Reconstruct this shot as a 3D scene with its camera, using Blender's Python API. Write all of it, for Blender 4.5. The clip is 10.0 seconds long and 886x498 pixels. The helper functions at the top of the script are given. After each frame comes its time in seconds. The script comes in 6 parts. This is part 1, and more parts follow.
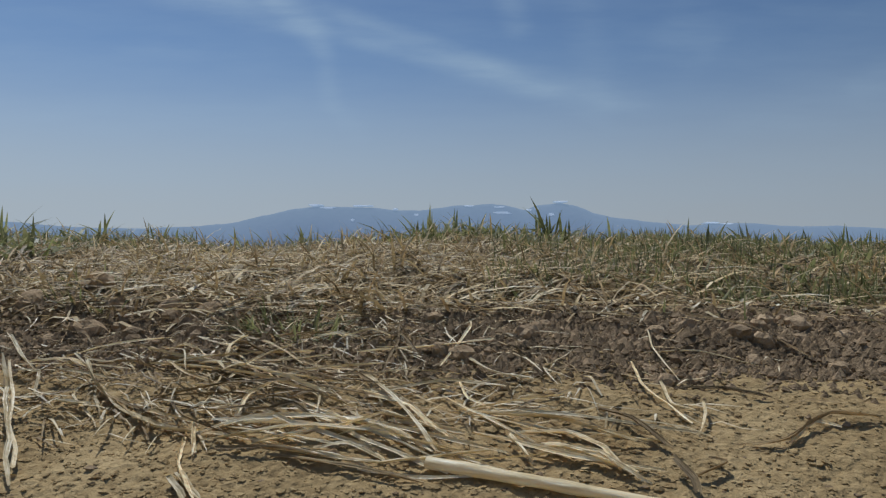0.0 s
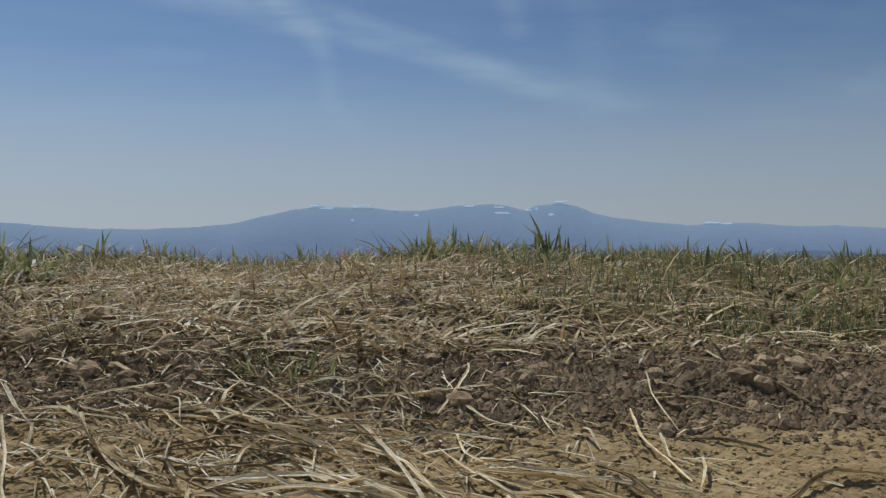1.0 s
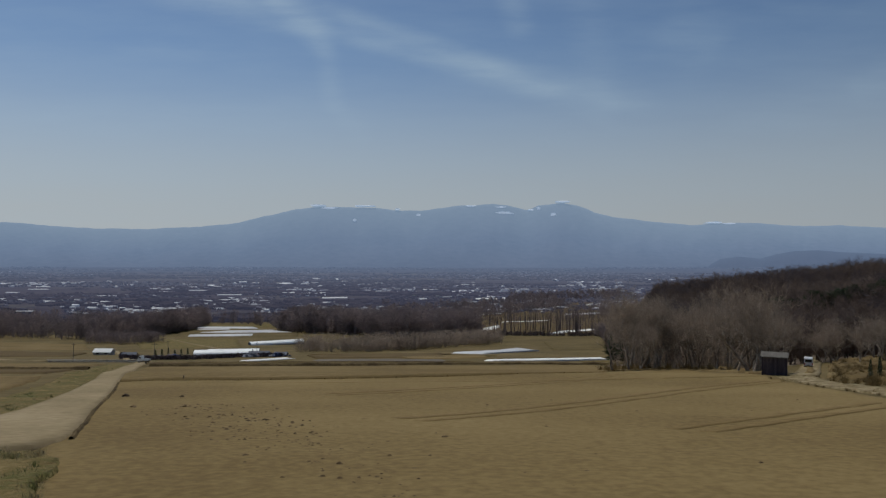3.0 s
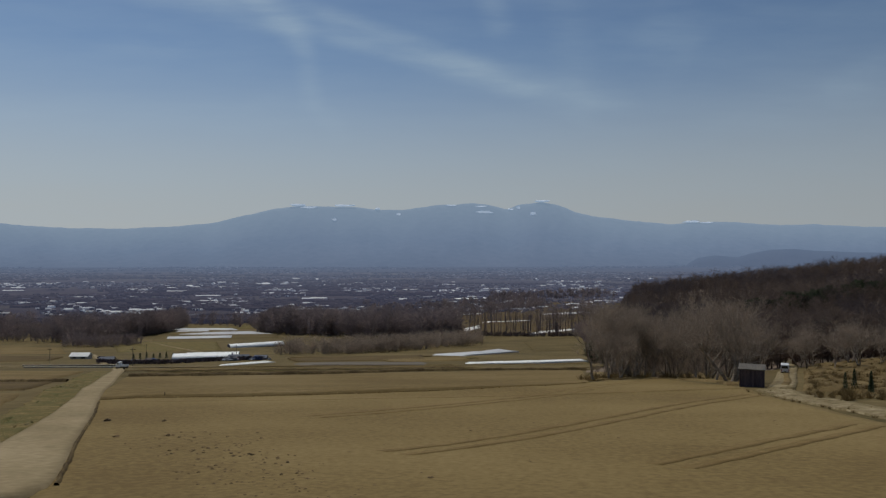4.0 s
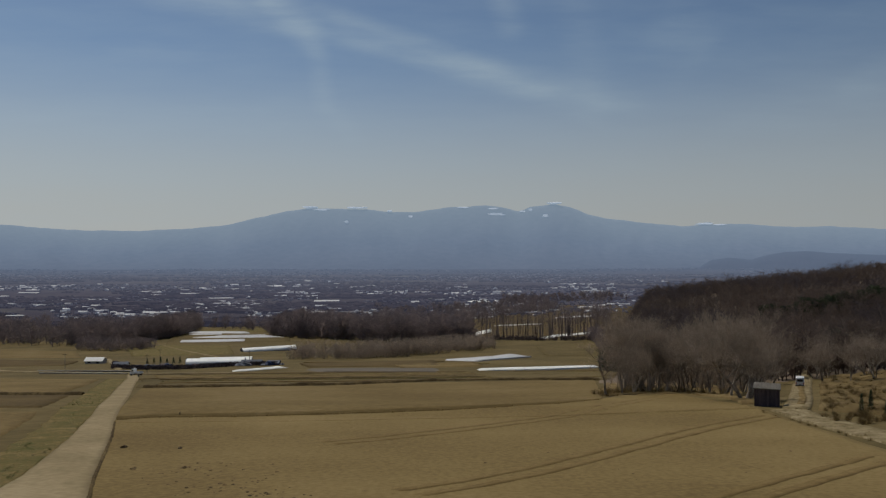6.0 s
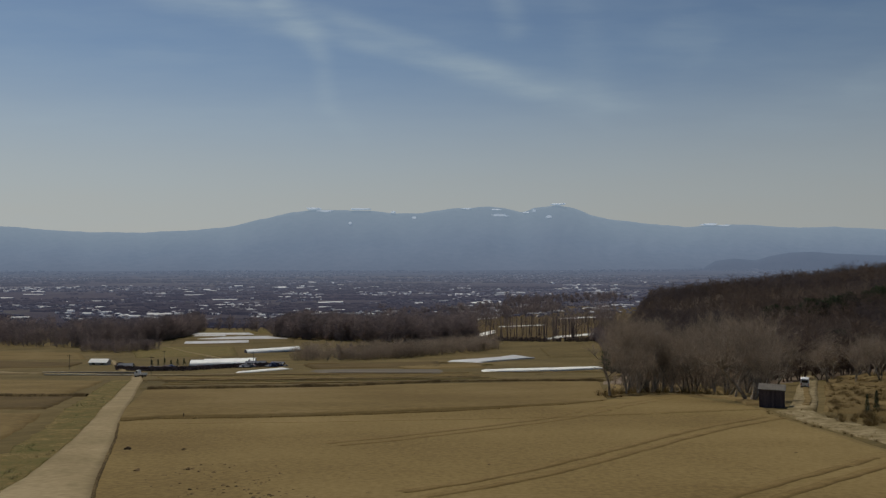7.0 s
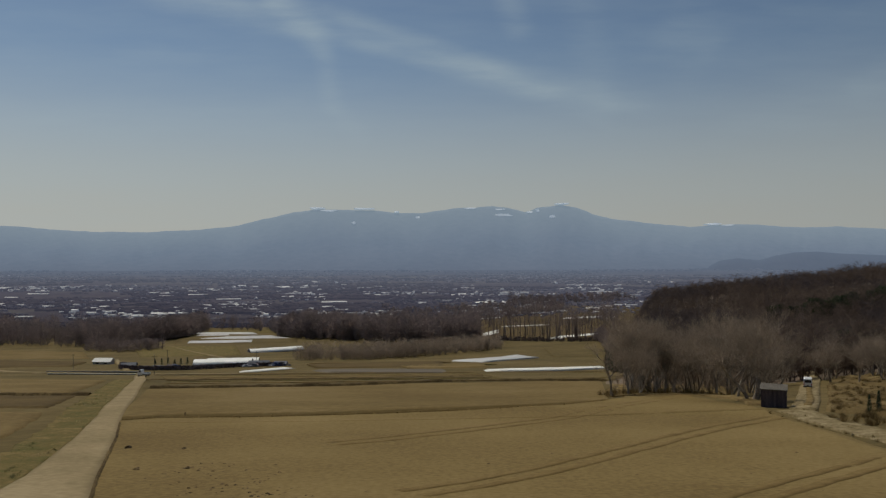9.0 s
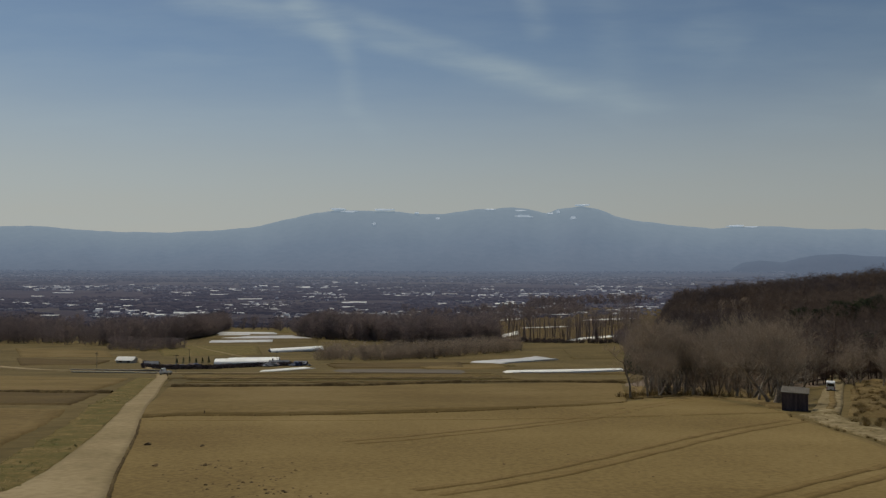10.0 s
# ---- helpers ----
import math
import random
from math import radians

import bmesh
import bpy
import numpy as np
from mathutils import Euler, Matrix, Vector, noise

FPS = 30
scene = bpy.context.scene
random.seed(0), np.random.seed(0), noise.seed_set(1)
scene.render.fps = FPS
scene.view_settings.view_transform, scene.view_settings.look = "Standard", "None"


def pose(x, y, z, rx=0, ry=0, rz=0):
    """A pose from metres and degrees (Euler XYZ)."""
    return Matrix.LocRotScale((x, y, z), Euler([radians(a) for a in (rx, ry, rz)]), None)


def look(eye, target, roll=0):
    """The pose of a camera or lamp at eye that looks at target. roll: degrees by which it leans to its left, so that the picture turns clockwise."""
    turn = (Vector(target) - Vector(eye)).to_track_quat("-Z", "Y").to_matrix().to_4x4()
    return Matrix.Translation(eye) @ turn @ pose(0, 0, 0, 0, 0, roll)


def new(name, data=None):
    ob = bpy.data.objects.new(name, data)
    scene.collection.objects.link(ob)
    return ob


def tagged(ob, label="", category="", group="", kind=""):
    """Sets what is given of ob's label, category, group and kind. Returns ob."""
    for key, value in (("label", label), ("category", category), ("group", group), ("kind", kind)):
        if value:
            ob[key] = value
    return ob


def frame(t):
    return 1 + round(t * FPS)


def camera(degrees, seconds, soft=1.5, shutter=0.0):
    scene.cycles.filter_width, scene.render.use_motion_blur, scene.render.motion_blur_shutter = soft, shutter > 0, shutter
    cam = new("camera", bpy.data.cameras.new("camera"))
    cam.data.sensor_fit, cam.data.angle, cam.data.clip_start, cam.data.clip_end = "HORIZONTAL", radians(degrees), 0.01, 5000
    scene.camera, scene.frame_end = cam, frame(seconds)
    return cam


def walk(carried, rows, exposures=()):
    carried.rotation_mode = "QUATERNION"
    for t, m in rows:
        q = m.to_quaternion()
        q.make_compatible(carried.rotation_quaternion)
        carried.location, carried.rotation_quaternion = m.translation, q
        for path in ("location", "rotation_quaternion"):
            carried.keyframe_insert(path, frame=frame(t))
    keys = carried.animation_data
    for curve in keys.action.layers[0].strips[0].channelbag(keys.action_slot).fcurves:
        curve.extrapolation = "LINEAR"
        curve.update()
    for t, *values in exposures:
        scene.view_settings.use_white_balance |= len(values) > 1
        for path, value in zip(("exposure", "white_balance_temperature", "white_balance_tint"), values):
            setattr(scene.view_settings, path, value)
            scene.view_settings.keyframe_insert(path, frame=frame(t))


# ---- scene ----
# ---------------------------------------------------------------- camera and its walk
cam = camera(60.0, 10.0, soft=1.3)
PATH = [  # seconds, x, y, z, pitch, roll, yaw
    (0.0, 0.000, 0.000, 0.120, 0.00, -0.10, 0.00),
    (0.5, 0.000, 0.000, 0.120, 0.00, -0.10, 0.03),
    (0.8, 0.000, 0.002, 0.127, 0.01, -0.05, 0.02),
    (1.0, 0.002, 0.005, 0.152, 0.02, 0.00, 0.00),
    (1.1, 0.004, 0.005, 0.187, 0.04, 0.00, -0.08),
    (1.2, 0.010, 0.004, 0.243, 0.05, 0.00, -0.09),
    (1.4, 0.048, 0.005, 0.412, 0.06, -0.08, -0.15),
    (1.5, 0.066, 0.006, 0.483, 0.02, -0.08, -0.40),
    (1.6, 0.080, 0.009, 0.550, 0.05, -0.08, -0.58),
    (1.8, 0.092, 0.015, 0.776, 0.06, 0.00, -0.87),
    (2.0, 0.095, 0.018, 1.047, 0.17, -0.05, -0.78),
    (2.2, 0.090, 0.014, 1.350, 0.12, -0.02, -0.52),
    (2.5, 0.040, -0.020, 1.757, 0.15, -0.02, 0.11),
    (3.0, 0.000, -0.080, 2.448, -0.02, -0.03, 0.16),
    (3.2, -0.030, -0.130, 2.735, -0.05, 0.00, -1.20),
    (4.3, -0.205, -0.440, 4.320, -0.10, 0.08, -1.32),
    (4.5, -0.230, -0.490, 4.592, -0.10, 0.08, -0.54),
    (5.0, -0.278, -0.488, 5.225, 0.06, 0.04, -0.47),
    (5.5, -0.303, -0.464, 5.480, 0.02, 0.05, -0.53),
    (7.0, -0.285, -0.340, 5.464, 0.14, 0.16, -0.16),
    (7.5, -0.295, -0.280, 5.463, 0.08, 0.06, -0.65),
    (8.0, -0.270, -0.290, 5.445, 0.28, 0.05, -0.74),
    (8.5, -0.140, -0.295, 5.460, 0.24, 0.16, 0.06),
    (9.0, -0.080, -0.330, 5.433, 0.12, 0.14, 0.10),
    (9.5, -0.004, -0.364, 5.400, 0.12, 0.07, 0.44),
    (10.0, 0.125, -0.384, 5.382, 0.20, -0.06, 1.60),
]
walk(cam, [(t, pose(x, y, z, 90 + p, r, w)) for t, x, y, z, p, r, w in PATH], exposures=[(0.0, 0.1, 5780, 9), (1.2, 0.1, 5900, 9), (2.5, 0.1, 6060, 9), (5.0, 0.04, 6430, 9), (10.0, 0.04, 6980, 7)])

# ---------------------------------------------------------------- sky and sun
SUN_AZ, SUN_EL = radians(-28), radians(61)   # azimuth from straight ahead (+y), right positive
world = bpy.data.worlds.new("sky")
scene.world = world
world.use_nodes = True
wn, wl = world.node_tree.nodes, world.node_tree.links
wn.clear()


def wnode(kind):
    return wn.new(kind)


def wmath(op, a, b=None, c=None):
    n = wnode("ShaderNodeMath")
    n.operation = op
    for i, v in enumerate((a, b, c)):
        if v is None:
            continue
        if isinstance(v, (int, float)):
            n.inputs[i].default_value = v
        else:
            wl.new(v, n.inputs[i])
    return n.outputs[0]


sky = wnode("ShaderNodeTexSky")
sky.sky_type, sky.sun_disc, sky.sun_elevation, sky.sun_rotation = "NISHITA", False, SUN_EL, SUN_AZ
sky.altitude, sky.air_density, sky.dust_density, sky.ozone_density = 700, 1.0, 0.35, 2.2
way = wnode("ShaderNodeTexCoord").outputs["Generated"]
sep = wnode("ShaderNodeSeparateXYZ")
wl.new(way, sep.inputs[0])
dx, dy, dz = sep.outputs
ahead = wmath("MAXIMUM", dy, 0.05)
su, sv = wmath("DIVIDE", dx, ahead), wmath("DIVIDE", dz, ahead)
flat = wnode("ShaderNodeCombineXYZ")
wl.new(su, flat.inputs[0]), wl.new(sv, flat.inputs[1])
warp = wnode("ShaderNodeTexNoise")
warp.inputs["Scale"].default_value, warp.inputs["Detail"].default_value = 5.0, 6.0
wl.new(flat.outputs[0], warp.inputs["Vector"])
bend = wmath("MULTIPLY", wmath("SUBTRACT", warp.outputs["Fac"], 0.5), 0.030)
svw = wmath("ADD", sv, bend)


def streak(u0, v0, u1, v1, width, strength):
    """A soft cirrus streak between two points of the sky ahead, in slopes."""
    length = math.hypot(u1 - u0, v1 - v0)
    cu, cv = (u1 - u0) / length, (v1 - v0) / length
    along = wmath("ADD", wmath("MULTIPLY", wmath("SUBTRACT", su, u0), cu), wmath("MULTIPLY", wmath("SUBTRACT", svw, v0), cv))
    side = wmath("ABSOLUTE", wmath("SUBTRACT", wmath("MULTIPLY", wmath("SUBTRACT", svw, v0), cu),
                                   wmath("MULTIPLY", wmath("SUBTRACT", su, u0), cv)))
    ramp = wnode("ShaderNodeMapRange")
    ramp.interpolation_type = "SMOOTHSTEP"
    wl.new(side, ramp.inputs["Value"])
    ramp.inputs["From Min"].default_value, ramp.inputs["From Max"].default_value = 0.0, width
    ramp.inputs["To Min"].default_value, ramp.inputs["To Max"].default_value = strength, 0.0
    ends = wnode("ShaderNodeMapRange")
    ends.interpolation_type = "SMOOTHSTEP"
    wl.new(wmath("ABSOLUTE", wmath("SUBTRACT", along, length / 2)), ends.inputs["Value"])
    ends.inputs["From Min"].default_value, ends.inputs["From Max"].default_value = length * 0.28, length * 0.58
    ends.inputs["To Min"].default_value, ends.inputs["To Max"].default_value = 1.0, 0.0
    return wmath("MULTIPLY", ramp.outputs[0], ends.outputs[0])


streaks = [streak(-0.40, 0.345, -0.16, 0.282, 0.029, 0.28), streak(-0.33, 0.335, -0.20, 0.312, 0.017, 0.11), streak(-0.235, 0.345, -0.150, 0.262, 0.032, 0.32),
           streak(-0.157, 0.275, -0.146, 0.175, 0.023, 0.19), streak(-0.150, 0.20, -0.10, 0.135, 0.023, 0.09), streak(-0.185, 0.318, 0.115, 0.226, 0.019, 0.26),
           streak(-0.165, 0.287, 0.150, 0.203, 0.020, 0.28), streak(-0.05, 0.262, 0.19, 0.196, 0.035, 0.15), streak(0.10, 0.218, 0.28, 0.180, 0.032, 0.19),
           streak(0.215, 0.215, 0.195, 0.16, 0.038, 0.11), streak(0.078, 0.345, 0.103, 0.272, 0.029, 0.21), streak(0.175, 0.345, 0.205, 0.19, 0.043, 0.10),
           streak(0.28, 0.30, 0.36, 0.25, 0.087, 0.08), streak(-0.62, 0.262, -0.22, 0.256, 0.017, 0.08), streak(-0.62, 0.165, -0.12, 0.178, 0.038, 0.11),
           streak(0.34, 0.150, 0.62, 0.205, 0.043, 0.10), streak(0.52, 0.20, 0.62, 0.25, 0.029, 0.10)]
cover = streaks[0]
for s in streaks[1:]:
    cover = wmath("ADD", cover, s)
fine_map = wnode("ShaderNodeMapping")
fine_map.inputs["Scale"].default_value = (2.0, 11.0, 1.0)
fine_map.inputs["Rotation"].default_value = (0, 0, radians(16))
wl.new(flat.outputs[0], fine_map.inputs["Vector"])
fine = wnode("ShaderNodeTexNoise")
fine.inputs["Scale"].default_value, fine.inputs["Detail"].default_value, fine.inputs["Roughness"].default_value = 2.2, 7.0, 0.6
wl.new(fine_map.outputs[0], fine.inputs["Vector"])
grainy = wnode("ShaderNodeMapRange")
wl.new(fine.outputs["Fac"], grainy.inputs["Value"])
grainy.inputs["From Min"].default_value, grainy.inputs["From Max"].default_value = 0.35, 0.7
grainy.inputs["To Min"].default_value, grainy.inputs["To Max"].default_value = 0.5, 1.3
cover = wmath("MULTIPLY", cover, grainy.outputs[0])
veil = wmath("MULTIPLY", wmath("MAXIMUM", wmath("SUBTRACT", fine.outputs["Fac"], 0.36), 0.0), 0.36)
cover = wmath("MINIMUM", wmath("ADD", cover, veil), 0.7)
haze = wnode("ShaderNodeMapRange")
haze.interpolation_type = "SMOOTHSTEP"
wl.new(dz, haze.inputs["Value"])
haze.inputs["From Min"].default_value, haze.inputs["From Max"].default_value = 0.02, 0.27
haze.inputs["To Min"].default_value, haze.inputs["To Max"].default_value = 0.85, 0.0


def over(below, factor, colour):
    n = wnode("ShaderNodeMix")
    n.data_type = "RGBA"
    wl.new(factor, n.inputs[0])
    wl.new(below, n.inputs[6])
    n.inputs[7].default_value = (*colour, 1)
    return n.outputs[2]


air = over(sky.outputs[0], haze.outputs[0], (6.25, 6.55, 6.80))
air = over(air, cover, (5.7, 7.2, 8.5))
sunward = wnode("ShaderNodeMapRange")   # the air is brighter towards the sun's side
wl.new(dx, sunward.inputs["Value"])
sunward.inputs["From Min"].default_value, sunward.inputs["From Max"].default_value = -0.6, 0.6
sunward.inputs["To Min"].default_value, sunward.inputs["To Max"].default_value = 1.07, 0.86
toned = wnode("ShaderNodeVectorMath")
toned.operation = "SCALE"
wl.new(air, toned.inputs[0])
wl.new(sunward.outputs[0], toned.inputs["Scale"])
back = wnode("ShaderNodeBackground")
back.inputs["Strength"].default_value = 0.055
wl.new(toned.outputs[0], back.inputs["Color"])
wl.new(back.outputs[0], wnode("ShaderNodeOutputWorld").inputs["Surface"])

sun_data = bpy.data.lights.new("sun", "SUN")
sun_data.energy, sun_data.angle, sun_data.color = 2.6, radians(0.55), (1.0, 0.95, 0.87)
sun = new("sun", sun_data)
sun.matrix_world = look((math.sin(SUN_AZ) * 40, math.cos(SUN_AZ) * 40, math.tan(SUN_EL) * 40), (0, 0, 0))


# ---------------------------------------------------------------- materials
def mat(name, colours, scale=2.0, fine=25.0, rough=0.9, bump=0.3, bump_scale=None, by_object=0.0, by_island=0.0,
        metal=0.0, spec=0.25, stretch=(1, 1, 1), bump_dist=0.02, thin=0.0):
    """A surface of two to three colours mixed at a coarse and a fine scale, with relief and, if asked, variation from piece to piece."""
    m = bpy.data.materials.new(name)
    m.use_nodes = True
    nt = m.node_tree
    n, link = nt.nodes, nt.links
    b = n["Principled BSDF"]
    b.inputs["Roughness"].default_value, b.inputs["Metallic"].default_value = rough, metal
    b.inputs["Specular IOR Level"].default_value = spec
    geo = n.new("ShaderNodeNewGeometry")
    mp = n.new("ShaderNodeMapping")
    mp.inputs["Scale"].default_value = stretch
    link.new(geo.outputs["Position"], mp.inputs["Vector"])
    coarse = n.new("ShaderNodeTexNoise")
    coarse.inputs["Scale"].default_value, coarse.inputs["Detail"].default_value = scale, 5.0
    grain = n.new("ShaderNodeTexNoise")
    grain.inputs["Scale"].default_value, grain.inputs["Detail"].default_value = fine, 4.0
    for t in (coarse, grain):
        link.new(mp.outputs[0], t.inputs["Vector"])
    mix = n.new("ShaderNodeMath")
    mix.operation = "MULTIPLY_ADD"
    mix.inputs[1].default_value = 0.45
    link.new(grain.outputs["Fac"], mix.inputs[0])
    half = n.new("ShaderNodeMath")
    half.operation = "MULTIPLY"
    half.inputs[1].default_value = 0.55
    link.new(coarse.outputs["Fac"], half.inputs[0])
    link.new(half.outputs[0], mix.inputs[2])
    ramp = n.new("ShaderNodeValToRGB")
    el = ramp.color_ramp.elements
    places = {2: (0.36, 0.64), 3: (0.36, 0.5, 0.64), 4: (0.34, 0.45, 0.55, 0.66)}[len(colours)]
    while len(el) < len(colours):
        el.new(0.5)
    for e, p, c in zip(el, places, colours):
        e.position, e.color = p, (*c, 1)
    link.new(mix.outputs[0], ramp.inputs["Fac"])
    colour = ramp.outputs["Color"]
    for amount, source in ((by_object, "object"), (by_island, "island")):
        if amount:
            rnd = n.new("ShaderNodeObjectInfo").outputs["Random"] if source == "object" else geo.outputs["Random Per Island"]
            rng = n.new("ShaderNodeMapRange")
            link.new(rnd, rng.inputs["Value"])
            rng.inputs["To Min"].default_value, rng.inputs["To Max"].default_value = 1 - amount, 1 + amount
            hsv = n.new("ShaderNodeHueSaturation")
            link.new(rng.outputs[0], hsv.inputs["Value"])
            link.new(colour, hsv.inputs["Color"])
            colour = hsv.outputs["Color"]
    link.new(colour, b.inputs["Base Color"])
    if bump:
        bn = n.new("ShaderNodeBump")
        bn.inputs["Strength"].default_value, bn.inputs["Distance"].default_value = bump, bump_dist
        rel = n.new("ShaderNodeTexNoise")
        rel.inputs["Scale"].default_value, rel.inputs["Detail"].default_value = bump_scale or fine, 6.0
        link.new(mp.outputs[0], rel.inputs["Vector"])
        link.new(rel.outputs["Fac"], bn.inputs["Height"])
        link.new(bn.outputs[0], b.inputs["Normal"])
    if thin:
        glow = n.new("ShaderNodeBsdfTranslucent")
        link.new(colour, glow.inputs["Color"])
        both = n.new("ShaderNodeMixShader")
        both.inputs[0].default_value = thin
        link.new(b.outputs[0], both.inputs[1])
        link.new(glow.outputs[0], both.inputs[2])
        link.new(both.outputs[0], n["Material Output"].inputs["Surface"])
    return m


M_SOIL = mat("bank_soil", [(0.258, 0.180, 0.085), (0.385, 0.276, 0.133), (0.50, 0.370, 0.188)], 14, 160, bump=0.9, bump_scale=220, bump_dist=0.004, spec=0.06)


def bank_mat():
    """Bare soil that gives way to dark grass litter towards the bank's rim, along an uneven line."""
    m = mat("bank_ground", [(0.250, 0.174, 0.082), (0.375, 0.268, 0.128), (0.485, 0.356, 0.178)], 9, 160, bump=0.9, bump_scale=220, bump_dist=0.004, spec=0.06)
    n, link = m.node_tree.nodes, m.node_tree.links
    geo = n.new("ShaderNodeNewGeometry")
    xyz = n.new("ShaderNodeSeparateXYZ")
    link.new(geo.outputs["Position"], xyz.inputs[0])
    patch = n.new("ShaderNodeTexNoise")
    patch.inputs["Scale"].default_value, patch.inputs["Detail"].default_value = 7.0, 8.0
    link.new(geo.outputs["Position"], patch.inputs["Vector"])
    line = n.new("ShaderNodeMath")
    line.operation = "MULTIPLY_ADD"
    line.inputs[1].default_value = 0.5
    link.new(patch.outputs["Fac"], line.inputs[0])
    link.new(xyz.outputs[1], line.inputs[2])
    edge = n.new("ShaderNodeMapRange")
    edge.interpolation_type = "SMOOTHSTEP"
    link.new(line.outputs[0], edge.inputs["Value"])
    edge.inputs["From Min"].default_value, edge.inputs["From Max"].default_value = 0.90, 1.02
    grain = n.new("ShaderNodeTexNoise")
    grain.inputs["Scale"].default_value, grain.inputs["Detail"].default_value = 90.0, 5.0
    link.new(geo.outputs["Position"], grain.inputs["Vector"])
    litter = n.new("ShaderNodeValToRGB")
    for e, p, c in zip(litter.color_ramp.elements, (0.35, 0.65), ((0.13, 0.094, 0.050), (0.30, 0.225, 0.125))):
        e.position, e.color = p, (*c, 1)
    link.new(grain.outputs["Fac"], litter.inputs["Fac"])
    both = n.new("ShaderNodeMix")
    both.data_type = "RGBA"
    b = n["Principled BSDF"]
    link.new(edge.outputs[0], both.inputs[0])
    link.new(b.inputs["Base Color"].links[0].from_socket, both.inputs[6])
    link.new(litter.outputs[0], both.inputs[7])
    wave = n.new("ShaderNodeMath")
    wave.operation = "MULTIPLY_ADD"
    wave.inputs[1].default_value = 0.26
    link.new(patch.outputs["Fac"], wave.inputs[0])
    link.new(xyz.outputs[1], wave.inputs[2])
    loose = n.new("ShaderNodeMapRange")
    loose.interpolation_type = "SMOOTHSTEP"
    link.new(wave.outputs[0], loose.inputs["Value"])
    loose.inputs["From Min"].default_value, loose.inputs["From Max"].default_value = 0.665, 0.73
    loose.inputs["To Max"].default_value = 0.65
    turned = n.new("ShaderNodeMix")
    turned.data_type = "RGBA"
    link.new(loose.outputs[0], turned.inputs[0])
    link.new(both.outputs[2], turned.inputs[6])
    dug = n.new("ShaderNodeValToRGB")
    for e, p, c in zip(dug.color_ramp.elements, (0.35, 0.65), ((0.165, 0.116, 0.062), (0.30, 0.216, 0.120))):
        e.position, e.color = p, (*c, 1)
    link.new(grain.outputs["Fac"], dug.inputs["Fac"])
    link.new(dug.outputs[0], turned.inputs[7])
    last = n.new("ShaderNodeMix")
    last.data_type = "RGBA"
    link.new(edge.outputs[0], last.inputs[0])
    link.new(turned.outputs[2], last.inputs[6])
    link.new(litter.outputs[0], last.inputs[7])
    link.new(last.outputs[2], b.inputs["Base Color"])
    return m


M_BANK = bank_mat()
M_CLOD = mat("dark_clod_soil", [(0.195, 0.138, 0.080), (0.275, 0.198, 0.116), (0.37, 0.270, 0.162)], 30, 200, bump=0.9, bump_scale=400, bump_dist=0.002, by_object=0.25, by_island=0.3, spec=0.06)
M_CLOD_FIELD = mat("field_clod_soil", [(0.066, 0.042, 0.019), (0.096, 0.062, 0.028), (0.130, 0.086, 0.040)], 4, 30, bump=0.8, bump_scale=40, bump_dist=0.02, by_object=0.4)
M_FIELD = mat("tilled_soil", [(0.118, 0.080, 0.031), (0.164, 0.116, 0.046), (0.206, 0.148, 0.063)], 0.06, 3.5, bump=0.3, bump_scale=9, bump_dist=0.05, spec=0.06)
M_FIELD2 = mat("terrace_soil", [(0.114, 0.078, 0.030), (0.145, 0.102, 0.040), (0.179, 0.129, 0.059)], 0.06, 1.2, bump=0.5, bump_scale=4, bump_dist=0.08, spec=0.06)
M_FIELD_DARK = mat("moist_soil", [(0.068, 0.046, 0.019), (0.090, 0.062, 0.025), (0.115, 0.080, 0.033)], 0.1, 1.5, bump=0.5, bump_scale=4, bump_dist=0.06, spec=0.06)
M_FIELD_LEFT = mat("brown_soil", [(0.096, 0.065, 0.026), (0.128, 0.089, 0.036), (0.165, 0.116, 0.049)], 0.1, 1.5, bump=0.5, bump_scale=4, bump_dist=0.06, spec=0.06)
M_HEDGE = mat("dark_twiggy_hedge", [(0.070, 0.055, 0.060), (0.115, 0.090, 0.093), (0.185, 0.142, 0.134)], 0.5, 3, bump=0, by_island=0.5)
M_RUT = mat("rut_soil", [(0.116, 0.076, 0.028), (0.145, 0.099, 0.038), (0.173, 0.119, 0.049)], 0.8, 6, bump=0.5, bump_scale=9, bump_dist=0.02, spec=0.06)
M_BUND = mat("bund_soil", [(0.045, 0.030, 0.014), (0.075, 0.052, 0.023), (0.14, 0.10, 0.045)], 0.5, 4, bump=0.9, bump_scale=6, bump_dist=0.08, spec=0.06)
M_SHEET = mat("dry_ground", [(0.073, 0.056, 0.022), (0.110, 0.081, 0.033), (0.145, 0.108, 0.048)], 0.035, 0.6, bump=0.5, bump_scale=3, bump_dist=0.08, spec=0.06)
M_FOREST = mat("forest_floor", [(0.09, 0.065, 0.045), (0.14, 0.10, 0.068), (0.19, 0.14, 0.09)], 0.05, 0.8, bump=0.5, bump_scale=2, bump_dist=0.1)
M_ROAD = mat("worn_concrete", [(0.178, 0.135, 0.071), (0.228, 0.175, 0.096), (0.282, 0.221, 0.128)], 0.18, 2.5, bump=0.12, bump_scale=30, bump_dist=0.006, spec=0.06)
M_GRAVEL = mat("gravel_track", [(0.083, 0.063, 0.027), (0.155, 0.118, 0.058), (0.230, 0.181, 0.101), (0.299, 0.246, 0.152)], 0.7, 3, bump=0.8, bump_scale=10, bump_dist=0.04, spec=0.06)
M_CURB = mat("concrete_edge", [(0.13, 0.115, 0.095), (0.19, 0.17, 0.14)], 0.8, 8, bump=0.3)
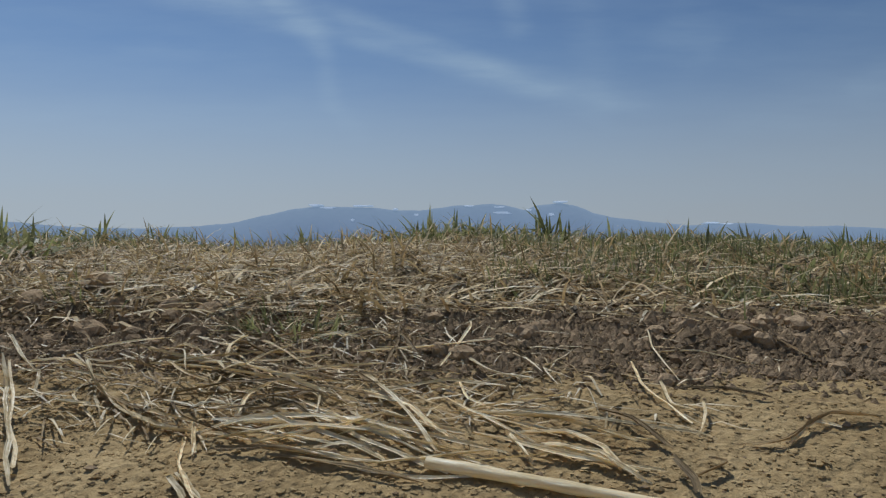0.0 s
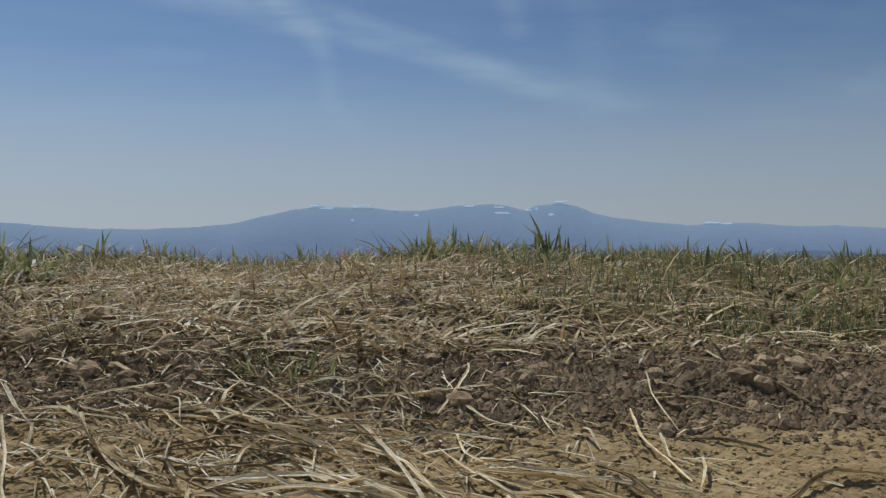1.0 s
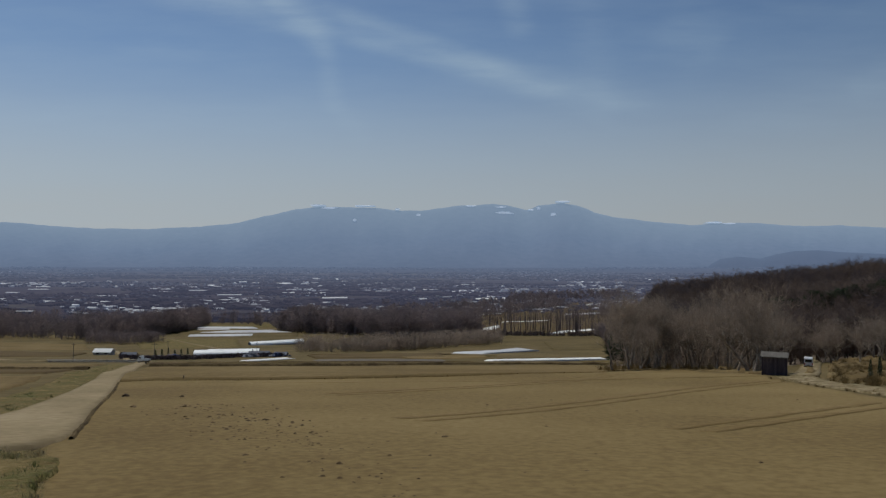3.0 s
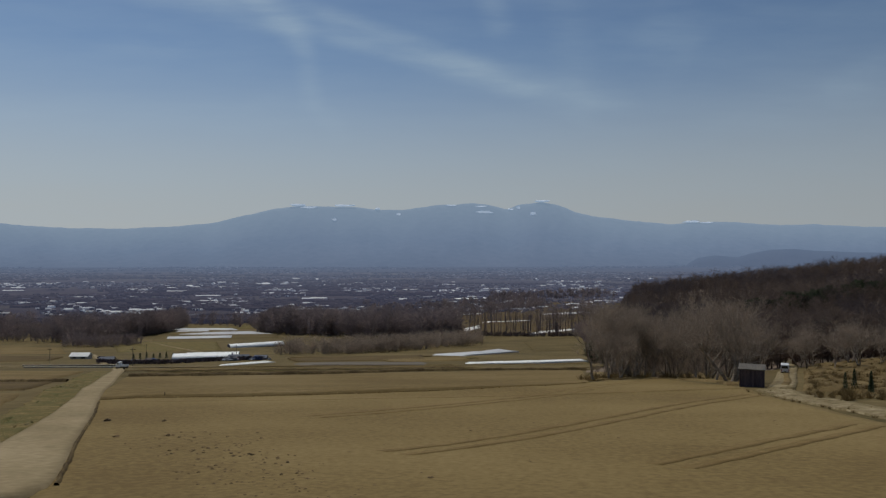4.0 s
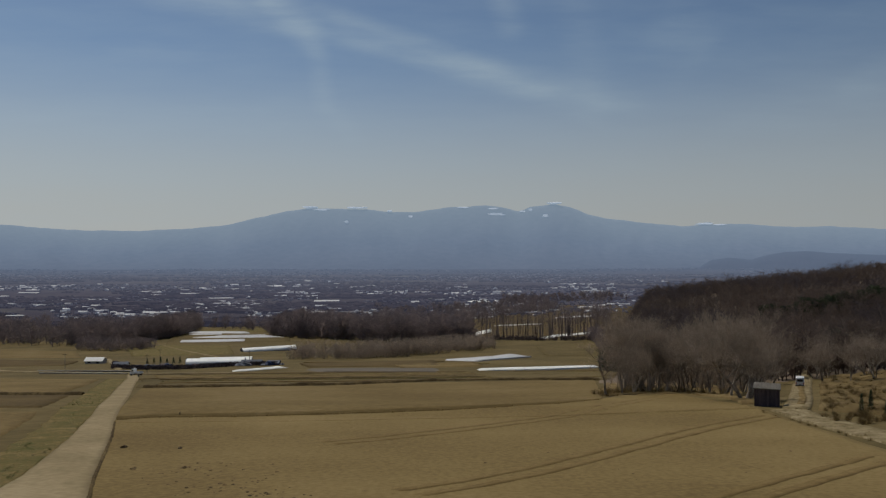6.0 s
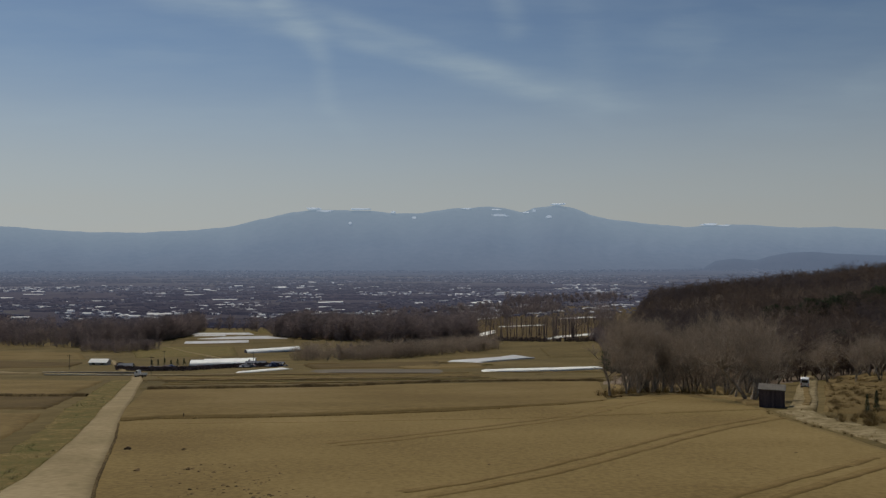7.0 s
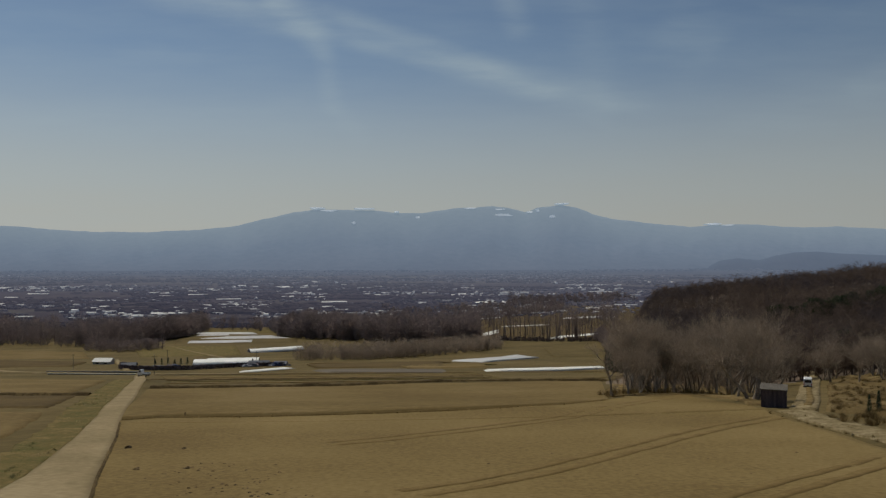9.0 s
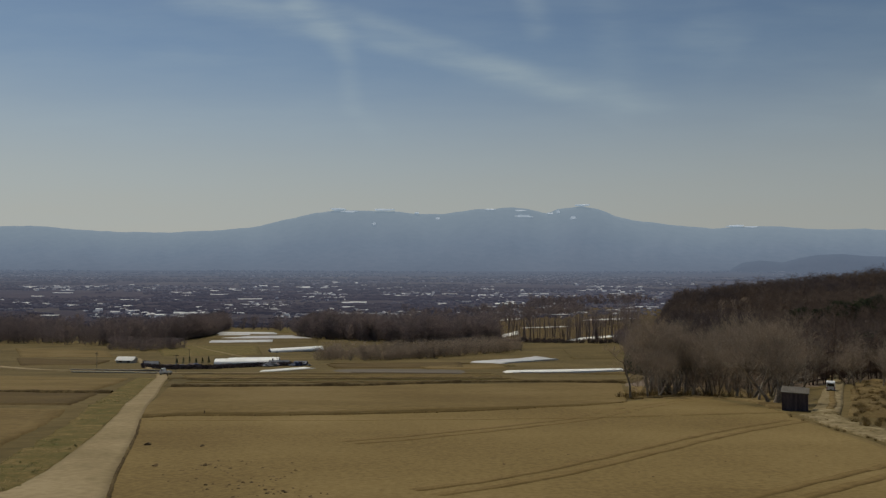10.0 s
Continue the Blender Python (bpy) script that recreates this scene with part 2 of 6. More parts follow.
M_KERB = mat("pale_concrete", [(0.25, 0.235, 0.205), (0.34, 0.32, 0.285)], 0.8, 8, bump=0.2)
M_VERGE = mat("rough_verge", [(0.080, 0.080, 0.024), (0.112, 0.092, 0.032), (0.148, 0.108, 0.042), (0.225, 0.165, 0.072)], 0.45, 3.5, bump=1.0, bump_scale=6, bump_dist=0.15, spec=0.06)
M_FILM = mat("white_mulch_film", [(0.598, 0.592, 0.544), (0.704, 0.696, 0.646), (0.774, 0.766, 0.714)], 0.06, 1.0, rough=0.6, bump=0.3, bump_scale=2, spec=0.2, thin=0.1)
M_TUNNEL = mat("tunnel_film", [(0.74, 0.74, 0.70), (0.84, 0.84, 0.80), (0.90, 0.90, 0.86)], 0.2, 2.0, rough=0.5, bump=0.2, bump_scale=3, spec=0.3, thin=0.15)
M_FILM_GREY = mat("grey_mulch_film", [(0.100, 0.084, 0.064), (0.140, 0.120, 0.096)], 0.05, 0.8, rough=0.9, bump=0.3, spec=0.05, stretch=(0.3, 1, 1))
M_FILM_DULL = mat("dull_mulch_film", [(0.30, 0.295, 0.30), (0.42, 0.415, 0.41), (0.52, 0.515, 0.50)], 0.05, 0.5, rough=0.6, bump=0.3, bump_scale=2, spec=0.2, stretch=(0.4, 1, 1))
M_STRAW = mat("dry_straw", [(0.62, 0.47, 0.22), (0.88, 0.75, 0.47), (0.97, 0.89, 0.68)], 60, 420, rough=0.38, bump=0.7, bump_scale=520, bump_dist=0.001, by_object=0.2, by_island=0.25, spec=0.4, thin=0.3)
for fibre in M_STRAW.node_tree.nodes:
    if fibre.type == "MAPPING":
        fibre.vector_type = "TEXTURE"
        fibre.inputs["Rotation"].default_value = (0, 0, -0.42)
        fibre.inputs["Scale"].default_value = (12, 1, 1)
M_STRAW_MAT = mat("dull_straw", [(0.30, 0.22, 0.10), (0.50, 0.38, 0.19), (0.70, 0.57, 0.33)], 22, 120, rough=0.5, bump=0.4, bump_scale=300, bump_dist=0.001, by_island=0.5, thin=0.2)
M_STRAW_BROWN = mat("weathered_straw", [(0.16, 0.11, 0.05), (0.30, 0.21, 0.10), (0.47, 0.355, 0.185)], 25, 120, rough=0.6, bump=0.4, bump_scale=300, bump_dist=0.001, by_object=0.3, by_island=0.5, thin=0.25)
M_GRASS = mat("green_grass", [(0.160, 0.170, 0.060), (0.230, 0.236, 0.090), (0.325, 0.305, 0.138)], 15, 60, rough=0.45, bump=0, by_object=0.15, by_island=0.4, spec=0.4, thin=0.5)
M_DRYGRASS = mat("dry_verge_grass", [(0.22, 0.172, 0.082), (0.31, 0.250, 0.128), (0.42, 0.345, 0.195)], 1.5, 8, bump=0, by_island=0.4, thin=0.3, spec=0.06)
M_GREEN = mat("rough_green_growth", [(0.075, 0.088, 0.028), (0.115, 0.125, 0.044), (0.17, 0.17, 0.068)], 0.8, 5, bump=0, by_island=0.4, thin=0.3)
M_BARK = mat("bare_bark", [(0.120, 0.095, 0.072), (0.240, 0.195, 0.148), (0.45, 0.385, 0.300)], 0.9, 9, bump=0.6, bump_scale=14, bump_dist=0.03, by_object=0.3)
M_TWIG = mat("bare_twigs", [(0.202, 0.156, 0.116), (0.285, 0.224, 0.168), (0.375, 0.300, 0.228)], 0.3, 3, bump=0, by_object=0.2, by_island=0.25, thin=0.45)
M_SCRUB = mat("pale_bare_scrub", [(0.23, 0.182, 0.140), (0.32, 0.256, 0.198), (0.41, 0.335, 0.262)], 0.05, 1, bump=0, by_island=0.3, thin=0.45)
M_TWIG_FAR = mat("far_bare_wood", [(0.162, 0.130, 0.124), (0.232, 0.185, 0.174), (0.325, 0.260, 0.236)], 0.02, 0.3, bump=0, by_island=0.25, thin=0.35)
M_HILLWOOD = mat("hill_bare_wood", [(0.096, 0.070, 0.056), (0.142, 0.105, 0.084), (0.200, 0.148, 0.118)], 0.02, 0.3, bump=0, by_island=0.25, thin=0.3)
M_HILLDARK = mat("hill_dark_wood", [(0.072, 0.056, 0.054), (0.105, 0.083, 0.079), (0.150, 0.120, 0.112)], 0.02, 0.3, bump=0, by_island=0.3, thin=0.3)
M_PINE = mat("evergreen_needles", [(0.035, 0.048, 0.026), (0.055, 0.072, 0.038), (0.08, 0.095, 0.052)], 0.2, 2, bump=0, by_island=0.3, thin=0.25)
M_BRUSH = mat("dry_brush", [(0.116, 0.079, 0.033), (0.176, 0.123, 0.052), (0.250, 0.183, 0.086)], 0.3, 3, bump=0, by_object=0.2, by_island=0.4, thin=0.2, spec=0.06)
M_SHED = mat("dark_stained_boards", [(0.046, 0.034, 0.038), (0.075, 0.057, 0.059), (0.116, 0.087, 0.085)], 3, 30, rough=0.8, bump=0.4, stretch=(1, 1, 0.15), by_object=0.25)
M_ROOF = mat("weathered_sheet_roof", [(0.084, 0.072, 0.053), (0.118, 0.101, 0.076), (0.143, 0.124, 0.097)], 1.5, 14, rough=0.5, bump=0.2)
M_DRUM = mat("faded_drum_paint", [(0.20, 0.165, 0.155), (0.26, 0.22, 0.21), (0.31, 0.27, 0.26)], 4, 40, rough=0.55, bump=0.25, bump_dist=0.004)
M_LID = mat("faded_lid_paint", [(0.30, 0.28, 0.29), (0.37, 0.35, 0.36), (0.42, 0.40, 0.41)], 6, 45, rough=0.5, bump=0.15, bump_dist=0.003)
M_IRON = mat("rusty_iron", [(0.045, 0.03, 0.022), (0.075, 0.048, 0.03)], 8, 60, rough=0.7, bump=0.3, bump_dist=0.003)
M_WHITE = mat("white_car_paint", [(0.60, 0.60, 0.59), (0.68, 0.68, 0.67)], 1, 8, rough=0.25, bump=0, spec=0.5)
M_GLASS = mat("dark_glass", [(0.012, 0.014, 0.016), (0.02, 0.022, 0.025)], 1, 5, rough=0.08, bump=0, spec=0.6)
M_TYRE = mat("tyre_rubber", [(0.015, 0.015, 0.015), (0.025, 0.024, 0.023)], 6, 40, rough=0.9)
M_RED = mat("red_lamp_plastic", [(0.30, 0.02, 0.015), (0.36, 0.03, 0.02)], 6, 30, rough=0.3, bump=0)
M_WALL = mat("pale_wall", [(0.36, 0.35, 0.33), (0.46, 0.45, 0.43)], 0.2, 2, bump=0.1, by_object=0.3, by_island=0.35)
M_TILE_ROOF = mat("slate_roof", [(0.09, 0.095, 0.11), (0.14, 0.145, 0.16)], 0.3, 3, bump=0.2, by_object=0.3, by_island=0.4)
M_BLUE = mat("blue_tarpaulin", [(0.022, 0.032, 0.075), (0.035, 0.048, 0.10)], 0.6, 4, rough=0.5, bump=0.3)


# haze painted as emission by distance, for the plain, the far hill and the mountains
HAZE_GLOW = [(900, (0.021, 0.022, 0.035)), (1500, (0.042, 0.045, 0.069)), (2200, (0.065, 0.075, 0.109)), (3000, (0.083, 0.103, 0.151)),
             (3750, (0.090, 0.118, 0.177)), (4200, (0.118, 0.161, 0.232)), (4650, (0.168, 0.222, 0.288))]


def haze_glow_mat(name, colours, scale, by_island=0.0):
    """The far plain and mountains: dull surfaces with haze put into their emission."""
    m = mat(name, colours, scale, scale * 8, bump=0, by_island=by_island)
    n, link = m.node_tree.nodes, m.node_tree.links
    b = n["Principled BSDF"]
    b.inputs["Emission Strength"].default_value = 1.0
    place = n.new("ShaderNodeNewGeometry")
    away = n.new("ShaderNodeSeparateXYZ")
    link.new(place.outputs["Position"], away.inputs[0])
    near, last = HAZE_GLOW[0][0], HAZE_GLOW[-1][0]
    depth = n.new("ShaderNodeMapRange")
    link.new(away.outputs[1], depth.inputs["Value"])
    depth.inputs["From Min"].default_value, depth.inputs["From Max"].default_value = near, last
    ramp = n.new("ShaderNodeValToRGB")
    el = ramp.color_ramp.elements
    while len(el) < len(HAZE_GLOW):
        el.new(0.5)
    for e, (y, c) in zip(el, HAZE_GLOW):
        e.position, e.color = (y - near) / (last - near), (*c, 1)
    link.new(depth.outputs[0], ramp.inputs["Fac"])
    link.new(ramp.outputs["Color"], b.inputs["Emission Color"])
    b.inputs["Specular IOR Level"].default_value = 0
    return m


M_VALLEY = haze_glow_mat("valley_plain", [(0.026, 0.022, 0.023), (0.038, 0.031, 0.031), (0.060, 0.055, 0.042)], 0.006)
# far copies of plain and town: haze painted into the base colours too
M_VALLEY_FAR = haze_glow_mat("plain_painted_haze", [(0.020, 0.019, 0.022), (0.032, 0.031, 0.034)], 0.005)
M_TOWN_FAR = haze_glow_mat("town_painted_haze", [(0.03, 0.031, 0.034), (0.075, 0.075, 0.08)], 0.004, by_island=0.5)
M_TOWN = haze_glow_mat("distant_roofs", [(0.03, 0.028, 0.032), (0.115, 0.110, 0.118)], 0.004, by_island=0.8)
M_TOWN_WHITE = haze_glow_mat("distant_pale_roofs", [(0.36, 0.355, 0.335), (0.56, 0.55, 0.52)], 0.004, by_island=0.5)
M_FAR_GROVE = haze_glow_mat("distant_groves", [(0.026, 0.021, 0.022), (0.044, 0.036, 0.034)], 0.004, by_island=0.4)
M_MOUNT = haze_glow_mat("mountain_haze_glow", [(0.030, 0.034, 0.042), (0.038, 0.042, 0.050), (0.047, 0.050, 0.058)], 0.003)
M_FARHILL = haze_glow_mat("hill_haze_glow", [(0.012, 0.014, 0.018), (0.020, 0.021, 0.025)], 0.01)
# white snow, with the haze glow added as emission
M_SNOW_FAR = haze_glow_mat("snow_haze_glow", [(0.32, 0.32, 0.33), (0.46, 0.46, 0.47)], 0.01)


# ---------------------------------------------------------------- mesh building
class Shape:
    """Collects vertices and faces for one mesh."""

    def __init__(self):
        self.v, self.f, self.m = [], [], []

    def add(self, verts, faces, slot=0):
        n = len(self.v)
        self.v.extend(tuple(p) for p in verts)
        self.f.extend(tuple(i + n for i in f) for f in faces)
        self.m.extend([slot] * len(faces))

    def box(self, x0, y0, z0, x1, y1, z1, turn=0.0, at=(0, 0, 0)):
        c, s = math.cos(turn), math.sin(turn)
        pts = [(x, y, z) for z in (z0, z1) for x, y in ((x0, y0), (x1, y0), (x1, y1), (x0, y1))]
        pts = [(at[0] + x * c - y * s, at[1] + x * s + y * c, at[2] + z) for x, y, z in pts]
        self.add(pts, [(0, 3, 2, 1), (4, 5, 6, 7), (0, 1, 5, 4), (1, 2, 6, 5), (2, 3, 7, 6), (3, 0, 4, 7)])

    def tube(self, pts, radii, sides=5, squash=1.0, cap=True):
        pts = [Vector(p) for p in pts]
        rings = []
        for i, p in enumerate(pts):
            d = (pts[min(i + 1, len(pts) - 1)] - pts[max(i - 1, 0)])
            d = d.normalized() if d.length > 1e-9 else Vector((0, 0, 1))
            ref = Vector((0, 0, 1)) if abs(d.z) < 0.9 else Vector((1, 0, 0))
            a = d.cross(ref).normalized()
            b = a.cross(d)
            rings.append([p + (a * math.cos(k * 2 * math.pi / sides) + b * squash * math.sin(k * 2 * math.pi / sides)) * radii[i] for k in range(sides)])
        faces = []
        for i in range(len(rings) - 1):
            for k in range(sides):
                k2 = (k + 1) % sides
                faces.append((i * sides + k, i * sides + k2, (i + 1) * sides + k2, (i + 1) * sides + k))
        if cap:
            faces.append(tuple(range(sides))[::-1])
            faces.append(tuple((len(rings) - 1) * sides + k for k in range(sides)))
        self.add([q for r in rings for q in r], faces)

    def lathe(self, profile, sides=28, at=(0, 0, 0)):
        verts, faces = [], []
        for r, z in profile:
            for k in range(sides):
                a = 2 * math.pi * k / sides
                verts.append((at[0] + r * math.cos(a), at[1] + r * math.sin(a), at[2] + z))
        for i in range(len(profile) - 1):
            for k in range(sides):
                k2 = (k + 1) % sides
                faces.append((i * sides + k, i * sides + k2, (i + 1) * sides + k2, (i + 1) * sides + k))
        faces.append(tuple(range(sides))[::-1])
        faces.append(tuple((len(profile) - 1) * sides + k for k in range(sides)))
        self.add(verts, faces)

    def mesh(self, name, *mats, smooth=False):
        me = bpy.data.meshes.new(name)
        me.from_pydata(self.v, [], self.f)
        for m in mats:
            me.materials.append(m)
        if len(mats) > 1:
            me.polygons.foreach_set("material_index", self.m)
        if smooth:
            me.polygons.foreach_set("use_smooth", [True] * len(me.polygons))
        me.update()
        return me


def part(name, shape, material, parent=None, label="", smooth=False):
    """One mesh object, under a thing or under a part where one is given."""
    ob = new(name, shape.mesh(name, material, smooth=smooth))
    ob.parent = parent
    return tagged(ob, label) if label else ob


def thing(name, at, label, category, group="", turn=0.0):
    ob = new(name)
    ob.matrix_basis = pose(*at, 0, 0, turn)
    ob.empty_display_size = 0.2
    return tagged(ob, label, category, group)


# ---------------------------------------------------------------- the lie of the land
KY = [-5000, -60, -3, 0, .3, .37, .48, .63, .8, 1.1, 1.5, 1.7, 2.0, 3.4, 4.6, 7.3, 12, 20, 46, 65, 72, 90, 120, 200, 279, 300, 350,
      420, 480, 580, 680, 850, 1100, 1500, 2200, 4600, 6000]
KZ = [3, .5, 0, -.03, -.012, 0, .028, .055, .082, .110, .128, .114, -.05, -1.45, -1.75, -1.9, -2.25, -3.1, -6.5, -8.8, -9.35, -12, -16.1,
      -27.6, -38.6, -40.8, -45.9, -53.4, -57.9, -64.7, -71.7, -78.5, -82.9, -85, -88, -92, -94]


def ease(a, b, x):
    t = np.clip((np.asarray(x, float) - a) / (b - a), 0, 1)
    return t * t * (3 - 2 * t)


def land(x, y):
    """Height of the ground: a bank's flat top at the camera's start, the slope of fields below it, a wooded hill to one side, the plain."""
    x, y = np.asarray(x, float), np.asarray(y, float)
    z = np.interp(y, KY, KZ)
    u = x / np.maximum(y, 1.0)
    z = z + ease(0.226, 0.276, u) * (30 + 58 * np.clip(u - 0.25, 0, 0.6)) * ease(150, 560, y) * (1 - ease(620, 980, y))
    z = z + 2.5 * ease(42, 75, x - 0.1 * y) * ease(60, 110, y) * (1 - ease(140, 220, y))
    rim = ease(0.7, 1.4, y) * (1 - ease(1.7, 2.4, y))
    z = z + rim * (0.009 * np.sin(5.2 * x + 0.6) + 0.006 * np.sin(11.7 * x + 2.0) + 0.004 * np.sin(23 * x + 9 * y))
    loose = ease(0.53, 0.58, y) * (1 - ease(0.68, 0.76, y))
    return z + 0.007 * loose * (0.6 + 0.4 * np.sin(9 * x + 1.0))


def soft(a, b, x):
    t = min(1.0, max(0.0, (x - a) / (b - a)))
    return t * t * (3 - 2 * t)


def height(x, y):
    """The same for a single place, quicker."""
    lo, hi = 0, len(KY) - 1
    while hi - lo > 1:
        mid = (lo + hi) // 2
        if KY[mid] <= y:
            lo = mid
        else:
            hi = mid
    z = KZ[lo] + (KZ[hi] - KZ[lo]) * (y - KY[lo]) / (KY[hi] - KY[lo])
    if y < 3:
        rim = soft(0.7, 1.4, y) * (1 - soft(1.7, 2.4, y))
        z += rim * (0.009 * math.sin(5.2 * x + 0.6) + 0.006 * math.sin(11.7 * x + 2.0) + 0.004 * math.sin(23 * x + 9 * y))
        z += 0.007 * soft(0.53, 0.58, y) * (1 - soft(0.68, 0.76, y)) * (0.6 + 0.4 * math.sin(9 * x + 1.0))
    elif 60 < y < 1000:
        u = x / y
        z += soft(0.226, 0.276, u) * (30 + 58 * min(0.6, max(0, u - 0.25))) * soft(150, 560, y) * (1 - soft(620, 980, y))
        z += 2.5 * soft(42, 75, x - 0.1 * y) * soft(60, 110, y) * (1 - soft(140, 220, y))
    return z


# ---------------------------------------------------------------- ground sheet
def relief(x, y):
    """Unevenness of the bank's soil."""
    p = Vector((x, y, 0))
    rough = 0.010 * noise.noise(p * 9) + 0.005 * noise.noise(p * 30) + 0.003 * noise.noise(p * 90) + 0.0022 * noise.noise(p * 230)
    rough += 0.007 * max(0, noise.noise(p * 22 + Vector((3, 8, 0)))) * soft(0.5, 0.62, y) * (1 - soft(0.9, 1.2, y))
    return rough * min(1.0, max(0.35, p.length * 1.3))


def ground_sheet():
    radii = [0.10 * 1.0255 ** k for k in range(430)]
    radii = [r for r in radii if r < 0.34] + list(np.geomspace(0.34, 0.80, 170)) + [r for r in radii if 0.80 < r < 4930] + [4930]
    angles = [radians(a) for a in np.concatenate([np.arange(-37, 37, 0.22), np.arange(37, 323, 1.6)])]   # from straight ahead, right positive
    R, A = np.meshgrid(radii, angles, indexing="ij")
    X, Y = R * np.sin(A), R * np.cos(A)
    Z = land(X, Y)
    for i, r in enumerate(radii):
        if r > 7:
            break
        for j in range(X.shape[1]):
            Z[i, j] += relief(float(X[i, j]), float(Y[i, j]))
    na = len(angles)
    verts = np.stack([X, Y, Z], -1).reshape(-1, 3)
    faces, slots = [], []
    for i in range(len(radii) - 1):
        for j in range(na):
            k = (j + 1) % na
            faces.append((i * na + j, (i + 1) * na + j, (i + 1) * na + k, i * na + k))
            x, y = X[i, j], Y[i, j]
            if y < 2.6:
                slots.append(0)
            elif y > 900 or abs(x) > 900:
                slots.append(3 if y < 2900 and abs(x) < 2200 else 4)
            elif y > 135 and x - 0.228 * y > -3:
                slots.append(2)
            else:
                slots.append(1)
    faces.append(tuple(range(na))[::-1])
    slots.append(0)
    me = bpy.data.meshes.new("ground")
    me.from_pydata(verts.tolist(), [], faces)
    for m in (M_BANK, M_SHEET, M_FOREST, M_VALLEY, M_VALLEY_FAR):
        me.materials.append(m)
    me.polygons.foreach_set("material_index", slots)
    me.polygons.foreach_set("use_smooth", [True] * len(me.polygons))
    me.update()
    return tagged(new("ground", me), "bare brown earth sloping down to a wide plain", "ground", kind="structure")


ground_sheet()


def resample(pts, n):
    pts = [Vector((*p, 0)) for p in pts]
    lengths = [0]
    for a, b in zip(pts, pts[1:]):
        lengths.append(lengths[-1] + (b - a).length)
    out = []
    for k in range(n):
        d = lengths[-1] * k / (n - 1)
        i = max(j for j in range(len(pts) - 1) if lengths[j] <= d + 1e-9)
        t = (d - lengths[i]) / max(1e-9, lengths[i + 1] - lengths[i])
        out.append(pts[i].lerp(pts[i + 1], t))
    return out


def drape(name, left, right, material, lift, along, across, label="", category="", rough=0.0, wave=0.0, crown=0.0, edge=0.3):
    """A sheet of ground cover between two edge lines, laid over the land with a skirt that goes into it."""
    a, b = resample(left, along), resample(right, along)
    s = Shape()
    for i in range(along):
        for j in range(across):
            rim_u = min(0.02, 0.12 / max(0.5, (b[i] - a[i]).length))
            u = 0.0 if j == 0 else 1.0 if j == across - 1 else rim_u + (1 - 2 * rim_u) * (j - 1) / (across - 3)
            p = a[i].lerp(b[i], u)
            rim = j in (0, across - 1) or i in (0, along - 1)
            if wave:
                shift = wave * (noise.noise(p * 0.35) + 0.5 * noise.noise(p * 1.3))
                p = p + (b[i] - a[i]).normalized() * shift * (1 if rim or j in (1, across - 2) else 0.5)
            z = height(p.x, p.y) + (-edge if rim else lift)
            if not rim:
                z += rough * (noise.noise(p * 0.6) + 0.6 * noise.noise(p * 2.1)) + crown * math.sin(math.pi * u)
            s.v.append((p.x, p.y, z))
    for i in range(along - 1):
        for j in range(across - 1):
            k = i * across + j
            s.f.append((k, k + 1, k + across + 1, k + across))
    s.m = [0] * len(s.f)
    ob = part(name, s, material, smooth=True)
    up = sum(p.normal.z for p in ob.data.polygons)
    if up < 0:
        ob.data.flip_normals()
    return tagged(ob, label, category, kind="structure")


# fields, from the bank's foot down the slope
UPPER_LINE = [(-26.9, 63.1), (-23.5, 65.0), (-17.7, 65.2), (-9.2, 66.6), (0.7, 69.1), (6.0, 71.4), (12.0, 76.0), (17.4, 83.9)]
LOWER_LINE = [(-45.2, 116.5), (-34, 120), (-17.1, 127), (-8.7, 139), (1.9, 149), (13.2, 153), (33, 156.5)]
drape("field_lower_slope", [(-6.0, 4.8), (-9.6, 16), (-12.3, 23.8), (-14.7, 30.3), (-18.6, 40.0), (-27.2, 63.6)],
      [(22, 4.8), (24, 20), (25.6, 42), (26.8, 50), (28.3, 60), (29.9, 72)], M_FIELD, 0.05, 90, 60,
      "wide bare tilled field of tan earth", "field", rough=0.025, wave=0.15)
drape("field_upper_slope", UPPER_LINE + [(22.0, 94.0), (31.0, 96.5)], [(-26.4, 60.6), (-10, 61.6), (10, 64.9), (22, 67.7), (29.7, 69.6)], M_FIELD, 0.058, 70, 24,
      "bare tilled field of tan earth beside a grove", "field", rough=0.025)
drape("field_terrace", [(-28.2, 64.2), (-23.5, 65.9), (-17.7, 66.2), (-9.2, 67.6), (0.7, 70.1), (6.0, 72.5), (12.2, 77.2), (18.6, 85.5)], [(-46.6, 116.5)] + LOWER_LINE[1:],
      M_FIELD2, 0.12, 60, 40, "bare terraced field of pale brown earth", "field", rough=0.04)
drape("field_stubble", [(-47, 118.5), (-58, 150), (-65, 168)], [(35, 159), (44, 190), (52, 225)], M_SHEET, 0.2, 30, 30,
      "strip of dry stubble field", "field", rough=0.06, wave=0.4)
drape("field_pale", [(-62, 171), (-72, 196), (-80, 215)], [(52, 226), (56, 240), (62, 262)], M_FIELD2, 0.25, 30, 30,
      "pale brown fallow field", "field", rough=0.06, wave=0.4)
drape("field_left_dark", [(-86, 101), (-76, 86), (-66, 71.5)], [(-47.0, 97.3), (-42.0, 84), (-37.2, 71.5)], M_FIELD_DARK, 0.15, 24, 24,
      "dark moist tilled field beside the lane", "field", rough=0.04, wave=0.3)
